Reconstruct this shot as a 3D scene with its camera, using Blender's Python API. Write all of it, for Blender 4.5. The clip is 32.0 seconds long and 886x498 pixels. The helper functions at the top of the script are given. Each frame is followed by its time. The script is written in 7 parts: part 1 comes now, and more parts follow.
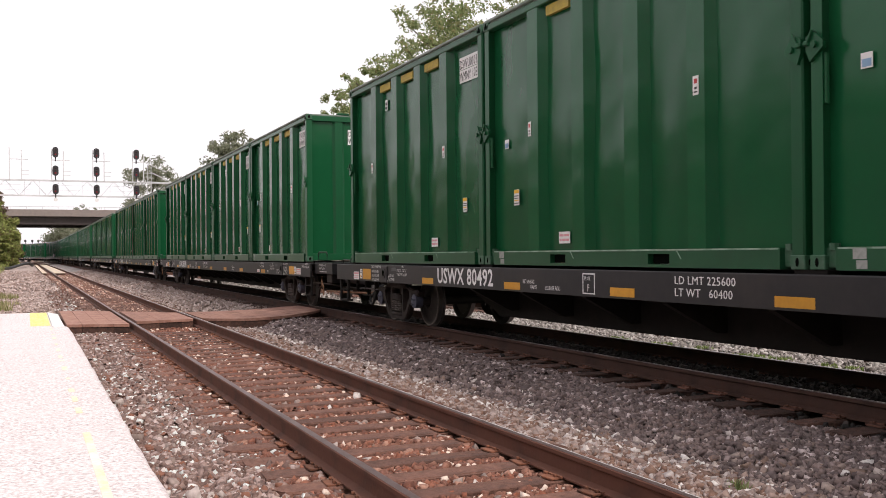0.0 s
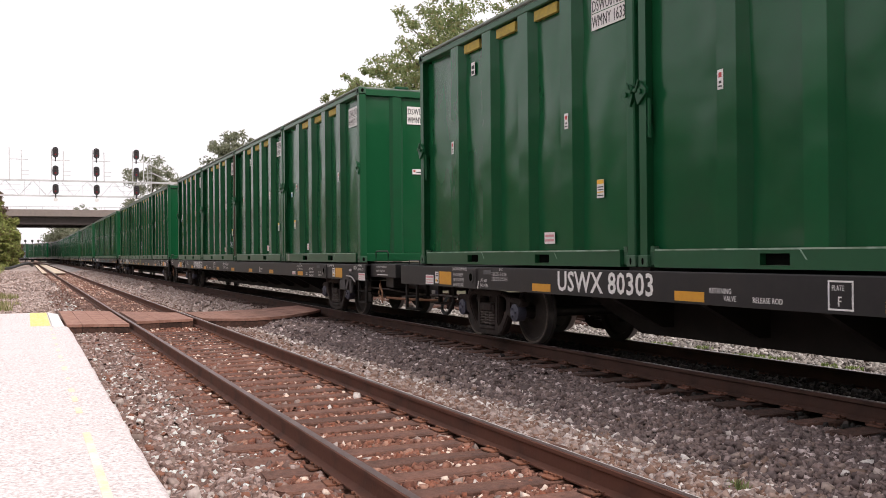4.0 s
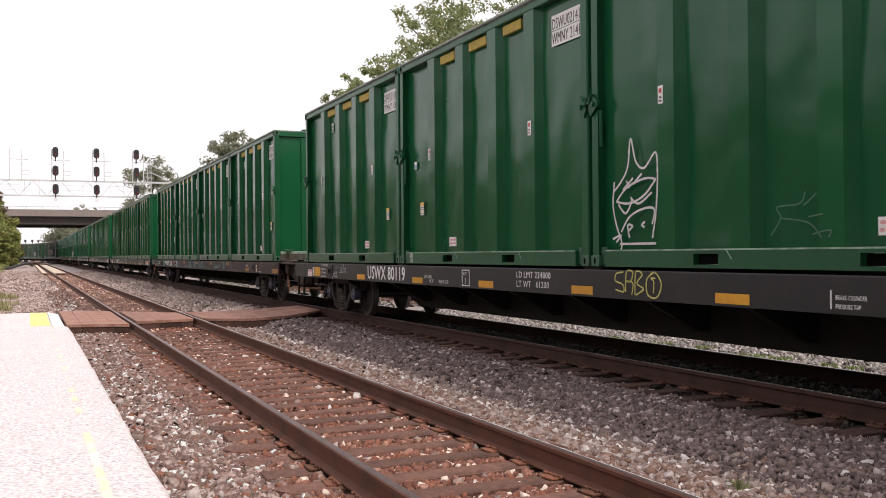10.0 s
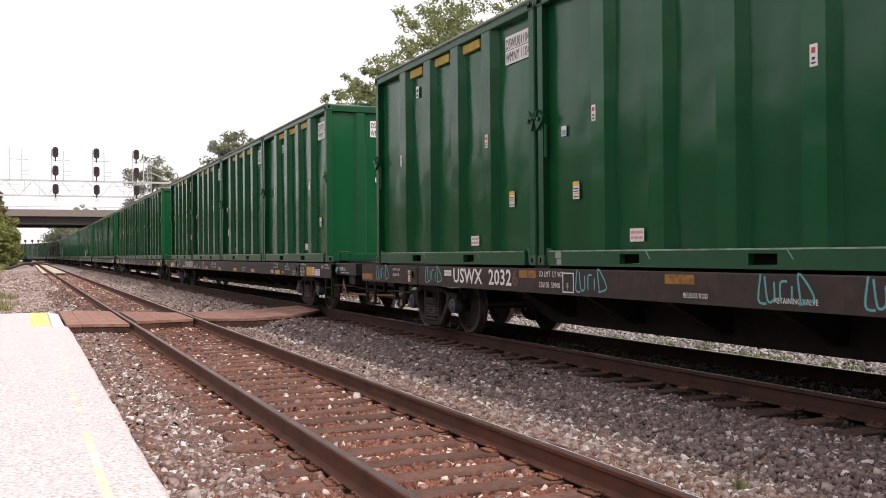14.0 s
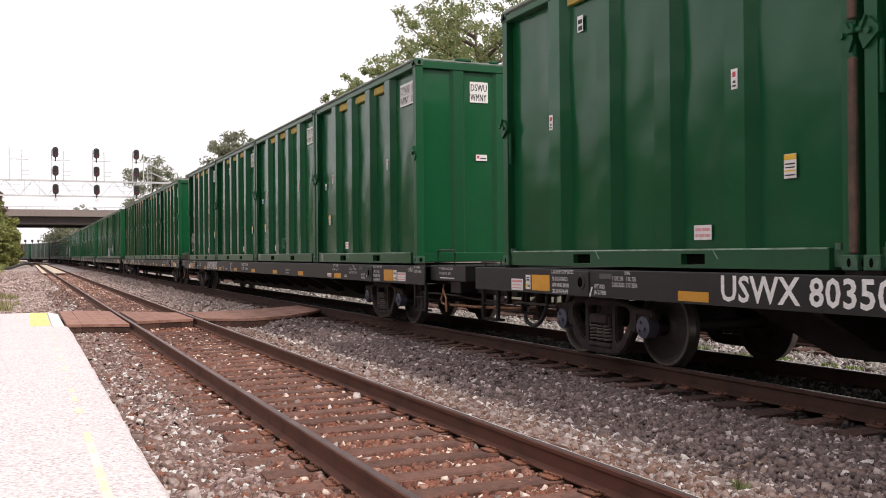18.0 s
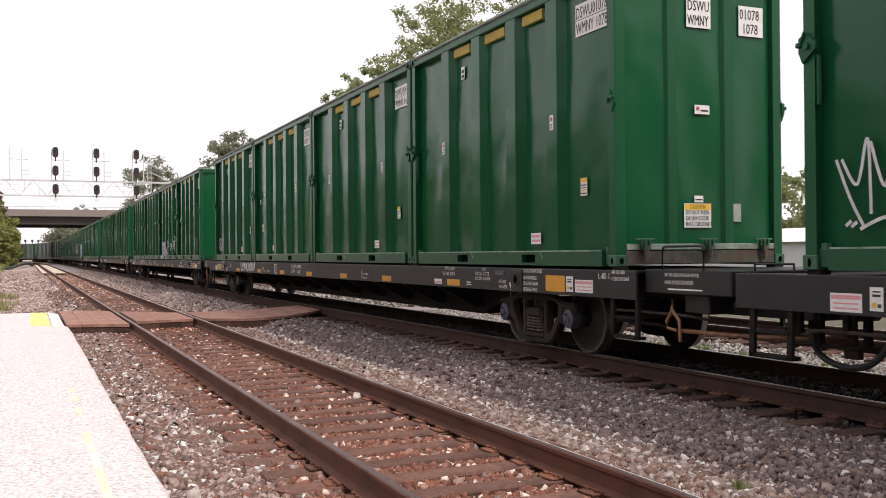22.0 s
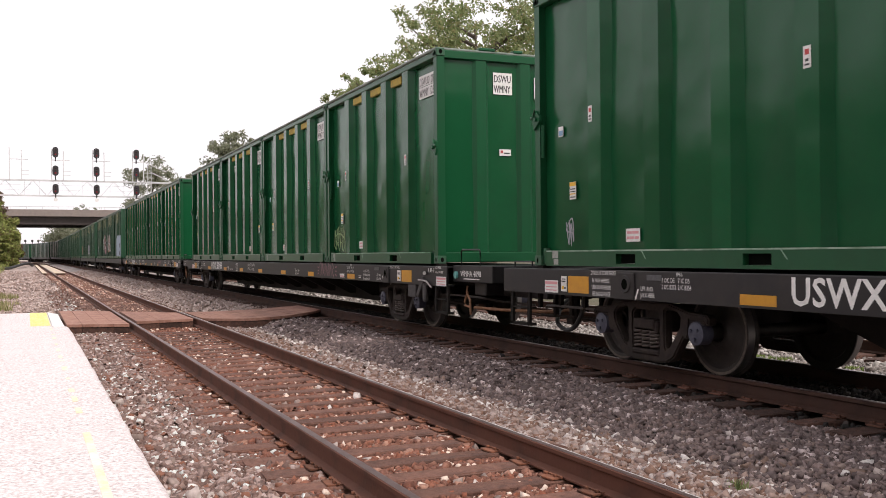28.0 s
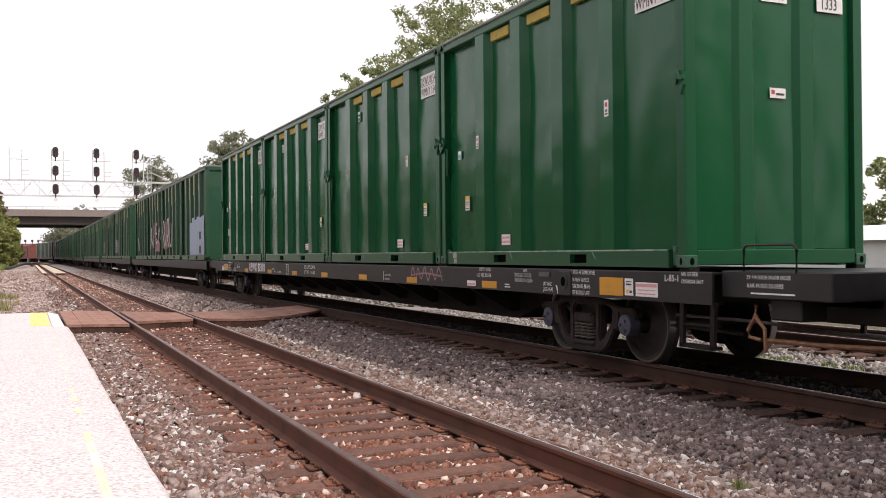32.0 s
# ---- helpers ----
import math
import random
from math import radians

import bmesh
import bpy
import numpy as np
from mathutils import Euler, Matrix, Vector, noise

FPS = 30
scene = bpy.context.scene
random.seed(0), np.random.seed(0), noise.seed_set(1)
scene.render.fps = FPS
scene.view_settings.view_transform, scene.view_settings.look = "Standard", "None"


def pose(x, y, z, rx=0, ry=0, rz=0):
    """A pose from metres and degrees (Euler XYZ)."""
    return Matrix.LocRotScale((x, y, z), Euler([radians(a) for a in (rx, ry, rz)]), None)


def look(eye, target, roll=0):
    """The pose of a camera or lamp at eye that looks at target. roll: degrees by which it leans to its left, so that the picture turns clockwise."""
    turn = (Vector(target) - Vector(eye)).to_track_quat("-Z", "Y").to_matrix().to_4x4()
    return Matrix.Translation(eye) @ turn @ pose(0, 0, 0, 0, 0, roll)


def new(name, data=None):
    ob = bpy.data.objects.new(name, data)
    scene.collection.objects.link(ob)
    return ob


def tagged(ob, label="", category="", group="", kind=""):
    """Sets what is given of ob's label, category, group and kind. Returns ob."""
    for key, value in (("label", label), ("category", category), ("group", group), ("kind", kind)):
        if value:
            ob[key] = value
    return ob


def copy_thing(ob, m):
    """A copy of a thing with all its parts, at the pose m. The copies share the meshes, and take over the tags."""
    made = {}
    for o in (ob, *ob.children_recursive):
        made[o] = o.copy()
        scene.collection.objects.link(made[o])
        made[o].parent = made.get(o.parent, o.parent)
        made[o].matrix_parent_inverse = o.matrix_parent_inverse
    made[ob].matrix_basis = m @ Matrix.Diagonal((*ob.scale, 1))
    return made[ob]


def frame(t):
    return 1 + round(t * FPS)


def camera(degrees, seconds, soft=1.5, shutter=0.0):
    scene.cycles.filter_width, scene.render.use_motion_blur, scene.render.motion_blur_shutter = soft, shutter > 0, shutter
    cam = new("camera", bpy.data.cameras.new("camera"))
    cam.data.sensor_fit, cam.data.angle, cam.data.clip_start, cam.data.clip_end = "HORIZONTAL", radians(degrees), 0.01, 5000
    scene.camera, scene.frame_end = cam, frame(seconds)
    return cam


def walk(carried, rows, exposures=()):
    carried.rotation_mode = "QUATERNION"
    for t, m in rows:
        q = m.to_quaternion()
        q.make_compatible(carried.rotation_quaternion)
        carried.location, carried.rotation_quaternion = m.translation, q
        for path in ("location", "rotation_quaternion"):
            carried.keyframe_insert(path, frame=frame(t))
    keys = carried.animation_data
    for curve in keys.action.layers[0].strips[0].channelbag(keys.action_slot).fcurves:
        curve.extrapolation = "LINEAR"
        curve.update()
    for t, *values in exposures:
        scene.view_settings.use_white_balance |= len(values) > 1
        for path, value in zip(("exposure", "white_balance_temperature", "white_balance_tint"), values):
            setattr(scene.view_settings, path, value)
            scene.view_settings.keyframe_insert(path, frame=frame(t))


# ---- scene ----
# The camera stands on the platform, z = 0 is the top of the near rails, y runs along the tracks.
EYE = Vector((0.0, 0.0, 1.467))
YAW, PITCH, ROLL = 23.55, 0.264, -0.487
cam = camera(49.76, 32.0, soft=0.9, shutter=0.04)
AIM = EYE + Vector((math.sin(radians(YAW)) * math.cos(radians(PITCH)), math.cos(radians(YAW)) * math.cos(radians(PITCH)), math.sin(radians(PITCH))))
STAND = look(EYE, AIM, ROLL)
walk(cam, [(0.0, STAND), (32.0, STAND)], exposures=[(0.0, 0.07, 6650, 15.0), (32.0, 0.07, 6650, 15.0)])

# ---- light: bright overcast day ----
world = bpy.data.worlds.new("world")
scene.world = world
world.use_nodes = True
wn = world.node_tree.nodes
wl = world.node_tree.links
sky = wn.new("ShaderNodeTexSky")
sky.sky_type, sky.sun_disc = "NISHITA", False
sky.sun_elevation, sky.sun_rotation = radians(48), radians(162)
sky.dust_density, sky.air_density = 4.0, 1.0
bg = wn["Background"]
bg.inputs["Strength"].default_value = 0.10
cloud = wn.new("ShaderNodeMix")
cloud.data_type = "RGBA"
cloud.inputs[0].default_value = 0.82
cloud.inputs[7].default_value = (12.0, 11.8, 12.0, 1.0)
wl.new(sky.outputs[0], cloud.inputs[6])
wl.new(cloud.outputs[2], bg.inputs["Color"])
sun = new("sun", bpy.data.lights.new("sun", "SUN"))
sun.data.energy, sun.data.angle, sun.data.color = 2.5, radians(12), (1.0, 0.95, 0.88)
sun.matrix_world = pose(0, 0, 60, 42, 0, 18)

# ---- numbers of the plan ----
GAUGE = 1.507            # between rail head centres
NEAR_C = 2.13 + GAUGE / 2
FAR_C = 6.70 + GAUGE / 2
THIRD_C = 11.95
FAR_Z = 0.155            # the far tracks lie a little higher
BOX_PITCH = 6.38
BOX_L, BOX_W, BOX_H = 6.33, 2.50, 3.57
DECK = 1.142             # container floor over the rail


# beyond the road bridge the line swings to the left
BEND_Y, BEND_R = 214.0, 300.0


def bend(x, y):
    """Where a point at x beside the line and y along it comes to lie, and the line's turn there in degrees."""
    if y <= BEND_Y:
        return x, y, 0.0
    a = min((y - BEND_Y) / BEND_R, 1.35)
    over = y - BEND_Y - a * BEND_R
    r = BEND_R + x - FAR_C
    return FAR_C - BEND_R + r * math.cos(a) - over * math.sin(a), BEND_Y + r * math.sin(a) + over * math.cos(a), math.degrees(a)


# ---- materials ----
def mat(name, base, rough=0.6, metal=0.0, spec=0.5, grain=None, stain=None, bump=None, coat=0.0, rand=0.0, dents=None):
    """grain, stain: (scale, colour, amount); bump: (scale, strength, distance); rand: spread of value from piece to piece."""
    m = bpy.data.materials.new(name)
    m.use_nodes = True
    n, l = m.node_tree.nodes, m.node_tree.links
    b = n["Principled BSDF"]
    b.inputs["Roughness"].default_value, b.inputs["Metallic"].default_value = rough, metal
    b.inputs["Specular IOR Level"].default_value = spec
    b.inputs["Coat Weight"].default_value = coat
    tc = n.new("ShaderNodeTexCoord")
    col = n.new("ShaderNodeRGB")
    col.outputs[0].default_value = (*base, 1)
    out = col.outputs[0]
    for k, layer in enumerate((grain, stain)):
        if not layer:
            continue
        sc, c2, amount = layer
        tx = n.new("ShaderNodeTexNoise")
        tx.inputs["Scale"].default_value, tx.inputs["Detail"].default_value, tx.inputs["Roughness"].default_value = sc, 5, 0.65
        l.new(tc.outputs["Object"], tx.inputs["Vector"])
        rp = n.new("ShaderNodeMapRange")
        rp.inputs["From Min"].default_value, rp.inputs["From Max"].default_value = 0.42 if k == 0 else 0.48, 0.68
        rp.inputs["To Max"].default_value = amount
        l.new(tx.outputs[0], rp.inputs["Value"])
        mx = n.new("ShaderNodeMix")
        mx.data_type = "RGBA"
        l.new(rp.outputs[0], mx.inputs[0])
        l.new(out, mx.inputs[6])
        mx.inputs[7].default_value = (*c2, 1)
        out = mx.outputs[2]
    if rand:
        oi = n.new("ShaderNodeObjectInfo")
        hs = n.new("ShaderNodeHueSaturation")
        rp = n.new("ShaderNodeMapRange")
        rp.inputs["To Min"].default_value, rp.inputs["To Max"].default_value = 1 - rand, 1 + rand
        l.new(oi.outputs["Random"], rp.inputs["Value"])
        l.new(rp.outputs[0], hs.inputs["Value"])
        l.new(out, hs.inputs["Color"])
        out = hs.outputs[0]
    l.new(out, b.inputs["Base Color"])
    normal = None
    for layer in (dents, bump):
        if not layer:
            continue
        sc, st, di = layer
        tx = n.new("ShaderNodeTexNoise")
        tx.inputs["Scale"].default_value, tx.inputs["Detail"].default_value = sc, 1.5 if layer is dents else 4
        l.new(tc.outputs["Object"], tx.inputs["Vector"])
        bp = n.new("ShaderNodeBump")
        bp.inputs["Strength"].default_value, bp.inputs["Distance"].default_value = st, di
        l.new(tx.outputs[0], bp.inputs["Height"])
        if normal:
            l.new(normal, bp.inputs["Normal"])
        normal = bp.outputs[0]
    if normal:
        l.new(normal, b.inputs["Normal"])
    return m


def island_mat(name, colours, rough=0.9, bump=None, thin=0.0):
    """A material whose colour changes from loose piece to loose piece of one mesh."""
    m = mat(name, colours[0], rough, bump=bump)
    n, l = m.node_tree.nodes, m.node_tree.links
    g = n.new("ShaderNodeNewGeometry")
    r = n.new("ShaderNodeValToRGB")
    r.color_ramp.interpolation = "CONSTANT"
    el = r.color_ramp.elements
    while len(el) < len(colours):
        el.new(0.5)
    for k, c in enumerate(colours):
        el[k].position, el[k].color = k / len(colours), (*c, 1)
    l.new(g.outputs["Random Per Island"], r.inputs[0])
    tc = n.new("ShaderNodeTexCoord")
    tx = n.new("ShaderNodeTexNoise")
    tx.inputs["Scale"].default_value, tx.inputs["Detail"].default_value = 30, 4
    l.new(tc.outputs["Object"], tx.inputs["Vector"])
    hs = n.new("ShaderNodeHueSaturation")
    rp = n.new("ShaderNodeMapRange")
    rp.inputs["From Min"].default_value, rp.inputs["From Max"].default_value = 0.3, 0.7
    rp.inputs["To Min"].default_value, rp.inputs["To Max"].default_value = 0.75, 1.2
    l.new(tx.outputs[0], rp.inputs["Value"])
    l.new(rp.outputs[0], hs.inputs["Value"])
    l.new(r.outputs[0], hs.inputs["Color"])
    l.new(hs.outputs[0], n["Principled BSDF"].inputs["Base Color"])
    if thin:
        # leaves let light through
        tl = n.new("ShaderNodeBsdfTranslucent")
        l.new(hs.outputs[0], tl.inputs["Color"])
        mx = n.new("ShaderNodeMixShader")
        mx.inputs[0].default_value = thin
        l.new(n["Principled BSDF"].outputs[0], mx.inputs[1])
        l.new(tl.outputs[0], mx.inputs[2])
        l.new(mx.outputs[0], n["Material Output"].inputs["Surface"])
    return m


M = {}
M["green"] = mat("green_paint", (0.0060, 0.076, 0.0285), 0.20, spec=0.34, grain=(1.3, (0.0075, 0.085, 0.032), 0.8), stain=(0.9, (0.009, 0.066, 0.028), 0.6), dents=(1.3, 0.42, 0.06), bump=(7, 0.035, 0.02), rand=0.10)
M["green_flat"] = mat("green_frame_paint", (0.0062, 0.074, 0.0285), 0.32, spec=0.30, grain=(3, (0.008, 0.078, 0.031), 0.7), stain=(1.5, (0.010, 0.060, 0.026), 0.5), bump=(12, 0.05, 0.01), rand=0.08)
M["green_scraped"] = mat("scraped_green_paint", (0.018, 0.085, 0.04), 0.5, grain=(9, (0.06, 0.13, 0.085), 0.8), stain=(4, (0.05, 0.07, 0.05), 0.6), bump=(25, 0.2, 0.01))
M["green_rail"] = mat("green_sill_paint", (0.008, 0.074, 0.030), 0.3, spec=0.34, grain=(4, (0.013, 0.078, 0.036), 0.7), stain=(1.5, (0.010, 0.05, 0.022), 0.5), bump=(12, 0.06, 0.01), rand=0.08)
M["scraped_edge"] = mat("scraped_pale_door_edge", (0.17, 0.24, 0.19), 0.6, grain=(8, (0.34, 0.38, 0.33), 0.9), stain=(3, (0.09, 0.06, 0.04), 0.6), bump=(20, 0.2, 0.008))
M["rust_bolt"] = mat("worn_rusty_bolt", (0.15, 0.11, 0.085), 0.6, metal=0.3, grain=(20, (0.07, 0.045, 0.03), 0.8))
M["door_sill"] = mat("rust_stained_door_sill", (0.05, 0.052, 0.04), 0.65, grain=(7, (0.11, 0.095, 0.075), 0.9), stain=(3, (0.07, 0.04, 0.025), 0.9), bump=(22, 0.3, 0.01))
M["sill"] = mat("black_wagon_paint", (0.012, 0.0115, 0.0135), 0.5, spec=0.4, grain=(6, (0.019, 0.017, 0.018), 0.7), stain=(1.2, (0.03, 0.024, 0.022), 0.5), bump=(10, 0.08, 0.01), rand=0.15)
M["sill_old"] = mat("faded_brown_wagon_paint", (0.034, 0.024, 0.022), 0.75, grain=(6, (0.076, 0.043, 0.030), 0.8), stain=(1.5, (0.025, 0.021, 0.020), 0.8), bump=(14, 0.2, 0.01))
M["under"] = mat("dark_underframe_steel", (0.012, 0.010, 0.009), 0.85, spec=0.25, grain=(5, (0.019, 0.015, 0.013), 0.8), bump=(20, 0.15, 0.01))
M["truck"] = mat("dusty_cast_steel", (0.019, 0.012, 0.011), 0.8, spec=0.35, grain=(9, (0.043, 0.029, 0.023), 0.8), stain=(3, (0.015, 0.011, 0.009), 0.8), bump=(22, 0.4, 0.012))
M["spring"] = mat("rusty_spring_steel", (0.062, 0.046, 0.040), 0.75, grain=(14, (0.105, 0.082, 0.072), 0.8), stain=(5, (0.03, 0.02, 0.017), 0.7))
M["dull_steel"] = mat("dull_pipe_steel", (0.11, 0.095, 0.09), 0.55, metal=0.3, grain=(12, (0.06, 0.05, 0.045), 0.8))
M["dull_dark"] = mat("dark_grey_cast_iron", (0.055, 0.05, 0.052), 0.65, grain=(14, (0.03, 0.026, 0.026), 0.8), bump=(25, 0.2, 0.006))
M["pale_steel"] = mat("pale_galvanised_steel", (0.42, 0.40, 0.39), 0.5, metal=0.4, grain=(14, (0.28, 0.26, 0.25), 0.8))
M["wheel"] = mat("brown_wheel_steel", (0.020, 0.0155, 0.014), 0.6, grain=(14, (0.042, 0.030, 0.025), 0.7), bump=(25, 0.1, 0.005))
M["tread"] = mat("polished_wheel_tread", (0.35, 0.33, 0.32), 0.35, metal=0.9)
M["cap"] = mat("blue_grey_bearing_cap", (0.055, 0.057, 0.085), 0.6, grain=(20, (0.10, 0.10, 0.135), 0.7))
M["yellow"] = mat("orange_yellow_reflector", (0.62, 0.30, 0.02), 0.45, grain=(15, (0.5, 0.22, 0.02), 0.6), rand=0.12)
M["yellow_old"] = mat("faded_yellow_reflector", (0.36, 0.17, 0.03), 0.7, grain=(12, (0.12, 0.06, 0.03), 0.9))
M["white"] = mat("white_stencil_paint", (0.80, 0.79, 0.78), 0.7, grain=(20, (0.60, 0.59, 0.58), 0.6))
M["label"] = mat("white_label", (0.75, 0.74, 0.73), 0.5, grain=(18, (0.6, 0.58, 0.57), 0.6))
M["pink"] = mat("pink_warning_print", (0.66, 0.30, 0.32), 0.6)
M["red"] = mat("red_label_print", (0.45, 0.05, 0.05), 0.6)
M["ink"] = mat("black_label_print", (0.03, 0.03, 0.03), 0.6)
M["amber"] = mat("yellow_caution_print", (0.75, 0.45, 0.03), 0.55)
M["tape"] = mat("dull_yellow_tape", (0.42, 0.31, 0.05), 0.7, grain=(12, (0.25, 0.2, 0.06), 0.8))
M["hose"] = mat("brown_air_hose", (0.22, 0.10, 0.05), 0.6, grain=(15, (0.35, 0.2, 0.12), 0.7))
M["rail"] = mat("rusty_rail_web", (0.125, 0.052, 0.036), 0.8, spec=0.25, grain=(10, (0.14, 0.062, 0.040), 0.8), stain=(2.5, (0.055, 0.030, 0.024), 0.7), bump=(30, 0.4, 0.008))
M["railtop"] = mat("worn_rail_head", (0.155, 0.105, 0.10), 0.45, metal=0.55, grain=(9, (0.10, 0.062, 0.055), 0.8), stain=(3, (0.20, 0.15, 0.145), 0.6))
# Bright strip colour that stands in for the sky's glint on the rails.
M["rail_glint"] = mat("rail_glint_strip", (0.80, 0.76, 0.76), 0.48, metal=0.7, grain=(7, (0.5, 0.45, 0.44), 0.7))
# Darker rail, plate and sleeper for the far tracks: train shade in the colour.
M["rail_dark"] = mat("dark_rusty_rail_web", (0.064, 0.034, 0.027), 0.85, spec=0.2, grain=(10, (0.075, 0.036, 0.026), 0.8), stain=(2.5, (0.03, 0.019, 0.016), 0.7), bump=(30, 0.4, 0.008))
M["tie"] = mat("weathered_timber_sleeper", (0.130, 0.062, 0.045), 0.9, grain=(14, (0.215, 0.105, 0.076), 0.8), stain=(3, (0.070, 0.036, 0.028), 0.7), bump=(40, 0.8, 0.02), rand=0.3)
M["plate"] = mat("rusty_tie_plate", (0.13, 0.050, 0.028), 0.9, grain=(14, (0.24, 0.09, 0.045), 0.8), stain=(5, (0.07, 0.034, 0.024), 0.9), bump=(40, 0.4, 0.008), rand=0.35)
M["plate_dark"] = mat("darkened_tie_plate", (0.11, 0.045, 0.03), 0.9, grain=(20, (0.16, 0.07, 0.045), 0.8), bump=(40, 0.3, 0.006), rand=0.2)
M["tie_dark"] = mat("darkened_sleeper_timber", (0.062, 0.031, 0.023), 0.9, grain=(14, (0.122, 0.057, 0.040), 0.8), stain=(3, (0.022, 0.013, 0.010), 0.7), bump=(40, 0.8, 0.02), rand=0.35)
M["plank"] = mat("reddish_brown_crossing_plank", (0.284, 0.142, 0.103), 0.85, grain=(9, (0.396, 0.232, 0.185), 0.8), stain=(2.2, (0.189, 0.086, 0.062), 0.8), bump=(35, 0.5, 0.012), rand=0.14)
M["concrete"] = mat("pale_platform_concrete", (0.80, 0.725, 0.725), 0.85, grain=(34, (0.30, 0.235, 0.235), 0.9), stain=(1.0, (0.70, 0.63, 0.625), 0.5), bump=(50, 0.2, 0.01))
M["line"] = mat("faded_yellow_line", (0.76, 0.66, 0.42), 0.8, grain=(26, (0.74, 0.66, 0.62), 1.0), stain=(1.1, (0.80, 0.735, 0.73), 1.0))
M["steel"] = mat("silver_painted_steel", (0.62, 0.62, 0.63), 0.5, metal=0.1, grain=(8, (0.42, 0.42, 0.43), 0.6))
M["signal"] = mat("black_signal_paint", (0.02, 0.018, 0.02), 0.5)
M["deck_concrete"] = mat("stained_bridge_concrete", (0.24, 0.20, 0.18), 0.9, grain=(2, (0.19, 0.16, 0.145), 0.8), stain=(0.4, (0.22, 0.19, 0.18), 0.7))
M["girder"] = mat("brown_bridge_girder", (0.075, 0.06, 0.055), 0.7, grain=(1.5, (0.055, 0.045, 0.042), 0.8))
M["bark"] = mat("grey_brown_bark", (0.09, 0.07, 0.055), 0.9, grain=(12, (0.14, 0.11, 0.09), 0.8), bump=(30, 0.6, 0.02))
M["wallwhite"] = mat("white_metal_siding", (0.72, 0.72, 0.72), 0.6, grain=(2, (0.62, 0.62, 0.62), 0.6))
M["roofbrown"] = mat("tan_roof", (0.36, 0.27, 0.22), 0.8, grain=(3, (0.28, 0.21, 0.17), 0.8))
M["glass_red"] = mat("lit_red_lens", (0.12, 0.006, 0.01), 0.25)
M["glass_red"].node_tree.nodes["Principled BSDF"].inputs["Emission Color"].default_value = (1.0, 0.04, 0.05, 1)
M["glass_red"].node_tree.nodes["Principled BSDF"].inputs["Emission Strength"].default_value = 0.10
M["signal_glass"] = mat("unlit_signal_lens", (0.03, 0.012, 0.014), 0.2)
M["verge"] = mat("weedy_verge", (0.075, 0.07, 0.04), 0.95, grain=(8, (0.12, 0.11, 0.065), 0.8), stain=(0.7, (0.14, 0.12, 0.09), 0.6), bump=(14, 0.8, 0.05))
M["rim"] = mat("rubbed_wheel_rim", (0.17, 0.14, 0.12), 0.5, metal=0.4, grain=(25, (0.06, 0.045, 0.04), 0.8))
M["worn"] = mat("worn_pale_green_edge", (0.28, 0.40, 0.32), 0.5, grain=(5, (0.05, 0.15, 0.08), 0.9))
M["rubber"] = mat("black_rubber_hose", (0.02, 0.02, 0.021), 0.6)
# Near-black fill that stands in for the shade inside holes and pockets.
M["dark"] = mat("hole_shade_black", (0.005, 0.006, 0.005), 0.95, spec=0.0)
# Near beds are coloured dark for the shade in the gaps between stones.
M["grey_ballast"] = mat("grey_crushed_stone_bed", (0.038, 0.032, 0.031), 0.95, grain=(26, (0.10, 0.086, 0.08), 0.9), stain=(9, (0.07, 0.06, 0.057), 0.6), bump=(30, 1.0, 0.05))
# Far copies of the two beds, their colour paled for the distance.
M["grey_far"] = mat("grey_stone_paled_far_off", (0.34, 0.30, 0.285), 0.95, grain=(5, (0.34, 0.30, 0.285), 0.9), stain=(1.3, (0.14, 0.115, 0.108), 0.8), bump=(10, 1.0, 0.08))
M["brown_far"] = mat("rust_stained_stone_paled_far_off", (0.36, 0.235, 0.18), 0.95, grain=(5, (0.33, 0.24, 0.20), 0.9), stain=(1.3, (0.12, 0.07, 0.052), 0.8), bump=(10, 1.0, 0.08))
M["brown_ballast"] = mat("rust_stained_stone_bed", (0.070, 0.035, 0.025), 0.95, grain=(26, (0.15, 0.085, 0.062), 0.85), stain=(8, (0.08, 0.040, 0.028), 0.8), bump=(30, 1.0, 0.05))
# Bed and stones beneath the train: its shade is put into their colour.
M["shade_bed"] = mat("shade_darkened_stone_bed", (0.010, 0.008, 0.0075), 0.9, spec=0.2, grain=(24, (0.020, 0.015, 0.013), 0.8), bump=(28, 0.9, 0.05))
M["stone_shaded"] = island_mat("shade_darkened_stones", [(0.012, 0.009, 0.008), (0.022, 0.016, 0.014), (0.010, 0.008, 0.007), (0.030, 0.022, 0.019), (0.015, 0.011, 0.010), (0.019, 0.014, 0.012), (0.012, 0.009, 0.008), (0.012, 0.009, 0.008), (0.07, 0.055, 0.05)])
M["stone_pale"] = island_mat("pale_gravel", [(0.330, 0.259, 0.231), (0.440, 0.369, 0.341), (0.242, 0.182, 0.160), (0.550, 0.484, 0.457), (0.209, 0.138, 0.110), (0.297, 0.220, 0.193), (0.682, 0.638, 0.616)])
M["dirt"] = mat("dry_gravelly_dirt", (0.38, 0.295, 0.268), 0.95, grain=(9, (0.44, 0.37, 0.345), 0.9), stain=(1.0, (0.20, 0.16, 0.12), 0.7), bump=(20, 1.0, 0.05))
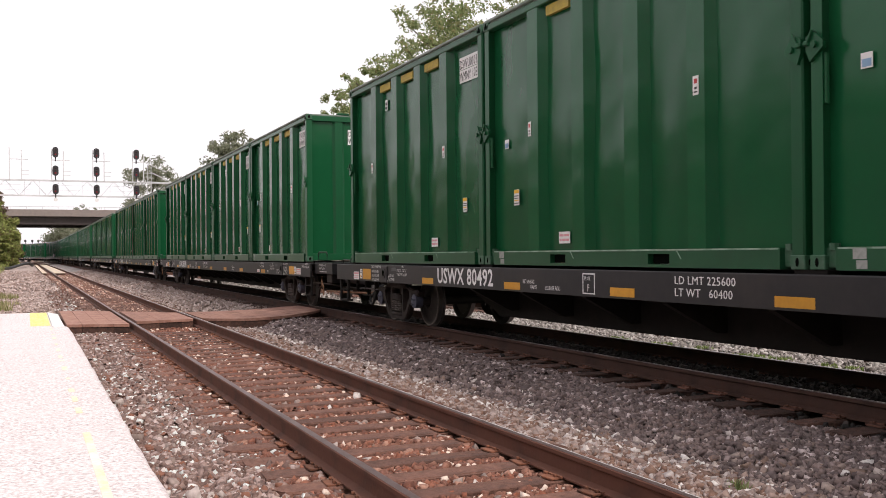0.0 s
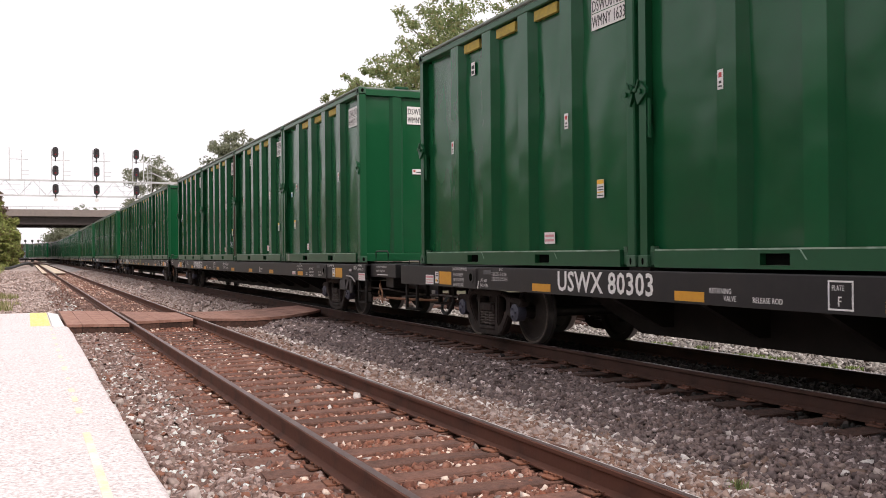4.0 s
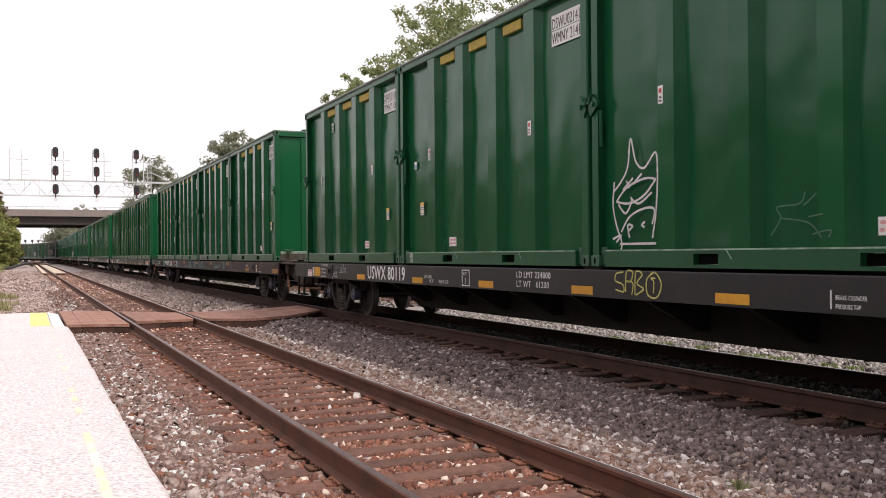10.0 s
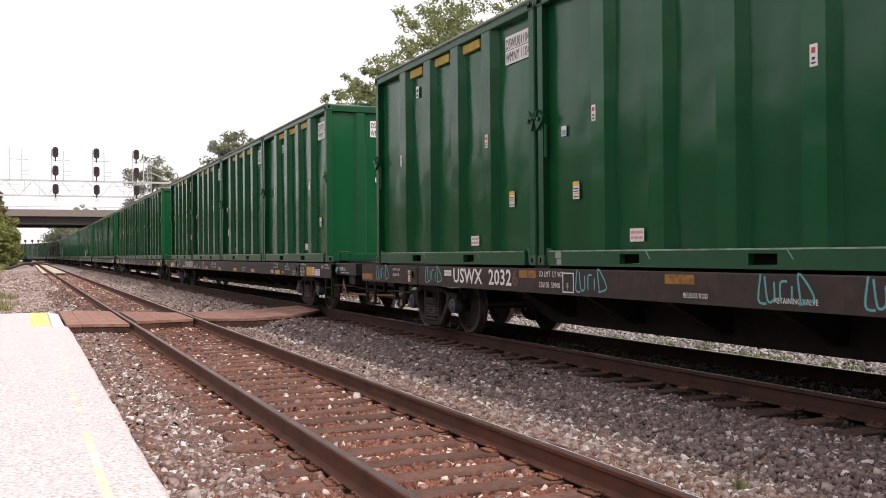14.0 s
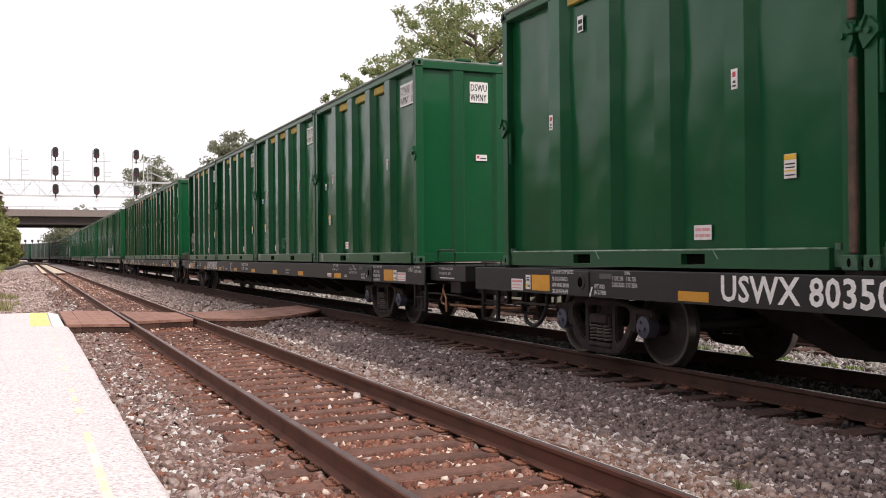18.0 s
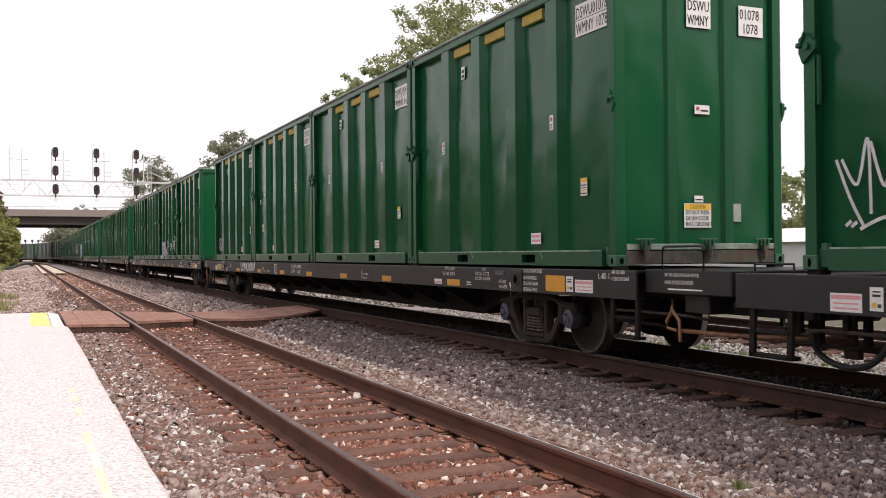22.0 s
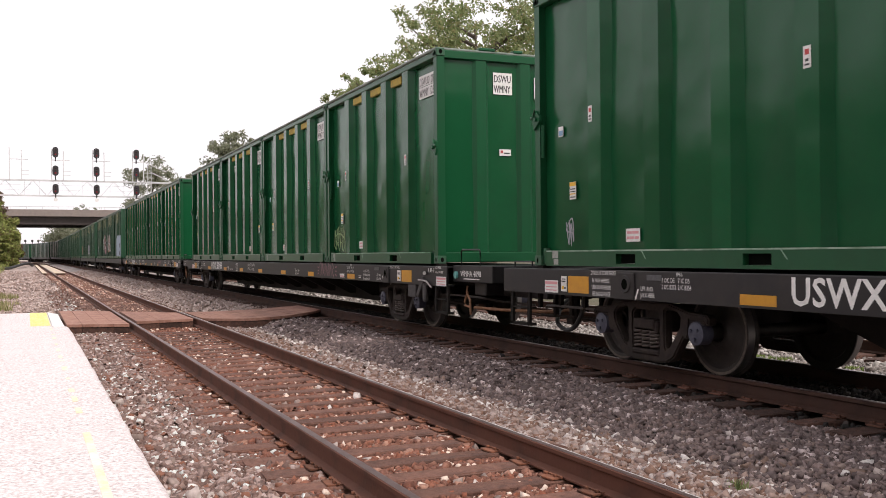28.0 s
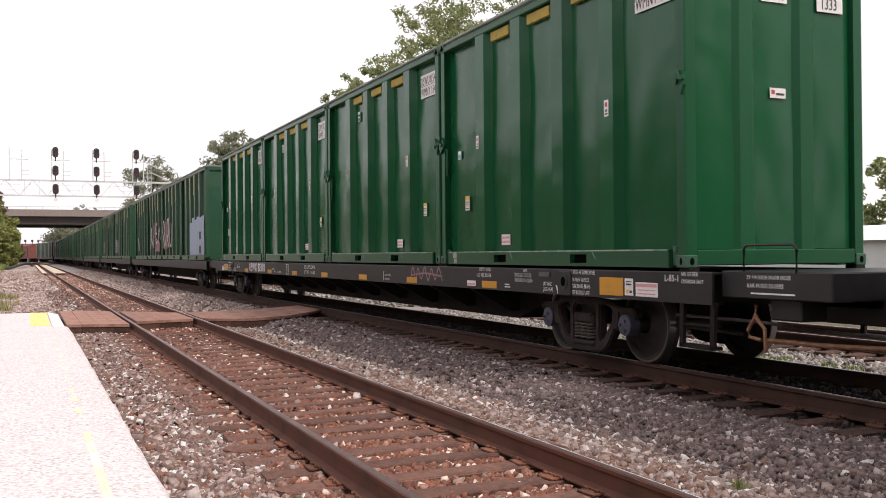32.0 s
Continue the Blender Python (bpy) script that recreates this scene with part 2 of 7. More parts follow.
M["stone_grey"] = island_mat("grey_stones", [(0.140, 0.101, 0.096), (0.203, 0.150, 0.142), (0.095, 0.068, 0.066), (0.260, 0.199, 0.190), (0.156, 0.109, 0.099), (0.117, 0.087, 0.086), (0.171, 0.128, 0.122), (0.126, 0.095, 0.090), (0.192, 0.140, 0.130), (0.148, 0.113, 0.108), (0.104, 0.073, 0.067), (0.219, 0.160, 0.148), (0.135, 0.099, 0.096), (0.167, 0.127, 0.124), (0.478, 0.395, 0.386)])
M["stone_brown"] = island_mat("rust_stained_stones", [(0.196, 0.073, 0.046), (0.268, 0.125, 0.086), (0.138, 0.053, 0.035), (0.377, 0.206, 0.15), (0.239, 0.083, 0.048), (0.181, 0.077, 0.054), (0.167, 0.069, 0.046), (0.225, 0.106, 0.074), (0.254, 0.098, 0.06), (0.189, 0.085, 0.06), (0.304, 0.156, 0.114), (0.7, 0.562, 0.48), (0.217, 0.088, 0.058), (0.16, 0.065, 0.044)])
# The next two gravels carry sun and distance in their pale colour.
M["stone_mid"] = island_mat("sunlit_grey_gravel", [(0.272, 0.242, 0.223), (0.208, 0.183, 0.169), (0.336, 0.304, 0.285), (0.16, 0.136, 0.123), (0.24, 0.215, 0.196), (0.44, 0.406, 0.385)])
M["stone_tan"] = island_mat("rust_gravel_paled_far_off", [(0.592, 0.405, 0.336), (0.438, 0.266, 0.209), (0.7, 0.569, 0.493), (0.335, 0.184, 0.133), (0.515, 0.329, 0.266), (0.399, 0.235, 0.177)])
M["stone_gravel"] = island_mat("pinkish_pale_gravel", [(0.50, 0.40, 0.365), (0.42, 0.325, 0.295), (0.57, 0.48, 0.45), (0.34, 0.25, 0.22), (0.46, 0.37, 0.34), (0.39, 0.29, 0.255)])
M["stone_drab"] = island_mat("grey_brown_gravel", [(0.219, 0.146, 0.126), (0.296, 0.205, 0.180), (0.153, 0.095, 0.080), (0.361, 0.265, 0.241), (0.186, 0.115, 0.095), (0.251, 0.175, 0.155), (0.137, 0.080, 0.065), (0.208, 0.125, 0.100), (0.169, 0.115, 0.100), (0.274, 0.180, 0.150), (0.230, 0.100, 0.065), (0.437, 0.340, 0.317), (0.176, 0.110, 0.095), (0.599, 0.621, 0.601)])
M["stone_foot"] = island_mat("rust_tinged_stones", [(0.240, 0.166, 0.145), (0.304, 0.216, 0.185), (0.192, 0.108, 0.079), (0.352, 0.275, 0.251), (0.216, 0.129, 0.097), (0.264, 0.200, 0.180), (0.160, 0.096, 0.075), (0.416, 0.358, 0.343)])
M["leaf"] = island_mat("green_leaves", [(0.208, 0.267, 0.103), (0.283, 0.336, 0.147), (0.159, 0.207, 0.082), (0.350, 0.397, 0.190), (0.316, 0.293, 0.138)], 0.55, thin=0.55)
# Distant foliage: haze is put into the leaf colour, paler and greyer.
M["leaf_far"] = island_mat("haze_paled_leaves", [(0.213, 0.231, 0.15), (0.263, 0.275, 0.186), (0.175, 0.194, 0.126), (0.312, 0.312, 0.222)], 0.7, thin=0.55)
M["leaf_bright"] = island_mat("yellow_green_leaves", [(0.24, 0.285, 0.075), (0.319, 0.356, 0.105), (0.176, 0.214, 0.06), (0.399, 0.418, 0.149), (0.208, 0.178, 0.075)], 0.6, thin=0.45)
M["leaf_purple"] = island_mat("purple_brown_leaves", [(0.182, 0.111, 0.098), (0.234, 0.156, 0.13), (0.13, 0.085, 0.072), (0.208, 0.182, 0.091)], 0.6, thin=0.45)
M["grass_dry"] = island_mat("dry_yellow_green_grass", [(0.28, 0.27, 0.11), (0.36, 0.32, 0.16), (0.20, 0.22, 0.07), (0.42, 0.36, 0.22)], 0.7, thin=0.4)


# ---- mesh helpers ----
def box(bm, x0, x1, y0, y1, z0, z1, bev=0.0):
    """A box, with small chamfers where bev is given."""
    r = bmesh.ops.create_cube(bm, size=1.0)
    vs = r["verts"]
    for v in vs:
        v.co = Vector((x0 + (v.co.x + 0.5) * (x1 - x0), y0 + (v.co.y + 0.5) * (y1 - y0), z0 + (v.co.z + 0.5) * (z1 - z0)))
    if bev:
        es = list({e for v in vs for e in v.link_edges})
        bmesh.ops.bevel(bm, geom=es, offset=bev, segments=1, affect="EDGES")
    return vs


def cyl(bm, a, b, r, seg=10, r2=None, caps=True):
    a, b = Vector(a), Vector(b)
    d = b - a
    m = Matrix.Translation((a + b) / 2) @ d.to_track_quat("Z", "Y").to_matrix().to_4x4()
    bmesh.ops.create_cone(bm, cap_ends=caps, segments=seg, radius1=r, radius2=r if r2 is None else r2, depth=d.length, matrix=m)


def tube(bm, pts, r, seg=6):
    """A round bar bent along points."""
    rings = []
    pts = [Vector(p) for p in pts]
    for i, p in enumerate(pts):
        d = (pts[min(i + 1, len(pts) - 1)] - pts[max(i - 1, 0)]).normalized()
        q = d.to_track_quat("Z", "Y")
        rings.append([bm.verts.new(p + q @ Vector((r * math.cos(2 * math.pi * k / seg), r * math.sin(2 * math.pi * k / seg), 0))) for k in range(seg)])
    for a, b in zip(rings, rings[1:]):
        for k in range(seg):
            bm.faces.new((a[k], a[(k + 1) % seg], b[(k + 1) % seg], b[k]))
    bm.faces.new(rings[0][::-1])
    bm.faces.new(rings[-1])


def prism(bm, outline, axis, a, b):
    """An outline of two coordinates drawn out along axis ('x', 'y' or 'z') from a to b."""
    def at(p, s):
        u, v = p
        return {"x": (s, u, v), "y": (u, s, v), "z": (u, v, s)}[axis]
    lo = [bm.verts.new(at(p, a)) for p in outline]
    hi = [bm.verts.new(at(p, b)) for p in outline]
    n = len(outline)
    for k in range(n):
        bm.faces.new((lo[k], lo[(k + 1) % n], hi[(k + 1) % n], hi[k]))
    bm.faces.new(lo[::-1])
    bm.faces.new(hi)


def mesh_of(name, bm, material, smooth=False):
    bmesh.ops.recalc_face_normals(bm, faces=bm.faces)
    me = bpy.data.meshes.new(name)
    bm.to_mesh(me)
    bm.free()
    me.materials.append(material)
    if smooth:
        me.shade_smooth()
        me.set_sharp_from_angle(angle=radians(40))
    return me


def part(name, bm, material, parent, label="", smooth=False):
    ob = new(name, mesh_of(name, bm, material, smooth) if isinstance(bm, bmesh.types.BMesh) else bm)
    ob.parent = parent
    return tagged(ob, label)


def boxes(name, material, parent, dims, bev=0.0, label=""):
    bm = bmesh.new()
    for d in dims:
        box(bm, *d, bev)
    return part(name, bm, material, parent, label)


def thing(name, m, label, category, group="", kind=""):
    ob = new(name)
    ob.empty_display_size = 0.2
    ob.matrix_basis = m
    return tagged(ob, label, category, group, kind)


def arrays(name, verts, faces, material):
    me = bpy.data.meshes.new(name)
    me.from_pydata(verts, [], faces)
    me.materials.append(material)
    return me


LETTERS = {}


def letters(text, size, spread=1.0):
    """A flat mesh of stencilled letters, standing in the y-z plane and facing -x; it reads from +y to -y."""
    key = (text, round(size, 3), spread)
    if key not in LETTERS:
        cu = bpy.data.curves.new("letters", "FONT")
        cu.body, cu.size, cu.space_character, cu.resolution_u = text, size, 1.05, 2
        cu.offset = size * 0.02 if size > 0.25 else 0.0
        ob = bpy.data.objects.new("letters", cu)
        scene.collection.objects.link(ob)
        dg = bpy.context.evaluated_depsgraph_get()
        me = bpy.data.meshes.new_from_object(ob.evaluated_get(dg))
        bpy.data.objects.remove(ob)
        co = np.empty(len(me.vertices) * 3)
        me.vertices.foreach_get("co", co)
        co = co.reshape(-1, 3)
        if size <= 0.25:
            # a second copy, set a little aside, thickens the strokes
            bmx = bmesh.new()
            bmx.from_mesh(me)
            twin = bmesh.ops.duplicate(bmx, geom=bmx.verts[:] + bmx.edges[:] + bmx.faces[:])["geom"]
            for v in twin:
                if isinstance(v, bmesh.types.BMVert):
                    v.co += Vector((size * 0.028 / spread, 0, 0.0007))
            bmx.to_mesh(me)
            bmx.free()
            co = np.empty(len(me.vertices) * 3)
            me.vertices.foreach_get("co", co)
            co = co.reshape(-1, 3)
        out = np.stack([-co[:, 2], -co[:, 0] * spread, co[:, 1]], 1)
        me.vertices.foreach_set("co", out.ravel())
        me.update()
        LETTERS[key] = me
    return LETTERS[key]


def stencil(name, text, size, x, y, z, material, parent, spread=1.0, turn=0):
    """Letters on a side wall (turn 0) or, with turn 90, on an end wall that faces -y."""
    src = letters(text, size, spread)
    me = src.copy()
    me.materials.clear()
    me.materials.append(material)
    ob = new(name, me)
    ob.matrix_basis = pose(x, y, z, 0, 0, turn)
    ob.parent = parent
    if size < 0.15:
        tagged(ob, kind="stuff")
    return ob


def strokes(name, lines, width, material, parent, m, label=""):
    """Painted strokes: ribbons along lines of (across, up) points, lying in the plane x = 0 of m."""
    bm = bmesh.new()
    for k, line in enumerate(lines):
        pts = [Vector((0, -u, v)) for u, v in line]
        lo, hi = [], []
        for i, p in enumerate(pts):
            d = (pts[min(i + 1, len(pts) - 1)] - pts[max(i - 1, 0)]).normalized()
            s = Vector((0, -d.z, d.y)) * width / 2
            lift = Vector((-0.0006 * k, 0, 0))
            lo.append(bm.verts.new(p - s + lift))
            hi.append(bm.verts.new(p + s + lift))
        for i in range(len(pts) - 1):
            bm.faces.new((lo[i], lo[i + 1], hi[i + 1], hi[i]))
    ob = part(name, bm, material, parent, label)
    ob.matrix_basis = m
    return ob


def sheet_label(name, parent, x, y, z, w, h, bars=(), base="label", face="side", label=""):
    """A thin sticker plate with printed bars of (u0, u1, v0, v1, material) in shares of its size; face side: -x, end: -y."""
    turn = 0 if face == "side" else 90
    m = pose(x, y, z, 0, 0, turn)
    bm = bmesh.new()
    box(bm, -0.003, 0, -w / 2, w / 2, -h / 2, h / 2)
    plate = part(name, bm, M[base], parent, label)
    plate.matrix_basis = m
    if bars:
        bm = bmesh.new()
        keys = []
        for u0, u1, v0, v1, key in bars:
            if key not in keys:
                keys.append(key)
            old = set(bm.faces)
            box(bm, -0.006, -0.0031, w * (0.5 - u1), w * (0.5 - u0), h * (v0 - 0.5), h * (v1 - 0.5))
            for f in bm.faces:
                if f not in old:
                    f.material_index = keys.index(key)
        pr = part("print", bm, M[keys[0]], plate)
        for key in keys[1:]:
            pr.data.materials.append(M[key])
        tagged(pr, kind="stuff")
    return plate


def casting(bm, x, y, z, sx, sy):
    """A corner casting, 0.16 x 0.17 x 0.12 m; dark ovals set on it later stand for its holes; sx, sy point outwards."""
    w, l, h = 0.15, 0.17, 0.13
    box(bm, x - w * (sx > 0), x + w * (sx < 0), y - l * (sy > 0), y + l * (sy < 0), z, z + h, 0.008)


def hole_plate(bm, u, v, hw, hh, plane, at, sign):
    """A thin dark oval that stands for a hole and its shade."""
    seg = 10
    vs = []
    for k in range(seg):
        a = 2 * math.pi * k / seg
        p, q = u + hw * math.cos(a), v + hh * math.sin(a)
        vs.append(bm.verts.new((at, p, q) if plane == "x" else (p, at, q)))
    bm.faces.new(vs)


def cells(bm, us, zs, holes, x0, x1):
    """A connected slab in the y-z plane made of cells between us and zs, without those in holes."""
    made = {}

    def at(x, i, j):
        if (x, i, j) not in made:
            made[x, i, j] = bm.verts.new((x, us[i], zs[j]))
        return made[x, i, j]
    nu, nz = len(us) - 1, len(zs) - 1
    full = {(i, j) for i in range(nu) for j in range(nz)} - set(holes)
    for i, j in full:
        for x in (x0, x1):
            bm.faces.new([at(x, *q) for q in ((i, j), (i + 1, j), (i + 1, j + 1), (i, j + 1))])
        for (di, dj), (p, q) in (((-1, 0), ((i, j), (i, j + 1))), ((1, 0), ((i + 1, j), (i + 1, j + 1))), ((0, -1), ((i, j), (i + 1, j))), ((0, 1), ((i, j + 1), (i + 1, j + 1)))):
            if (i + di, j + dj) not in full:
                bm.faces.new((at(x0, *p), at(x0, *q), at(x1, *q), at(x1, *p)))


RIBS = [1.47, 2.60, 3.73, 4.86]
CONTAINER_MESHES = {}


def dented_sheet(seed, length, height, dent):
    """A pressed sheet with shallow dents, in the y-z plane."""
    bm = bmesh.new()
    nu, nv = 46, 22
    grid = []
    for i in range(nu + 1):
        row = []
        for j in range(nv + 1):
            y, z = length * i / nu, height * j / nv
            e = min(1.0, 6 * min(i / nu, 1 - i / nu), 5 * min(j / nv, 1 - j / nv))
            d = noise.noise(Vector((y * 1.1 + seed * 17.3, z * 0.75, seed * 3.1))) + 0.10 * noise.noise(Vector((y * 3.4 + seed * 2.7, z * 2.0, seed + 5.0))) + 0.60 * noise.noise(Vector((y * 2.4 + seed * 7.7, z * 0.9, seed)))
            row.append(bm.verts.new((dent * d * e, y, z)))
        grid.append(row)
    for i in range(nu):
        for j in range(nv):
            bm.faces.new((grid[i][j], grid[i + 1][j], grid[i + 1][j + 1], grid[i][j + 1]))
    me = bpy.data.meshes.new("side_panel")
    bm.to_mesh(me)
    bm.free()
    me.shade_smooth()
    me.materials.append(M["green"])
    return me


def build_container(seed, door_front, simple=False, old=False):
    """A tall ribbed waste container standing on z = 0, front end at y = 0, sides at x = +-1.25."""
    W, L, H = BOX_W / 2, BOX_L, BOX_H
    gap = 0.02
    y0, y1 = gap, L - gap
    c = thing("waste_container", Matrix(), "tall green ribbed steel waste container riding on a flat wagon", "container", "containers on the train")
    paint, frame_paint = M["green"], M["green_flat"]
    for sx in (-1, 1):
        # pressed wall, recessed behind the ribs
        key = ("side", seed % 4)
        if key not in CONTAINER_MESHES:
            CONTAINER_MESHES[key] = dented_sheet(seed % 4 + 1, y1 - y0 - 0.2, H - 0.34, 0.030)
        p = part("side_panel", CONTAINER_MESHES[key], None, c)
        p.matrix_basis = pose(sx * (W - 0.125), y0 + 0.1, 0.19)
        for y in RIBS:
            if "rib" not in CONTAINER_MESHES:
                bm = bmesh.new()
                prism(bm, [(0.08, -0.23), (-0.06, -0.14), (-0.06, 0.14), (0.08, 0.23)], "z", 0.0, H - 0.30)
                CONTAINER_MESHES["rib"] = mesh_of("rib", bm, paint)
            r = part("rib", CONTAINER_MESHES["rib"], None, c)
            r.matrix_basis = pose(sx * (W - 0.07), y, 0.175, 0, 0, 0 if sx < 0 else 180)
        # sills with fork pockets
        pk = [2.10, 4.22]
        hw = 0.19
        xs = sorted((sx * W, sx * (W - 0.16)))
        bm = bmesh.new()
        cells(bm, [y0 + 0.28, pk[0] - hw, pk[0] + hw, pk[1] - hw, pk[1] + hw, y1 - 0.28], [0.0, 0.035, 0.145, 0.19], {(1, 1), (3, 1)}, *xs)
        rail = part("bottom_rail", bm, M["green_rail"], c)
        if sx < 0 and not simple:
            bm = bmesh.new()
            for y in pk:
                prism(bm, [(y - 0.30, 0.185), (y - 0.315, 0.185), (y - 0.395, 0.09), (y - 0.38, 0.09)], "x", -W - 0.003, -W + 0.01)
            tagged(part("worn_seam", bm, M["worn"], rail, "thin worn seam"), kind="stuff")
            boxes("worn_edge", M["worn"], rail, [(-W - 0.0025, -W + 0.03, y0 + 0.30, y1 - 0.30, 0.179, 0.195)])
        if not simple:
            for y in pk if sx < 0 else ():
                # a black block inside the opening paints the shade of the pocket
                boxes("fork_pocket", M["dark"], c, [(min(sx * (W - 0.07), sx * (W - 0.30)), max(sx * (W - 0.07), sx * (W - 0.30)), y - hw + 0.004, y + hw - 0.004, 0.038, 0.142)])
        bm = bmesh.new()
        box(bm, min(sx * W, sx * (W - 0.12)), max(sx * W, sx * (W - 0.12)), y0, y1, H - 0.15, H - 0.055, 0.012)
        part("top_rail", bm, frame_paint, c)
        for sy, yy in ((-1, y0), (1, y1)):
            bm = bmesh.new()
            prism(bm, [(sx * (W - 0.012), yy - sy * 0.14), (sx * (W - 0.012), yy - sy * 0.012), (sx * (W - 0.03), yy), (sx * (W - 0.15), yy), (sx * (W - 0.15), yy - sy * 0.10)], "z", 0.1, H - 0.05)
            part("corner_post", bm, frame_paint, c)
            for z in (0.0, H - 0.13):
                if simple:
                    continue
                bm = bmesh.new()
                casting(bm, sx * W, yy + sy * (gap - 0.004), z, sx, sy)
                cs = part("corner_casting", bm, M["green_scraped"], c, "scraped green corner casting")
                if sx < 0:
                    bm = bmesh.new()
                    hole_plate(bm, yy + sy * (gap - 0.004) - sy * 0.085, z + 0.065, 0.022, 0.04, "x", sx * (W + 0.0025), sx)
                    part("casting_hole", bm, M["dark"], cs)
                if sy < 0:
                    bm = bmesh.new()
                    hole_plate(bm, sx * (W - 0.075), z + 0.065, 0.03, 0.04, "y", yy + sy * (gap - 0.0015), sy)
                    part("casting_hole", bm, M["dark"], cs)
            if not simple:
                # stub of the rail, set back behind the post
                bm = bmesh.new()
                box(bm, min(sx * (W - 0.05), sx * (W - 0.15)), max(sx * (W - 0.05), sx * (W - 0.15)), min(yy - sy * 0.10, yy - sy * 0.28), max(yy - sy * 0.10, yy - sy * 0.28), 0.02, 0.19, 0.01)
                cyl(bm, (sx * (W - 0.06), yy - sy * 0.21, 0.17), (sx * (W - 0.06), yy - sy * 0.21, 0.23), 0.045, 8)
                part("rail_stub", bm, M["green_scraped"], c)
    # ends
    for sy, yy in ((-1, y0), (1, y1)):
        is_door = door_front == (sy < 0)
        key = ("end", seed % 2)
        if key not in CONTAINER_MESHES:
            me = dented_sheet(seed % 2 + 11, 2 * W - 0.24, H - 0.34, 0.016)
            CONTAINER_MESHES[key] = me
        p = part("end_door" if is_door else "end_panel", CONTAINER_MESHES[key], None, c)
        p.matrix_basis = pose(-(W - 0.12), yy - sy * 0.07, 0.19, 0, 0, -90)
        for x in (-0.42, 0.42):
            bm = bmesh.new()
            if is_door:
                prism(bm, [(x - 0.10, yy - sy * 0.09), (x - 0.06, yy - sy * 0.02), (x + 0.06, yy - sy * 0.02), (x + 0.10, yy - sy * 0.09)], "z", 0.2, H - 0.18)
            else:
                prism(bm, [(x - 0.17, yy - sy * 0.09), (x - 0.09, yy - sy * 0.015), (x + 0.09, yy - sy * 0.015), (x + 0.17, yy - sy * 0.09)], "z", 0.185, H - 0.16)
            part("end_rib", bm, frame_paint, c)
        bm = bmesh.new()
        box(bm, -W + 0.15, W - 0.15, min(yy, yy - sy * 0.12), max(yy, yy - sy * 0.12), 0.0 + 0.02, 0.185, 0.01)
        part("end_sill", bm, M["door_sill"] if is_door else frame_paint, c)
        bm = bmesh.new()
        box(bm, -W + 0.13, W - 0.13, min(yy, yy - sy * 0.10), max(yy, yy - sy * 0.10), H - 0.16, H - 0.03, 0.01)
        part("end_header", bm, frame_paint, c)
        if is_door and not simple:
            q0, q1 = sorted((yy - sy * 0.09, yy + sy * 0.012))
            boxes("door_edge", M["scraped_edge"], c, [(-W + 0.16, W - 0.16, q0, q1, 0.188, 0.262)], 0.008, "scraped pale lower edge of the door")
            for x in (-0.86, 0.06, 0.90):
                f = lambda a: yy + sy * a
                bm = bmesh.new()
                box(bm, x - 0.15, x + 0.12, min(f(0.03), f(0.055)), max(f(0.03), f(0.055)), 0.30, 0.325, 0.004)
                box(bm, x - 0.065, x + 0.065, min(f(0.013), f(0.06)), max(f(0.013), f(0.06)), 0.235, 0.30, 0.006)
                box(bm, x - 0.04, x - 0.02, min(f(0.013), f(0.09)), max(f(0.013), f(0.09)), 0.19, 0.31)
                box(bm, x + 0.02, x + 0.04, min(f(0.013), f(0.09)), max(f(0.013), f(0.09)), 0.19, 0.31)
                latch = part("door_latch", bm, M["green_scraped"], c)
                bm = bmesh.new()
                cyl(bm, (x, f(0.055), 0.10), (x, f(0.055), 0.24), 0.028, 10, 0.042)
                cyl(bm, (x, f(0.055), 0.065), (x, f(0.055), 0.10), 0.018, 8)
                part("hanging_bolt", bm, M["rust_bolt"], latch, "worn rusty bolt", smooth=True)

    # lid
    bm = bmesh.new()
    box(bm, -W - 0.006, W + 0.006, y0 + 0.02, y1 - 0.02, H - 0.03, H + 0.015, 0.012)
    box(bm, -W + 0.03, W - 0.03, y0 + 0.03, y1 - 0.03, H - 0.06, H - 0.025)
    part("lid", bm, M["lid"], c, "grey-green lid with a pale edge")
    if simple:
        return c
    for y, w in ((0.35, 0.30), (1.0, 0.18)):
        boxes("lid_hinge", frame_paint, c, [(-W + 0.45 + y, -W + 0.45 + y + w, y0 + 0.01, y0 + 0.15, H + 0.012, H + 0.06)], 0.01)
    # latch gussets on the end posts, with the lock bar under them
    for sy, yy in ((-1, y0), (1, y1)):
        for sx in (-1, 1):
            if (sy < 0) != door_front and sx > 0:
                continue
            bm = bmesh.new()
            s = sx
            prism(bm, [(yy - sy * 0.03, 1.79), (yy - sy * 0.18, 1.90), (yy - sy * 0.18, 1.95), (yy - sy * 0.07, 2.05), (yy + sy * 0.015, 2.01), (yy + sy * 0.015, 1.89)], "x", s * (W - 0.02), s * (W + 0.022))
            box(bm, min(s * W, s * (W + 0.05)), max(s * W, s * (W + 0.05)), yy - 0.03, yy + 0.03, 1.93, 1.975, 0.01)
            cyl(bm, (s * (W + 0.02), yy - sy * 0.09, 1.93), (s * (W + 0.05), yy - sy * 0.09, 1.93), 0.03, 8)
            cyl(bm, (s * (W + 0.035), yy - sy * 0.02, 1.96), (s * (W + 0.035), yy - sy * 0.07, 2.06), 0.012, 6)
            part("latch_bracket", bm, frame_paint, c)
        if sy > 0:
            bm = bmesh.new()
            cyl(bm, (-W + 0.05, yy - 0.15, 1.42), (-W + 0.05, yy - 0.15, 1.85), 0.024, 8)
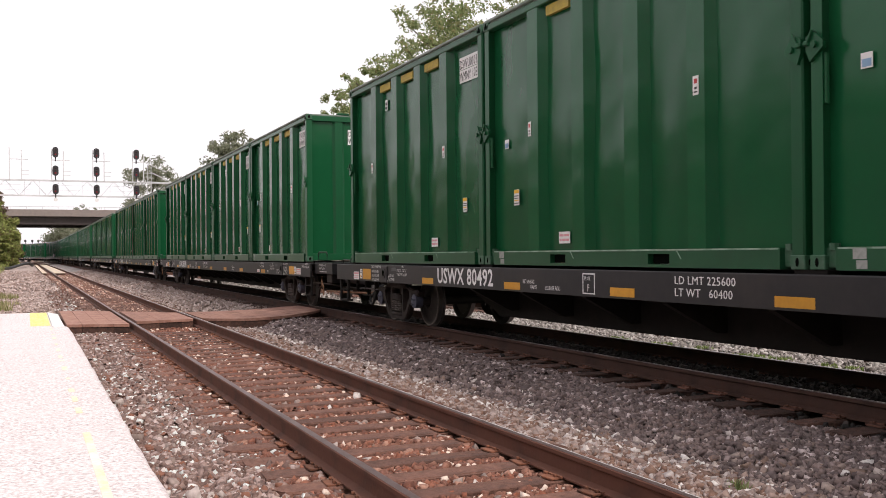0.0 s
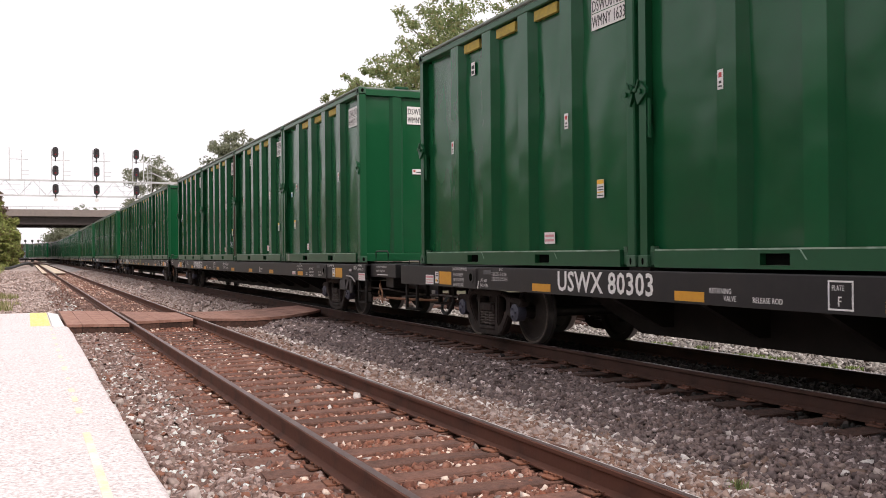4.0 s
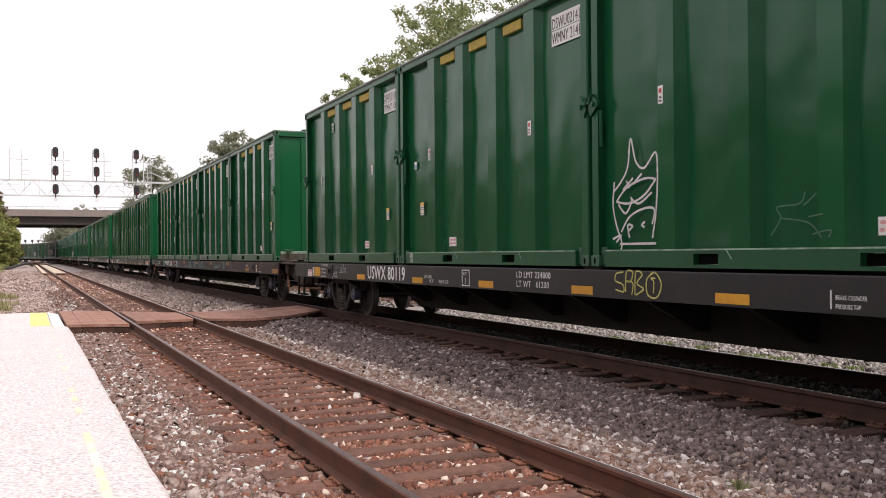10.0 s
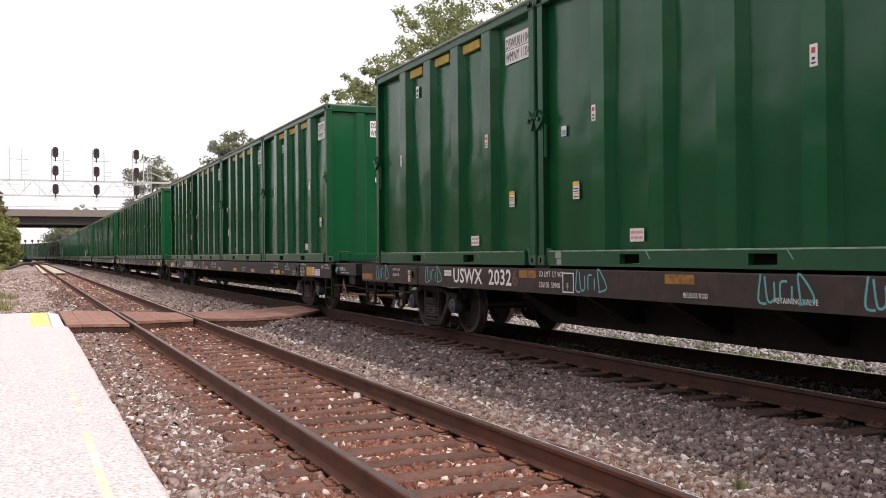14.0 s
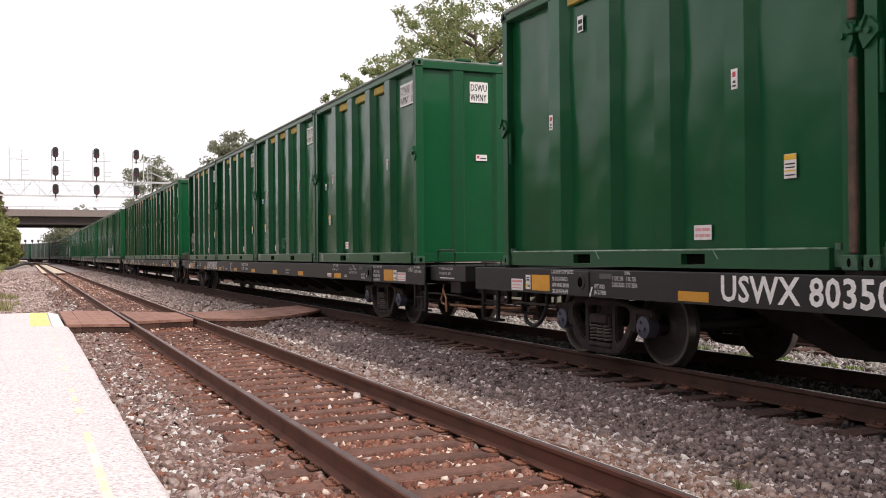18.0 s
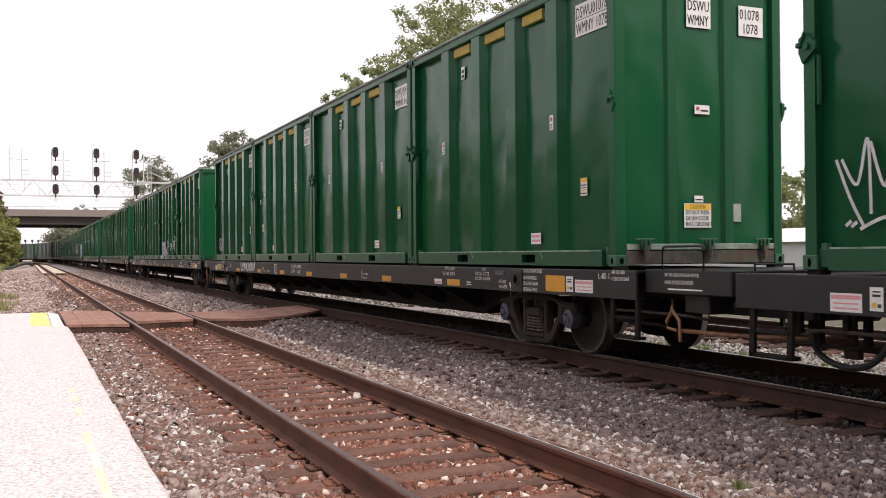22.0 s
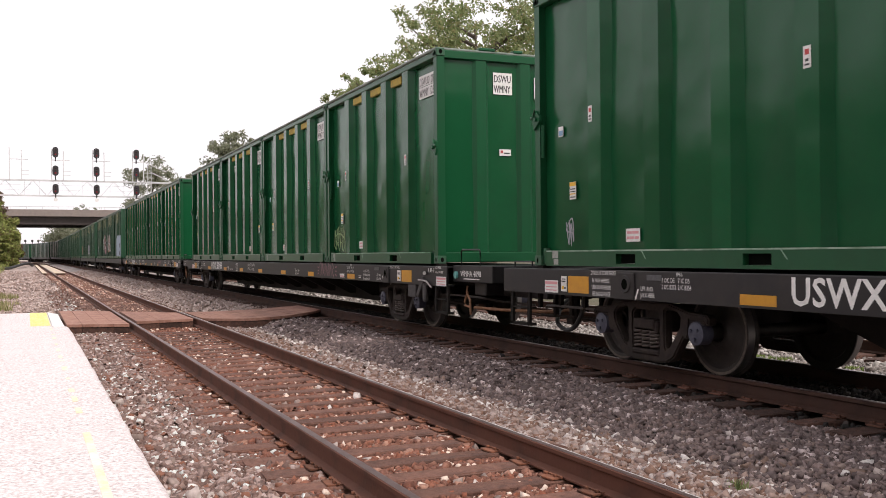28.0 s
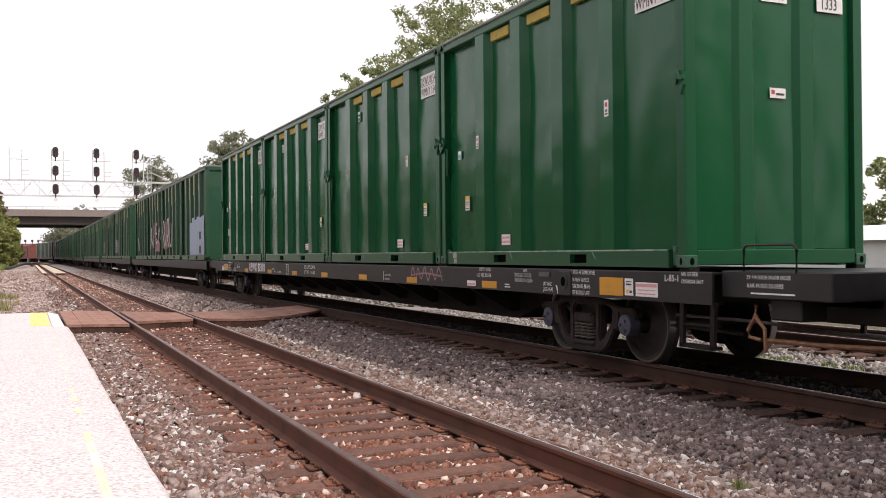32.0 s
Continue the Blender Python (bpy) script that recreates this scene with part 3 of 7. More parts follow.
            part("lock_bar", bm, frame_paint, c, smooth=True)
    rnd = random.Random(seed * 7 + 3)
    # stickers of the near wall
    lab = [(0.2, 0.8, 0.12, 0.2, "ink"), (0.3, 0.7, 0.3, 0.42, "ink"), (0.25, 0.75, 0.6, 0.85, "red")]
    rib_x, wall_x = -W + 0.007, -W + 0.100
    sheet_label("hazard_sticker", c, rib_x, 1.46, 1.84 + rnd.uniform(-0.05, 0.05), 0.09, 0.195, lab)
    sheet_label("hazard_sticker", c, rib_x, 4.94, 1.84 + rnd.uniform(-0.05, 0.05), 0.085, 0.195, lab)
    cau = [(0.02, 0.98, 0.76, 0.98, "amber"), (0.1, 0.9, 0.56, 0.62, "ink"), (0.1, 0.9, 0.42, 0.47, "ink"), (0.06, 0.94, 0.28, 0.34, "amber"), (0.1, 0.9, 0.1, 0.16, "ink")]
    pr = [(0.08, 0.42, 0.60, 0.80, "pink"), (0.47, 0.92, 0.60, 0.80, "pink"), (0.08, 0.22, 0.2, 0.4, "pink"), (0.27, 0.60, 0.2, 0.4, "pink"), (0.65, 0.92, 0.2, 0.4, "pink")]
    flip = seed % 2
    sheet_label("caution_sticker", c, wall_x, 5.50 if flip else 0.84, 0.94 + rnd.uniform(-0.04, 0.04), 0.15, 0.22, cau)
    sheet_label("red_lettered_sticker", c, wall_x, 4.21 if flip else 2.06, 0.36, 0.27, 0.15, pr)
    if flip:
        sheet_label("blue_white_sticker", c, wall_x, 5.78, 1.72, 0.12, 0.13, [(0.1, 0.9, 0.1, 0.6, "bluetint")])
        sheet_label("grey_plate", c, -W - 0.001, 5.78, 0.14, 0.14, 0.09, [], "plate_grey")
        sheet_label("grey_plate", c, -W - 0.001, 5.76, 0.05, 0.11, 0.07, [], "plate_grey")
    else:
        sheet_label("small_sign", c, wall_x, 4.36, 3.00, 0.13, 0.20, [(0.15, 0.85, 0.1, 0.35, "ink"), (0.15, 0.85, 0.5, 0.75, "ink")])
    # dull yellow tape under the top rail between the ribs
    for a, b in ((1.72, 2.36), (2.85, 3.49), (3.98, 4.62)):
        if rnd.random() < 0.86:
            boxes("tape_strip", M["tape"], c, [(-W + 0.055, -W + 0.11, a + rnd.uniform(0, 0.06), b - rnd.uniform(0, 0.06), H - 0.30, H - 0.17)])
    return c


def number_label(c, top, bottom, end=True):
    """White plates with the stencilled number on the near wall and, on the front end, two more."""
    W, H = BOX_W / 2, BOX_H
    pl = sheet_label("number_board", c, -W + 0.106, 0.66, 3.05, 0.70, 0.40)
    for k, s in enumerate((top, bottom)):
        stencil("print", s, 0.20, -0.0042, 0.34, 0.02 - 0.19 * k, M["ink"], pl, 0.62)
    boxes("print", M["green_flat"], pl, [(-0.0058, -0.0032, -0.36, 0.36, -0.004, 0.004)])
    if end:
        a, b = top[:4], bottom[:4]
        pl = sheet_label("number_board", c, 0.0, 0.068, 3.05, 0.36, 0.37, face="end")
        stencil("print", a, 0.18, -0.0042, 0.17, 0.02, M["ink"], pl, 0.60)
        stencil("print", b, 0.18, -0.0042, 0.17, -0.155, M["ink"], pl, 0.53)
        pl = sheet_label("number_board", c, 0.80, 0.068, 3.01, 0.38, 0.37, face="end")
        stencil("print", top[4:].strip(), 0.18, -0.0042, 0.18, 0.02, M["ink"], pl, 0.66)
        stencil("print", bottom[4:].strip(), 0.18, -0.0042, 0.14, -0.155, M["ink"], pl, 0.66)
        sheet_label("hazard_sticker", c, 0.04, 0.068, 1.88, 0.22, 0.11, [(0.1, 0.3, 0.4, 0.8, "red"), (0.4, 0.9, 0.3, 0.5, "ink")], face="end")


M["lid"] = mat("pale_lid_edge", (0.16, 0.20, 0.17), 0.5, grain=(6, (0.25, 0.28, 0.26), 0.7), stain=(1.0, (0.06, 0.11, 0.07), 0.8))
M["plate_grey"] = mat("dull_grey_plate", (0.33, 0.34, 0.32), 0.6, grain=(20, (0.2, 0.22, 0.2), 0.7))
M["cream_card"] = mat("cream_card", (0.55, 0.50, 0.36), 0.6, grain=(18, (0.42, 0.38, 0.27), 0.6))
M["plate_dull"] = mat("dull_dark_grey_plate", (0.07, 0.07, 0.075), 0.6, grain=(25, (0.12, 0.12, 0.125), 0.8))
M["bluetint"] = mat("pale_blue_print", (0.20, 0.33, 0.48), 0.6)


# ---- ground, beds and tracks ----
GROUND = [(-400, -0.35), (-6, -0.2), (0.6, -0.23), (4.3, -0.235), (4.86, -0.24), (5.02, -0.19), (5.22, -0.105), (5.42, -0.075), (5.85, -0.075), (6.2, -0.092), (6.79, -0.095), (6.85, -0.021), (8.06, -0.021), (8.12, -0.098), (9.0, -0.10), (13.8, -0.09), (16, -0.25), (400, -0.3)]


def ground_z(x):
    pts = GROUND
    for (a, za), (b, zb) in zip(pts, pts[1:]):
        if x <= b:
            return za + (zb - za) * (x - a) / (b - a)
    return pts[-1][1]


def build_ground():
    xs = [-400, -120, -40, -15, -6, -3, -1, 0.3, 0.9, 1.4, 1.9, 2.4, 2.9, 3.4, 3.9, 4.3, 4.6, 4.86, 5.02, 5.22, 5.42, 5.85, 6.3, 6.79, 6.85, 7.4, 8.06, 8.12, 9.3, 10.5, 12, 13.8, 16, 22, 40, 120, 400]
    ys = [-60, -20, 0, 3, 6, 9, 12, 16, 20, 25, 30, 36, 44, 55, 70, 90, 130, 200, 320, 600, 1200, 2500]
    verts, faces, slots = [], [], []
    for y in ys:
        for x in xs:
            verts.append((x, y, ground_z(x)))
    n = len(xs)
    for j in range(len(ys) - 1):
        for i in range(n - 1):
            faces.append((j * n + i, j * n + i + 1, (j + 1) * n + i + 1, (j + 1) * n + i))
            xm = (xs[i] + xs[i + 1]) / 2
            ym = (ys[j] + ys[j + 1]) / 2
            # cells past 33 m switch to the bed colours paled for distance
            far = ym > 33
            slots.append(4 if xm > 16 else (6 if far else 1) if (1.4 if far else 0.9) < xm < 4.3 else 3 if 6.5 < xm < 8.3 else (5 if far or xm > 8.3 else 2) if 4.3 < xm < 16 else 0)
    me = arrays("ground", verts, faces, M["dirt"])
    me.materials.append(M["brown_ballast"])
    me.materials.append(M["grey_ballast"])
    me.materials.append(M["shade_bed"])
    me.materials.append(M["verge"])
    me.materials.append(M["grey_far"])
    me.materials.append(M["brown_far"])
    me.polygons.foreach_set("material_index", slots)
    tagged(new("ground", me), "gravelly ground with stone track beds reaching the horizon", "ground", kind="structure")


RAIL_OUT = [(-0.075, -0.178), (0.075, -0.178), (0.075, -0.165), (0.012, -0.145), (0.012, -0.045), (0.036, -0.033), (0.036, -0.006), (0.030, 0.0), (-0.030, 0.0), (-0.036, -0.006), (-0.036, -0.033), (-0.012, -0.045), (-0.012, -0.145), (-0.075, -0.165)]


def rail_run(bm, outline, cx):
    """A bar of the given outline drawn out along the line, round its bend too."""
    stops = [-45.0, BEND_Y] + [BEND_Y + 9.0 * k for k in range(1, 23)]
    rings = []
    for y in stops:
        ring = []
        for x, z in outline:
            px, py, _ = bend(cx + x, y)
            ring.append(bm.verts.new((px - cx, py, z)))
        rings.append(ring)
    n = len(outline)
    for a, b in zip(rings, rings[1:]):
        for k in range(n):
            bm.faces.new((a[k], a[(k + 1) % n], b[(k + 1) % n], b[k]))
    bm.faces.new(rings[0][::-1])
    bm.faces.new(rings[-1])


def build_track(cx, z, label, bent=1.0):
    t = thing("railway_track", pose(cx, 0, z), label, "railway track", "railway tracks", "structure")
    for s in (-1, 1):
        g = s * GAUGE / 2
        bm = bmesh.new()
        rail_run(bm, [(g + x, zz) for x, zz in RAIL_OUT], cx)
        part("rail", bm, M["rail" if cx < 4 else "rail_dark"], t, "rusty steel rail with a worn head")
        # the bright strip paints the glint; the near left rail gets none
        for name, key, xa, xb in (("rail_head", "railtop", -0.028, 0.017), ("polished_edge", "rail_glint", 0.017, 0.030)):
            bm = bmesh.new()
            rail_run(bm, [(g + xa, -0.002), (g + xb, -0.002), (g + xb, 0.0025), (g + xa, 0.0025)], cx)
            part(name, bm, M["railtop" if cx < 4 and s < 0 else key], t, "thin edge strip of the rail head, bright for the glint of the sky" if key == "rail_glint" else "")
    return t


def tie_mesh(k, key="tie"):
    rnd = random.Random(k)
    bm = bmesh.new()
    box(bm, -1.30, 1.30, -0.115, 0.115, -0.18, 0.0, 0.018)
    for v in bm.verts:
        v.co.y += rnd.uniform(-0.014, 0.014)
        v.co.z += rnd.uniform(-0.012, 0.004)
        v.co.x += rnd.uniform(-0.03, 0.03)
    return mesh_of("sleeper", bm, M[key])


def plate_mesh(key="plate"):
    bm = bmesh.new()
    box(bm, -0.165, 0.165, -0.09, 0.09, -0.004, 0.012, 0.003)
    for x in (-0.105, 0.105):
        for y in (-0.055, 0.055):
            box(bm, x - 0.012, x + 0.012, y - 0.012, y + 0.012, 0.012, 0.034, 0.004)
    box(bm, -0.096, -0.076, -0.11, 0.11, 0.008, 0.024)
    return mesh_of("tie_plate", bm, M[key])


def lay_ties(track, near, y_first, y_single, y_last, with_plates):
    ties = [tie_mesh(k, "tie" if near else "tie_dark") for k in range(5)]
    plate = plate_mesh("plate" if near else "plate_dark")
    rnd = random.Random(5 if near else 9)
    y, far_v, far_f = y_first, [], []
    while y < y_last:
        dy = y + rnd.uniform(-0.03, 0.03)
        skip = near and 21.6 < dy < 26.2
        if y < y_single and not skip:
            o = new("sleeper", ties[rnd.randrange(5)])
            o.parent = track
            o.matrix_basis = pose(rnd.uniform(-0.05, 0.05) if near else rnd.uniform(-0.10, 0.10), dy, -0.181, 0, 0, rnd.uniform(-0.6, 0.6))
            if y < with_plates:
                for s in (-1, 1):
                    p = new("tie_plate", plate)
                    p.parent = track
                    p.matrix_basis = pose(s * GAUGE / 2 + rnd.uniform(-0.02, 0.02), dy + rnd.uniform(-0.03, 0.03), -0.1795, 0, 0, rnd.uniform(-6, 6))
        elif not skip:
            b = len(far_v)
            far_v += [(sx * 1.3, dy + sy * 0.115, zz) for zz in (-0.34, -0.181) for sx in (-1, 1) for sy in (-1, 1)]
            far_f += [(b + 4, b + 6, b + 7, b + 5), (b, b + 1, b + 5, b + 4), (b + 2, b + 6, b + 7, b + 3), (b, b + 4, b + 6, b + 2), (b + 1, b + 3, b + 7, b + 5)]
        y += 0.52
    o = new("far_sleepers", arrays("far_sleepers", far_v, far_f, M["tie"]))
    o.parent = track
    tagged(o, "row of weathered sleepers running into the distance", kind="stuff")


def scatter_stones(name, material, spans, label, avoid=None):
    """Crushed stones, each a small cut block, joined; spans: (x0, x1, y0, y1, stones per square metre, size)."""
    rng = np.random.default_rng(len(name))
    cube = np.array([(x, y, z) for x in (-1, 1) for y in (-1, 1) for z in (-1, 1)], float)
    quads = np.array([(0, 1, 3, 2), (4, 6, 7, 5), (0, 4, 5, 1), (2, 3, 7, 6), (0, 2, 6, 4), (1, 5, 7, 3)])
    tent = np.array([(-1, -1, -0.5), (1, -1, -0.5), (1, 1, -0.5), (-1, 1, -0.5), (0.65, -0.3, 0.35), (-0.65, 0.3, 0.3)], float)
    tris = np.array([(0, 1, 4), (1, 2, 4), (2, 5, 4), (2, 3, 5), (3, 0, 5), (0, 4, 5)])
    vs, fs, ft, base = [], [], [], 0
    for x0, x1, y0, y1, per, size in spans:
        n = int((x1 - x0) * (y1 - y0) * per)
        p = np.stack([rng.uniform(x0, x1, n), rng.uniform(y0, y1, n)], 1)
        if avoid:
            keep = np.ones(n, bool)
            for cx, yy0, _ in avoid:
                ph = np.abs(((p[:, 1] - yy0 + 0.26) % 0.52) - 0.26)
                on = (np.abs(p[:, 0] - cx) < 1.28) & (ph < 0.125)
                keep &= ~(on & (rng.random(n) < (0.94 if cx < 5 else 0.86)))
                keep &= np.abs(np.abs(p[:, 0] - cx) - GAUGE / 2) > 0.085
            p = p[keep]
            n = len(p)
        s = size * (0.5 + rng.random(n) ** 2.0 * 1.25)
        shape = cube if y0 < 26 else tent
        k = len(shape)
        tpl = shape[None] * (1 + rng.uniform(-0.36, 0.36, (n, k, 3)))
        tpl *= np.stack([np.ones(n), rng.uniform(0.5, 1.0, n), rng.uniform(0.35, 0.75, n)], 1)[:, None]
        q = rng.normal(size=(n, 4))
        q[:, 1:3] *= 0.45
        q /= np.linalg.norm(q, axis=1, keepdims=True)
        w, x, y, z = q.T
        R = np.stack([1 - 2 * (y * y + z * z), 2 * (x * y - z * w), 2 * (x * z + y * w), 2 * (x * y + z * w), 1 - 2 * (x * x + z * z), 2 * (y * z - x * w), 2 * (x * z - y * w), 2 * (y * z + x * w), 1 - 2 * (x * x + y * y)], 1).reshape(n, 3, 3)
        v = np.einsum("nij,nkj->nki", R, tpl) * (s / 2)[:, None, None]
        gz = np.interp(p[:, 0], [q[0] for q in GROUND], [q[1] for q in GROUND]) + s * (0.02 + 0.34 * rng.random(n))
        v += np.concatenate([p, gz[:, None]], 1)[:, None]
        vs.append(v.reshape(-1, 3))
        if k == 8:
            fs.append(((quads if y0 < 9 else quads[[0, 1, 3, 2, 5]])[None] + (base + 8 * np.arange(n))[:, None, None]).reshape(-1, 4))
        else:
            ft.append((tris[None] + (base + 6 * np.arange(n))[:, None, None]).reshape(-1, 3))
        base += k * n
    v = np.concatenate(vs)
    f4 = np.concatenate(fs) if fs else np.zeros((0, 4), int)
    f3 = np.concatenate(ft) if ft else np.zeros((0, 3), int)
    loops = np.concatenate([f4.ravel(), f3.ravel()]).astype(np.int32)
    starts = np.concatenate([np.arange(0, f4.size, 4), f4.size + np.arange(0, f3.size, 3)]).astype(np.int32)
    me = bpy.data.meshes.new(name)
    me.vertices.add(len(v))
    me.vertices.foreach_set("co", v.ravel())
    me.loops.add(len(loops))
    me.loops.foreach_set("vertex_index", loops)
    me.polygons.add(len(starts))
    me.polygons.foreach_set("loop_start", starts)
    me.update(calc_edges=True)
    me.materials.append(material)
    tagged(new(name, me), label, "ballast", kind="stuff")


# ---- flat wagons ----
WHEEL_R = 0.457
AXLES = [1.20, 2.98, 22.18, 23.96]
SPOTS = [(4.06, 4.54), (7.10, 7.58), (9.75, 10.23), (12.43, 12.91), (15.07, 15.55), (17.74, 18.21), (20.77, 21.25)]
OLD_SPOTS = [(6.14, 6.61), (9.34, 9.82), (12.51, 12.99), (15.72, 16.20), (18.97, 19.44)]
WHEELS = []


def build_wheelset(car, y):
    bm = bmesh.new()
    cyl(bm, (-0.98, 0, 0), (0.98, 0, 0), 0.075, 12)
    ax = part("wheelset", bm, M["wheel"], car, smooth=True)
    ax.matrix_basis = pose(0, y, WHEEL_R)
    for s in (-1, 1):
        bm = bmesh.new()
        prof = [(0.70, 0.07), (0.80, 0.11), (0.80, 0.15), (0.755, 0.20), (0.74, 0.36), (0.785, 0.385), (0.79, 0.435), (0.785, 0.452), (0.70, 0.457), (0.685, 0.475), (0.665, 0.48), (0.66, 0.46), (0.66, 0.39), (0.70, 0.36), (0.715, 0.20), (0.66, 0.13), (0.66, 0.07)]
        seg = 40
        rings = [[bm.verts.new((s * px, r * math.cos(2 * math.pi * k / seg), r * math.sin(2 * math.pi * k / seg))) for k in range(seg)] for px, r in prof]
        for a, b in zip(rings, rings[1:]):
            for k in range(seg):
                bm.faces.new((a[k], a[(k + 1) % seg], b[(k + 1) % seg], b[k]))
        part("wheel", bm, M["wheel"], ax, smooth=True)
        bm = bmesh.new()
        for (px, r), (qx, q) in (((0.7865, 0.4545), (0.70, 0.4585)),):
            ra = [bm.verts.new((s * px, r * math.cos(2 * math.pi * k / seg), r * math.sin(2 * math.pi * k / seg))) for k in range(seg)]
            rb = [bm.verts.new((s * qx, q * math.cos(2 * math.pi * k / seg), q * math.sin(2 * math.pi * k / seg))) for k in range(seg)]
            for k in range(seg):
                bm.faces.new((ra[k], ra[(k + 1) % seg], rb[(k + 1) % seg], rb[k]))
        part("tread", bm, M["tread"], ax, "bright worn wheel tread", smooth=True)
        bm = bmesh.new()
        ra = [bm.verts.new((s * 0.7925, 0.445 * math.cos(2 * math.pi * k / seg), 0.445 * math.sin(2 * math.pi * k / seg))) for k in range(seg)]
        rb = [bm.verts.new((s * 0.7925, 0.418 * math.cos(2 * math.pi * k / seg), 0.418 * math.sin(2 * math.pi * k / seg))) for k in range(seg)]
        for k in range(seg):
            bm.faces.new((ra[k], ra[(k + 1) % seg], rb[(k + 1) % seg], rb[k]))
        part("rim_face", bm, M["rim"], ax, "rubbed grey rim face")
        bm = bmesh.new()
        cyl(bm, (s * 0.95, 0, 0), (s * 1.085, 0, 0), 0.125, 18)
        cyl(bm, (s * 1.085, 0, 0), (s * 1.10, 0, 0), 0.11, 18, 0.085)
        for k in range(3):
            a = 2 * math.pi * k / 3
            cyl(bm, (s * 1.09, 0.06 * math.cos(a), 0.06 * math.sin(a)), (s * 1.12, 0.06 * math.cos(a), 0.06 * math.sin(a)), 0.02, 6)
        part("bearing_cap", bm, M["cap"], ax, "blue-grey bearing cap with three bolts", smooth=True)
    WHEELS.append((ax, y))


def plate_with_holes(bm, outer, holes, xa, xb, bev):
    """A plate in the y-z plane with windows in it, from xa to xb."""
    edges = []
    for loop in [outer] + holes:
        vs = [bm.verts.new((xa, u, v)) for u, v in loop]
        edges += [bm.edges.new((vs[i], vs[(i + 1) % len(vs)])) for i in range(len(vs))]
    faces = [g for g in bmesh.ops.triangle_fill(bm, use_beauty=True, edges=edges)["geom"] if isinstance(g, bmesh.types.BMFace)]
    ext = bmesh.ops.extrude_face_region(bm, geom=faces)["geom"]
    for g in ext:
        if isinstance(g, bmesh.types.BMVert):
            g.co.x = xb
    bmesh.ops.recalc_face_normals(bm, faces=bm.faces)
    tops = [e for e in bm.edges if len(e.link_faces) == 2 and e.calc_face_angle(0) > 1.3 and abs(e.verts[0].co.x - e.verts[1].co.x) < 1e-6]
    bmesh.ops.bevel(bm, geom=tops, offset=bev, segments=2, affect="EDGES", clamp_overlap=True)


def build_truck(car, yc):
    bm = bmesh.new()
    box(bm, -0.95, 0.95, yc - 0.2, yc + 0.2, 0.42, 0.70, 0.03)
    part("bolster", bm, M["truck"], car)
    half = [(0.0, 0.755), (0.42, 0.745), (0.62, 0.70), (0.76, 0.665), (1.03, 0.655), (1.08, 0.62), (1.08, 0.55), (1.03, 0.54), (1.01, 0.585), (0.77, 0.585), (0.755, 0.43), (0.715, 0.38), (0.665, 0.39), (0.60, 0.30), (0.49, 0.155), (0.38, 0.10), (0.20, 0.085), (0.0, 0.085)]
    outer = [(yc + u, v) for u, v in half] + [(yc - u, v) for u, v in half[-2:0:-1]]
    tri = [(0.345, 0.66), (0.40, 0.685), (0.56, 0.655), (0.615, 0.60), (0.60, 0.50), (0.42, 0.27), (0.365, 0.25), (0.345, 0.29)]
    spring = [(-0.235, 0.22), (0.235, 0.22), (0.245, 0.26), (0.245, 0.62), (0.20, 0.66), (-0.20, 0.66), (-0.245, 0.62), (-0.245, 0.26)]
    for s in (-1, 1):
        xa, xb = sorted((s * 0.955, s * 1.075))
        bm = bmesh.new()
        plate_with_holes(bm, outer, [[(yc + u, v) for u, v in spring], [(yc + u, v) for u, v in tri], [(yc - u, v) for u, v in tri]], xa, xb, 0.018)
        part("side_frame", bm, M["truck"], car, "dusty cast-steel bogie side frame", smooth=True)
        bm = bmesh.new()
        for m in (-1, 1):
            box(bm, xa + 0.01, xb - 0.01, yc + m * 0.89 - 0.115, yc + m * 0.89 + 0.115, 0.545, 0.59, 0.01)
        part("bearing_adapter", bm, M["truck"], car)
        bm = bmesh.new()
        box(bm, xa - 0.02, xb + 0.03, yc - 0.255, yc + 0.255, 0.155, 0.222, 0.02)
        part("spring_seat", bm, M["truck"], car)
        bm = bmesh.new()
        for k in (-1, 0, 1):
            pts = []
            for i in range(61):
                a = 2 * math.pi * i / 12
                pts.append((s * 1.03 + 0.064 * math.cos(a), yc + k * 0.145 + 0.064 * math.sin(a), 0.235 + 0.20 * i / 60))
            tube(bm, pts, 0.0165, 6)
        part("spring_nest", bm, M["spring"], car, "row of three rusty coil springs", smooth=True)
        boxes("bolster_end", M["truck"], car, [(min(s * 0.95, s * 1.11), max(s * 0.95, s * 1.11), yc - 0.19, yc + 0.19, 0.445, 0.56), (min(s * 0.95, s * 1.09), max(s * 0.95, s * 1.09), yc - 0.235, yc - 0.16, 0.40, 0.54), (min(s * 0.95, s * 1.09), max(s * 0.95, s * 1.09), yc + 0.16, yc + 0.235, 0.40, 0.54)], 0.015)


def bent(pts, n=6):
    """A smooth line in space through a few points."""
    p = [Vector(q) for q in pts]
    out = []
    for i in range(len(p) - 1):
        a, b, c, d = p[max(i - 1, 0)], p[i], p[i + 1], p[min(i + 2, len(p) - 1)]
        for k in range(n):
            t = k / n
            out.append(0.5 * ((2 * b) + (c - a) * t + (2 * a - 5 * b + 4 * c - d) * t * t + (3 * b - a - 3 * c + d) * t ** 3))
    return out + [p[-1]]


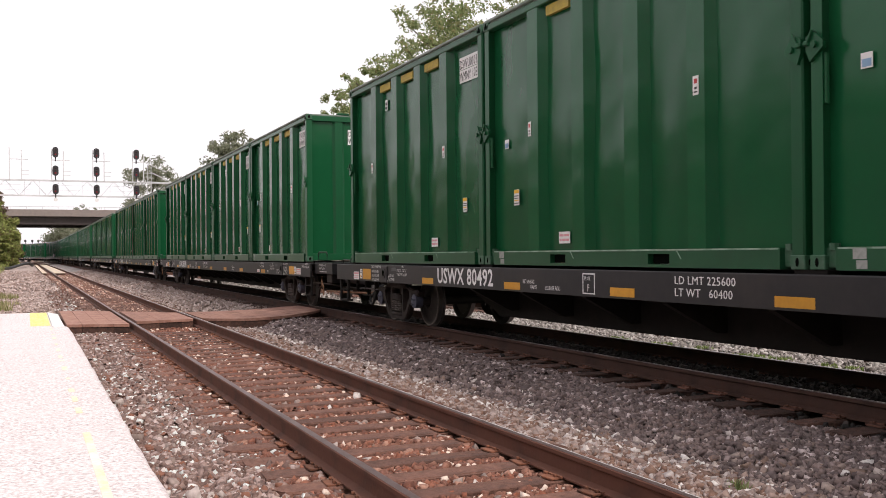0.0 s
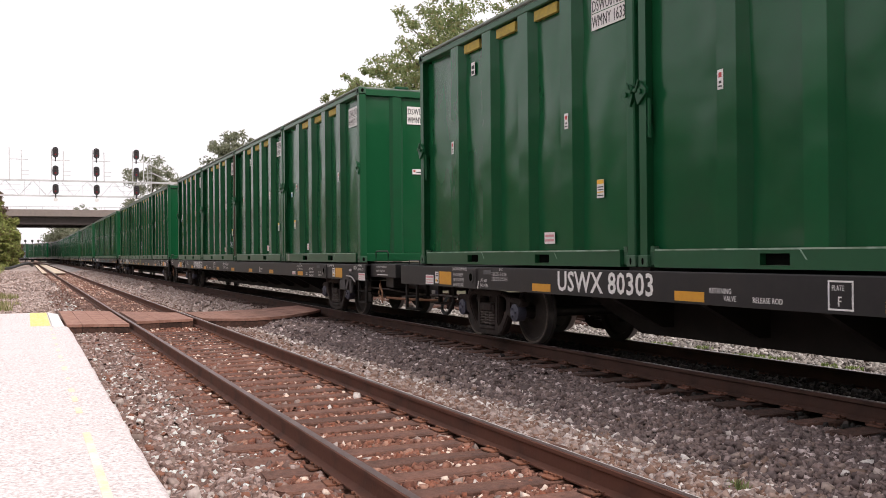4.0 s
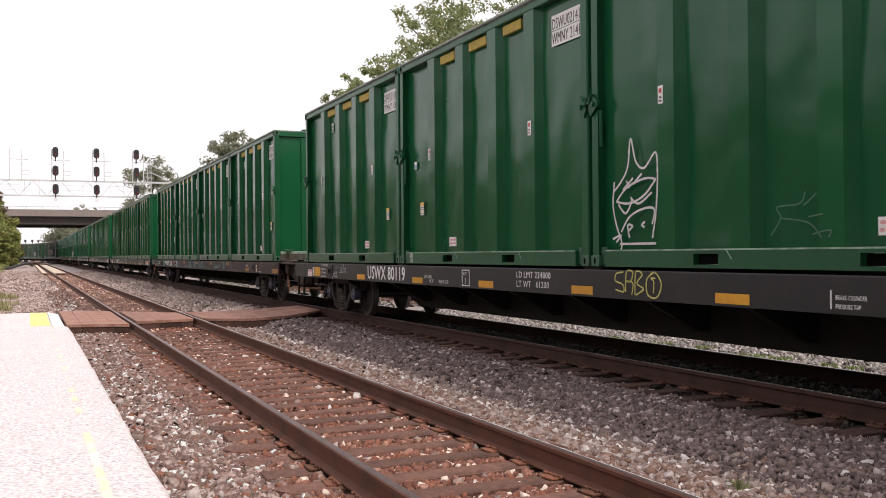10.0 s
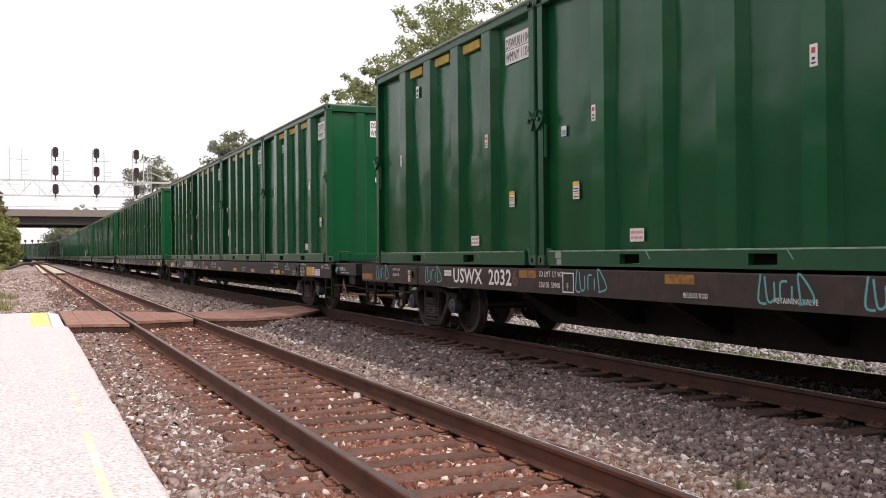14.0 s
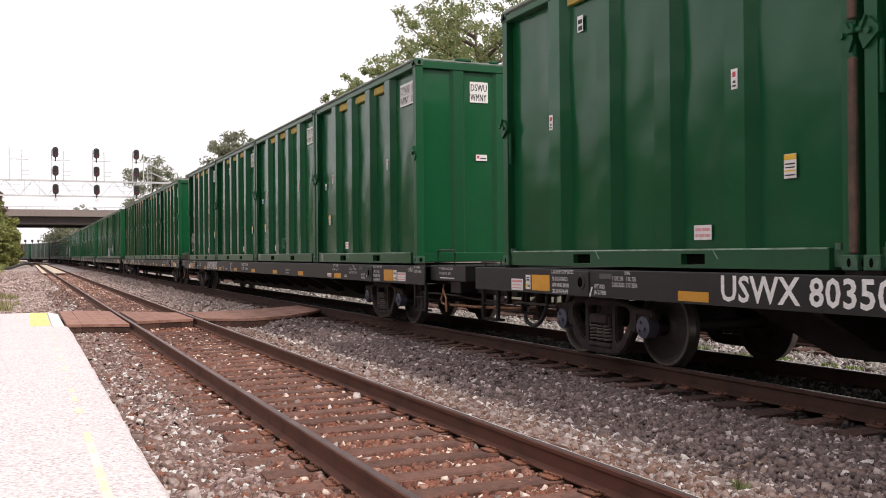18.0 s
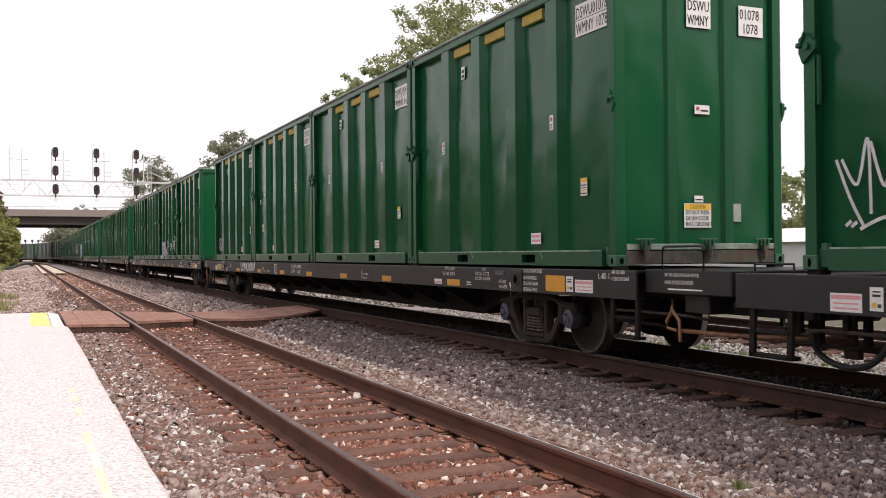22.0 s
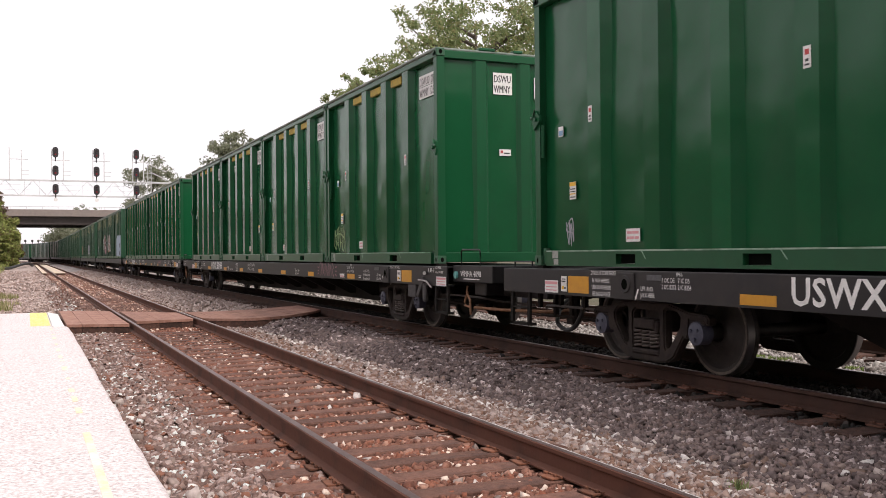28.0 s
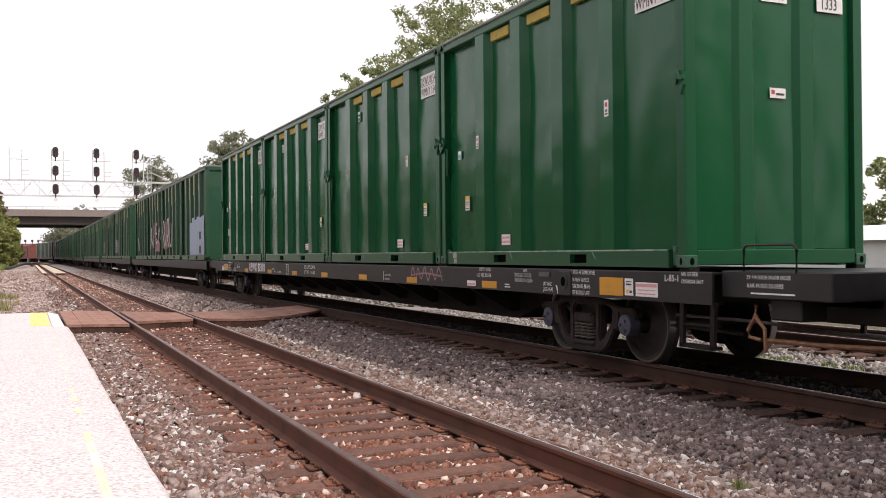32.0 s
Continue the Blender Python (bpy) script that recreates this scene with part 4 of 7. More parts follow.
def brake_gear(car):
    """Load sensor box and lever arms that hang from the sill by the front bogie."""
    boxes("sensor_box", M["dull_dark"], car, [(-1.29, -1.10, 0.75, 1.10, 0.56, 0.775), (-1.295, -1.08, 0.73, 1.12, 0.775, 0.79)], 0.008, "dark grey load sensor box")
    bm = bmesh.new()
    prism(bm, [(0.70, 0.60), (0.62, 0.56), (0.42, 0.80), (0.36, 0.90), (0.44, 0.92), (0.52, 0.84)], "x", -1.30, -1.25)
    box(bm, -1.31, -1.24, 0.28, 0.40, 0.50, 0.90, 0.02)
    cyl(bm, (-1.33, 0.36, 0.86), (-1.22, 0.36, 0.86), 0.06, 12)
    part("lever_arm", bm, M["dull_dark"], car)
    bm = bmesh.new()
    tube(bm, bent([(-1.33, 0.52, 0.865), (-1.33, 0.20, 0.85), (-1.33, 0.06, 0.80), (-1.33, -0.06, 0.75)]), 0.014, 6)
    part("release_rod", bm, M["pale_steel"], car, "bright bent release rod", smooth=True)
    bm = bmesh.new()
    cyl(bm, (-1.30, 0.30, 0.985), (-1.36, 0.17, 0.985), 0.03, 12)
    part("pipe_end", bm, M["pale_steel"], car, "pale pipe end", smooth=True)


def build_flatcar(old=False, simple=False, alt=False):
    """A flat wagon, z = 0 the top of the rail; alt: with the brake gear and its lettering at the front."""
    paint = M["sill_old"] if old else M["sill"]
    car = thing("flat_wagon", Matrix(), "black flat wagon with white lettering and yellow reflectors carrying green containers" if not old else "faded brown flat wagon with painted scrawls carrying green containers", "rail wagon", "wagons of the train")
    SX = 1.30
    for s in (-1, 1):
        bm = bmesh.new()
        prism(bm, [(s * SX, 0.78), (s * SX, 1.093), (s * (SX - 0.01), 1.103), (s * (SX - 0.16), 1.103), (s * (SX - 0.16), 1.088), (s * (SX - 0.03), 1.078), (s * (SX - 0.03), 0.80), (s * (SX - 0.13), 0.80), (s * (SX - 0.13), 0.78)], "y", -0.62, 26.1)
        part("side_sill", bm, paint, car)
    # twist locks under the container corners
    for j in range(5):
        for s in (-1, 1):
            y = -0.19 + BOX_PITCH * j
            boxes("twist_lock", M["under"], car, [(min(s * 1.09, s * 1.22), max(s * 1.09, s * 1.22), y - 0.20 if j else y + 0.02, y + 0.18 if j < 4 else y - 0.06, 1.10, 1.1415)])
    boxes("deck", M["under"], car, [(-SX + 0.17, SX - 0.17, -0.62, 26.1, 1.03, 1.088)])
    bm = bmesh.new()
    prism(bm, [(-1.9, 0.78), (3.7, 0.72), (5.0, 0.30), (20.0, 0.30), (21.2, 0.72), (26.0, 0.78), (26.0, 1.05), (-1.9, 1.05)], "x", -0.45, 0.45)
    part("centre_sill", bm, M["under"], car)
    if not simple:
        for y in (5.0, 6.6, 8.2, 9.8, 11.4, 13.0, 14.6, 16.2, 17.8, 19.4):
            bm = bmesh.new()
            prism(bm, [(-SX + 0.05, 1.04), (SX - 0.05, 1.04), (SX - 0.05, 0.76), (0.6, 0.42), (-0.6, 0.42), (-SX + 0.05, 0.76)], "y", y - 0.05, y + 0.05)
            part("cross_bearer", bm, M["under"], car)
    for yc in (2.09, 23.07):
        build_truck(car, yc)
    for y in AXLES:
        build_wheelset(car, y)
    if old:
        bm = bmesh.new()
        prism(bm, [(-1.98, 0.60), (-1.62, 0.56), (-0.90, 0.70), (-0.62, 0.80), (-0.62, 1.02), (-1.98, 1.02)], "x", -0.98, 0.98)
        part("front_cushion_unit", bm, paint, car)
        boxes("end_platform", paint, car, [(-1.22, 1.22, -2.05, -0.63, 1.06, 1.12), (-1.12, 1.12, -0.95, -0.63, 0.82, 1.06)], 0.008)
        bm = bmesh.new()
        tube(bm, [(-1.30, -0.50, 1.02), (-1.36, -0.50, 1.02), (-1.36, 0.05, 1.02), (-1.30, 0.05, 1.02)], 0.012)
        part("grab_iron", bm, paint, car, smooth=True)
    else:
        boxes("front_cushion_unit", paint, car, [(-1.20, 1.20, -2.05, -0.64, 0.86, 1.12), (-0.45, 0.45, -2.35, -0.62, 0.62, 0.95)], 0.012)
        for px in (-0.9, 0.9):
            boxes("end_bracket", paint, car, [(px - 0.16, px + 0.16, -1.55, -1.15, 0.66, 0.86)], 0.015)
    bm = bmesh.new()
    box(bm, -0.14, 0.14, -2.62, -1.9, 0.68, 0.90, 0.03)
    box(bm, -0.2, 0.2, -2.62, -2.40, 0.62, 0.98, 0.04)
    part("coupler", bm, M["truck"], car, "rusty knuckle coupler")
    bm = bmesh.new()
    box(bm, -0.12, 0.12, 26.0, 26.12, 0.70, 0.90, 0.02)
    part("rear_coupler_shank", bm, M["truck"], car)
    if simple:
        return car
    for s in (-1, 1):
        for a, b in ((-0.60, -0.12), (25.42, 25.90)):
            bm = bmesh.new()
            for y in (a, b):
                prism(bm, [(y - 0.03, 0.80), (y + 0.03, 0.80), (y + 0.05, 0.34), (y - 0.01, 0.34)], "x", s * (SX - 0.06), s * (SX - 0.02))
            box(bm, min(s * (SX - 0.14), s * (SX - 0.02)), max(s * (SX - 0.14), s * (SX - 0.02)), a, b + 0.05, 0.33, 0.365)
            box(bm, min(s * (SX - 0.14), s * (SX - 0.02)), max(s * (SX - 0.14), s * (SX - 0.02)), a, b + 0.02, 0.56, 0.58)
            part("sill_step", bm, M["under"], car)
        bm = bmesh.new()
        if old:
            box(bm, s * 1.19 - 0.02, s * 1.19 + 0.02, -1.9, -0.8, 1.12, 1.135)
        else:
            tube(bm, [(s * 1.19, -0.95, 1.10), (s * 1.19, -0.95, 1.32), (s * 1.19, -0.965, 1.35), (s * 1.19, -1.0, 1.365), (s * 1.19, -1.58, 1.365), (s * 1.19, -1.615, 1.35), (s * 1.19, -1.63, 1.32), (s * 1.19, -1.63, 1.10)], 0.014)
        part("grab_iron", bm, paint, car, smooth=True)
        bm = bmesh.new()
        tube(bm, [(s * 1.2, 25.45, 1.12), (s * 1.2, 25.45, 1.19), (s * 1.2, 25.95, 1.19), (s * 1.2, 25.95, 1.12)], 0.012)
        part("grab_iron", bm, paint, car, smooth=True)
        for a, b in OLD_SPOTS if old else SPOTS:
            boxes("reflector", M["yellow_old"] if old else M["yellow"], car, [(min(s * SX, s * (SX + 0.003)), max(s * SX, s * (SX + 0.003)), a, b, 0.805 + (0.17 if old else 0.0), 0.905 + (0.17 if old else 0.0))])
        for a, b in ((-0.60, 0.13), (3.10, 3.60), (25.47, 26.07)) if old else ((0.90, 1.38), (23.89, 24.36)):
            boxes("reflector", M["yellow_old"] if old else M["yellow"], car, [(min(s * SX, s * (SX + 0.003)), max(s * SX, s * (SX + 0.003)), a, b, 0.815, 0.93 if old else 1.02)])
    # jacking pads with their holes
    for y in (2.36, 23.28) if old else (2.16, 23.10):
        bm = bmesh.new()
        box(bm, -SX - 0.022, -SX + 0.01, y - 0.16, y + 0.16, 0.775, 1.08, 0.01)
        pad = part("jacking_pad", bm, paint, car)
        bm = bmesh.new()
        cyl(bm, (-SX - 0.02, y, 0.95), (-SX - 0.034, y, 0.95), 0.10, 20, 0.092)
        part("pad_boss", bm, paint, pad, smooth=True)
        bm = bmesh.new()
        hole_plate(bm, y, 0.95, 0.058, 0.062, "x", -SX - 0.0355, -1)
        part("pad_hole", bm, M["dark"], pad)
        if not old:
            bm = bmesh.new()
            g = 1 if y < 5 else -1
            prism(bm, [(y + g * u, v) for u, v in ((0.235, 0.90), (0.205, 0.90), (0.172, 0.82), (0.155, 0.825), (0.157, 0.775), (0.20, 0.80), (0.188, 0.812))], "x", -SX - 0.0045, -SX - 0.0015)
            part("stencilled_arrow", bm, M["white"], car)
    # cut lever and hose at the front end
    bm = bmesh.new()
    tube(bm, [(-1.14, -1.06, 0.80), (-1.15, -1.05, 0.70), (-1.15, -1.11, 0.64), (-1.15, -1.18, 0.58), (-1.15, -1.19, 0.36)], 0.018, 8)
    tube(bm, [(-1.13, -1.05, 0.70), (-1.13, -0.98, 0.62), (-1.13, -0.93, 0.55), (-1.13, -0.95, 0.49), (-1.12, -1.10, 0.47)], 0.018, 8)
    part("cut_lever_handle", bm, M["hose"], car, "bent orange-brown lever handle", smooth=True)
    bm = bmesh.new()
    tube(bm, [(-1.02, -1.06, 0.46), (-0.85, -1.7, 0.45), (-0.45, -2.3, 0.44), (-0.2, -2.55, 0.47)], 0.024, 8)
    part("air_hose", bm, M["hose"], car, "brown air hose slung between wagons", smooth=True)
    bm = bmesh.new()
    tube(bm, bent([(-0.2, 26.2, 0.62), (-0.45, 26.0, 0.50), (-0.7, 25.65, 0.34), (-0.8, 25.25, 0.27), (-0.88, 24.9, 0.34), (-0.9, 24.7, 0.52), (-0.9, 24.62, 0.74)]), 0.03, 8)
    part("brake_pipe", bm, M["rubber"], car, "hanging black rubber air hose", smooth=True)
    for name, key, r, pts in (("brake_rod", "truck", 0.02, [(-0.75, 23.9, 0.47), (-0.75, 26.0, 0.43)]), ("brake_rod", "truck", 0.016, [(-0.55, 24.0, 0.36), (-0.35, 25.9, 0.40)]), ("train_pipe", "dull_steel", 0.018, [(-1.0, 24.2, 0.60), (-1.0, 25.3, 0.60), (-0.9, 25.6, 0.55), (-0.6, 26.1, 0.55)]), ("train_pipe", "dull_steel", 0.018, [(-0.95, 0.4, 0.62), (-0.95, -0.9, 0.62), (-0.7, -1.3, 0.56), (-0.4, -1.9, 0.52)]), ("brake_rod", "truck", 0.02, [(-0.7, -0.4, 0.45), (-0.7, 1.0, 0.48)])):
        bm = bmesh.new()
        tube(bm, bent(pts), r, 6)
        part(name, bm, M[key], car, smooth=True)
    for y in (24.45, 25.05, 25.6):
        boxes("hanger_bracket", M["under"], car, [(-1.02, -0.97, y - 0.03, y + 0.03, 0.56, 0.86), (-0.78, -0.72, y - 0.03, y + 0.03, 0.42, 0.80)])
    boxes("brake_lever", M["truck"], car, [(-0.74, -0.70, 25.2, 25.28, 0.36, 0.72), (-0.76, -0.68, 25.16, 25.32, 0.34, 0.42)], 0.008)
    # printed plates and small lettering of the near side
    x = -SX - 0.0015
    wt = M["white"]
    war = [(0.04, 0.96, 0.68, 0.9, "pink"), (0.1, 0.9, 0.42, 0.5, "pink"), (0.1, 0.9, 0.16, 0.24, "pink")]
    inst = [(0.15, 0.5, 0.15, 0.35, "amber"), (0.6, 0.85, 0.15, 0.3, "ink"), (0.2, 0.8, 0.6, 0.7, "ink"), (0.2, 0.8, 0.78, 0.84, "ink")]
    if not old:
        if not alt:
            sheet_label("warning_placard", car, x, 0.455, 0.90, 0.40, 0.155, war)
        sheet_label("instruction_plate", car, x, 1.51 if alt else 0.785, 0.92, 0.16, 0.19, inst)
    if old:
        card = [(0.3, 0.7, 0.25, 0.45, "amber"), (0.2, 0.8, 0.6, 0.68, "ink"), (0.2, 0.8, 0.76, 0.82, "ink")]
        for y in (2.02, 23.51):
            sheet_label("instruction_plate", car, x, y, 0.92, 0.15, 0.20, card, "cream_card")
        sheet_label("badge_plate", car, x, 21.85, 1.0, 0.27, 0.09, [(0.05, 0.95, 0.45, 0.55, "ink")])
        sheet_label("badge_plate", car, x, 3.35, 0.99, 0.22, 0.06, [], "plate_grey")
        stencil("stencilling", "2 INCH HF COMP SHOES", 0.055, x, 1.78, 0.81, wt, car, 0.7)
        stencil("stencilling", "EMPTY LOAD", 0.075, x, 24.35, 1.0, wt, car, 0.8)
        stencil("stencilling", "ADJ BLOCK", 0.075, x, 24.35, 0.91, wt, car, 0.8)
        boxes("stencilled_frame", wt, car, [(x - 0.002, x + 0.001, 18.28, 18.295, 0.81, 1.06), (x - 0.002, x + 0.001, 18.03, 18.045, 0.81, 1.06), (x - 0.002, x + 0.001, 18.045, 18.28, 0.81, 0.825), (x - 0.002, x + 0.001, 18.045, 18.28, 1.045, 1.06)])
        stencil("stencilling", "F", 0.12, x, 18.20, 0.845, wt, car, 0.8)
    else:
        sheet_label("warning_placard", car, x, 24.77, 0.88, 0.33, 0.155, war)
        sheet_label("instruction_plate", car, x, 24.46, 0.92, 0.13, 0.19, inst)
        sheet_label("pink_card", car, x, 4.90, 0.86, 0.30, 0.08, [(0.05, 0.95, 0.2, 0.5, "pink")])
        for y in (2.68, 22.58):
            boxes("badge_plate", M["plate_dull"], car, [(x - 0.012, x + 0.001, y - 0.13, y + 0.13, 1.0, 1.06)], 0.003)
    if alt:
        sheet_label("warning_placard", car, -SX - 0.0015, -0.40, 0.86, 0.40, 0.15, war)
        brake_gear(car)
    if old:
        stencil("stencilling", "LD LMT  LT WT", 0.10, x, 18.9, 1.0, wt, car, 0.85)
        stencil("stencilling", "226100  59900", 0.10, x, 18.9, 0.86, wt, car, 0.85)
        stencil("stencilling", "RELEASE ROD", 0.075, x, 15.9, 0.84, wt, car, 0.8)
        stencil("stencilling", "RETAINING VALVE", 0.075, x, 14.6, 0.84, wt, car, 0.8)
    if not old:
        for y in (1.99, 23.82):
            for k, words in enumerate(("2 INCH HF COMP SHOES", "36 INCH WHEELS", "UBX BRAKE BEAMS", "SEE BADGE PLATE")):
                at = 3.51 if alt and k and y < 5 else y + (0.0 if k else 0.02)
                stencil("stencilling", words, 0.070, x, at, 1.045 - 0.078 * k - (0.012 if k else 0.0), wt, car, 0.66)
        for y in (2.72, 22.84):
            stencil("stencilling", "LIFT AND", 0.07, x, y, 0.885, wt, car, 0.72)
            stencil("stencilling", "JACK HERE", 0.07, x, y, 0.815, wt, car, 0.72)
        for y in (4.58 if alt else 3.50, 22.46):
            up = 0.02 if alt and y < 5 else 0.0
            stencil("stencilling", "SPRG", 0.055, x, y - 0.25, 1.055 + up, wt, car, 0.8)
            stencil("stencilling", "7 OC D5   7 IC D5", 0.070, x, y, 0.985 + up, wt, car, 0.8)
            stencil("stencilling", "2 OC B353  2 IC B354", 0.070, x, y, 0.915 + up, wt, car, 0.72)
        if not alt:
            stencil("stencilling", "EMPTY LOAD", 0.075, x, 4.62, 1.05, wt, car, 0.8)
            stencil("stencilling", "7/16\" ADJ. BLOCK", 0.075, x, 4.72, 0.965, wt, car, 0.8)
        boxes("small_stencil", wt, car, [(x - 0.002, x + 0.001, 3.66, 3.80, 0.865, 0.88), (x - 0.002, x + 0.001, 3.64, 3.80, 0.83, 0.845)])
        stencil("stencilling", "L-85-1", 0.10, x, 0.14, 1.0, wt, car, 0.9)
        stencil("stencilling", "CUSHION UNIT", 0.06, x, -0.14, 0.985, wt, car, 0.8)
        stencil("stencilling", "59 1/4 INCH M-618 HOSE", 0.055, -1.2015, -1.0, 1.045, wt, car, 0.9)
        stencil("stencilling", "AAR M-927-23-0592", 0.06, -1.2015, -1.0, 0.965, wt, car, 0.9)
        stencil("stencilling", "RETAINING", 0.075, x, 17.66, 0.90, wt, car, 0.8)
        stencil("stencilling", "VALVE", 0.075, x, 17.45, 0.83, wt, car, 0.8)
        stencil("stencilling", "RELEASE ROD", 0.075, x, 17.05, 0.83, wt, car, 0.8)
        stencil("stencilling", "BRAKE CYLINDER", 0.055, x, 8.72, 0.90, wt, car, 0.72)
        stencil("stencilling", "PRESSURE TAP", 0.055, x, 8.72, 0.825, wt, car, 0.72)
        boxes("stencilled_bar", wt, car, [(x - 0.002, x + 0.001, 8.76, 8.775, 0.82, 0.98)])
        stencil("stencilling", "AIR 15F-REB", 0.06, x, -0.14, 1.06, wt, car, 0.8)
        stencil("stencilling", "PLATE", 0.065, x, 16.10, 0.975, wt, car, 0.7)
        stencil("stencilling", "F", 0.12, x, 16.04, 0.845, wt, car, 0.8)
        boxes("stencilled_frame", wt, car, [(x - 0.002, x + 0.001, 15.87, 15.885, 0.81, 1.06), (x - 0.002, x + 0.001, 16.125, 16.14, 0.81, 1.06), (x - 0.002, x + 0.001, 15.885, 16.125, 0.81, 0.825), (x - 0.002, x + 0.001, 15.885, 16.125, 1.045, 1.06)])
        boxes("bright_strip", wt, car, [(-1.205, -1.2005, -1.62, -1.06, 0.905, 0.92)])
    return car


def mark_flatcar(car, mark, load, light):
    x = -1.3018
    stencil("wagon_number", mark, 0.345, x, 20.60, 0.835, M["white"], car, 1.0)
    if load:
        stencil("load_stencil", "LD LMT " + load, 0.12, x, 14.36, 0.975, M["white"], car, 1.12)
        stencil("load_stencil", "LT WT   " + light, 0.12, x, 14.36, 0.85, M["white"], car, 1.12)


# ---- the place ----
build_ground()
near_track = build_track(NEAR_C, 0.0, "near railway track on rust-stained stone with worn rails")
far_track = build_track(FAR_C, FAR_Z, "railway track on grey crushed stone under the train")
third_track = build_track(THIRD_C, FAR_Z, "railway track beyond the train on grey stone")


def build_platform():
    bm = bmesh.new()
    # the edge is worn round and crumbles a little
    rings = []
    for k in range(221):
        y = -12.0 + 0.15 * k if k < 220 else 20.9
        r = 0.79 + 0.016 * noise.noise(Vector((0, y * 0.7, 1.5))) + 0.010 * noise.noise(Vector((0, y * 3.1, 7.5)))
        w = 0.055 + 0.025 * noise.noise(Vector((3, y * 1.3, 0)))
        rings.append([bm.verts.new(p) for p in ((-9.0, y, -0.35), (-9.0, y, 0.05), (r - w - 0.05, y, 0.05), (r - w, y, 0.046), (r - w * 0.45, y, 0.034), (r - w * 0.12, y, 0.008), (r, y, -0.03), (r, y, -0.35))])
    for a, b in zip(rings, rings[1:]):
        for i in range(8):
            bm.faces.new((a[i], a[(i + 1) % 8], b[(i + 1) % 8], b[i]))
    bm.faces.new(rings[0][::-1])
    bm.faces.new(rings[-1])
    prism(bm, [(-9.0, 0.05), (0.46, 0.05), (0.46, -0.35), (-9.0, -0.35)], "y", 20.9, 26.3)
    p = new("platform", mesh_of("platform", bm, M["concrete"], smooth=True))
    tagged(p, "low pale concrete station platform with a faded yellow line", "platform", kind="structure")
    # the line is worn away in stretches further along
    rnd = random.Random(11)
    y, end = -12.0, 8.2
    while y < 20.6:
        bm = bmesh.new()
        box(bm, 0.395 + rnd.uniform(0, 0.012), 0.465 - rnd.uniform(0, 0.012), y, min(end, 20.8), 0.046, 0.053)
        part("edge_line", bm, M["line"], p, "worn yellow line")
        y = end + rnd.uniform(0.25, 1.1)
        end = y + rnd.uniform(0.15, 0.6)
    bm = bmesh.new()
    box(bm, 0.06, 0.44, 21.2, 26.2, 0.046, 0.054)
    part("warning_patch", bm, M["patch"], p, "yellow painted patch")
    bm = bmesh.new()
    prism(bm, [(0.47, 0.055), (0.72, 0.0), (0.72, -0.3), (0.47, -0.3)], "y", 20.95, 26.3)
    part("ramp_kerb", bm, M["label"], p, "white painted ramp edge")


M["patch"] = mat("yellow_painted_patch", (0.80, 0.62, 0.16), 0.8, grain=(14, (0.8, 0.72, 0.5), 0.8))
build_platform()


def build_crossing():
    """Timber footway over the tracks, its boards lying along the rails."""
    c = thing("timber_crossing", pose(0, 0, 0), "reddish-brown timber foot crossing between platform and tracks", "crossing", kind="structure")
    spans = [(0.78, 2.03, (22.1, 21.65), (27.9, 27.0), 0.0, 0.0, 4), (2.25, 3.54, (22.4, 22.7), (26.7, 25.4), 0.0, 0.0, 5), (3.74, 6.55, (22.7, 22.5), (25.4, 24.6), 0.0, 0.13, 10)]
    for x0, x1, front, back, za, zb, n in spans:
        def edge(f):
            bow = 3.2 * f * (1 - f) if x0 > 3 else 0.0
            return front[0] + (front[1] - front[0]) * f - bow, back[0] + (back[1] - back[0]) * f, za + (zb - za) * f * f
        for i in range(n):
            (fa, ba, za_), (fb, bb, zb_) = edge(i / n), edge((i + 1) / n)
            seam = 0.0045 if x0 < 1 else 0.002
            xa, xb = x0 + (x1 - x0) * i / n + seam, x0 + (x1 - x0) * (i + 1) / n - seam
            up = random.uniform(-0.003, 0.003)
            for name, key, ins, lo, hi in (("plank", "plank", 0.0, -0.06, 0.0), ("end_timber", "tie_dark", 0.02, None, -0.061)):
                bm = bmesh.new()
                vs = []
                for x, f, b, z in ((xa, fa, ba, za_), (xb, fb, bb, zb_)):
                    for y in (f + ins, b if key == "plank" else f + 0.28):
                        for h in (lo, hi):
                            vs.append(bm.verts.new((x, y, -0.25 if h is None else z + up + h)))
                bmesh.ops.convex_hull(bm, input=vs)
                part(name, bm, M[key], c)
    c2 = thing("concrete_crossing", pose(0, 0, 0), "cream concrete crossing panels in the distant track", "crossing", kind="structure")
    for xa, xb, y0, y1 in ((1.30, 1.68, 94, 186), (2.26, 3.22, 93, 190)):
        for i in range(4):
            ya, yb = y0 + (y1 - y0) * i / 4, y0 + (y1 - y0) * (i + 1) / 4 - 0.1
            boxes("panel", M["cream"], c2, [(xa, xb, ya, yb, -0.05, 0.0)])
            boxes("bearer", M["tie_dark"], c2, [(xa + 0.03, xb - 0.03, ya + 0.05, yb - 0.05, -0.24, -0.051)])


M["cream"] = mat("cream_concrete_panel", (0.62, 0.52, 0.40), 0.85, grain=(3, (0.52, 0.43, 0.33), 0.8))
build_crossing()


# ---- signal gantry ----
GY = 115.0


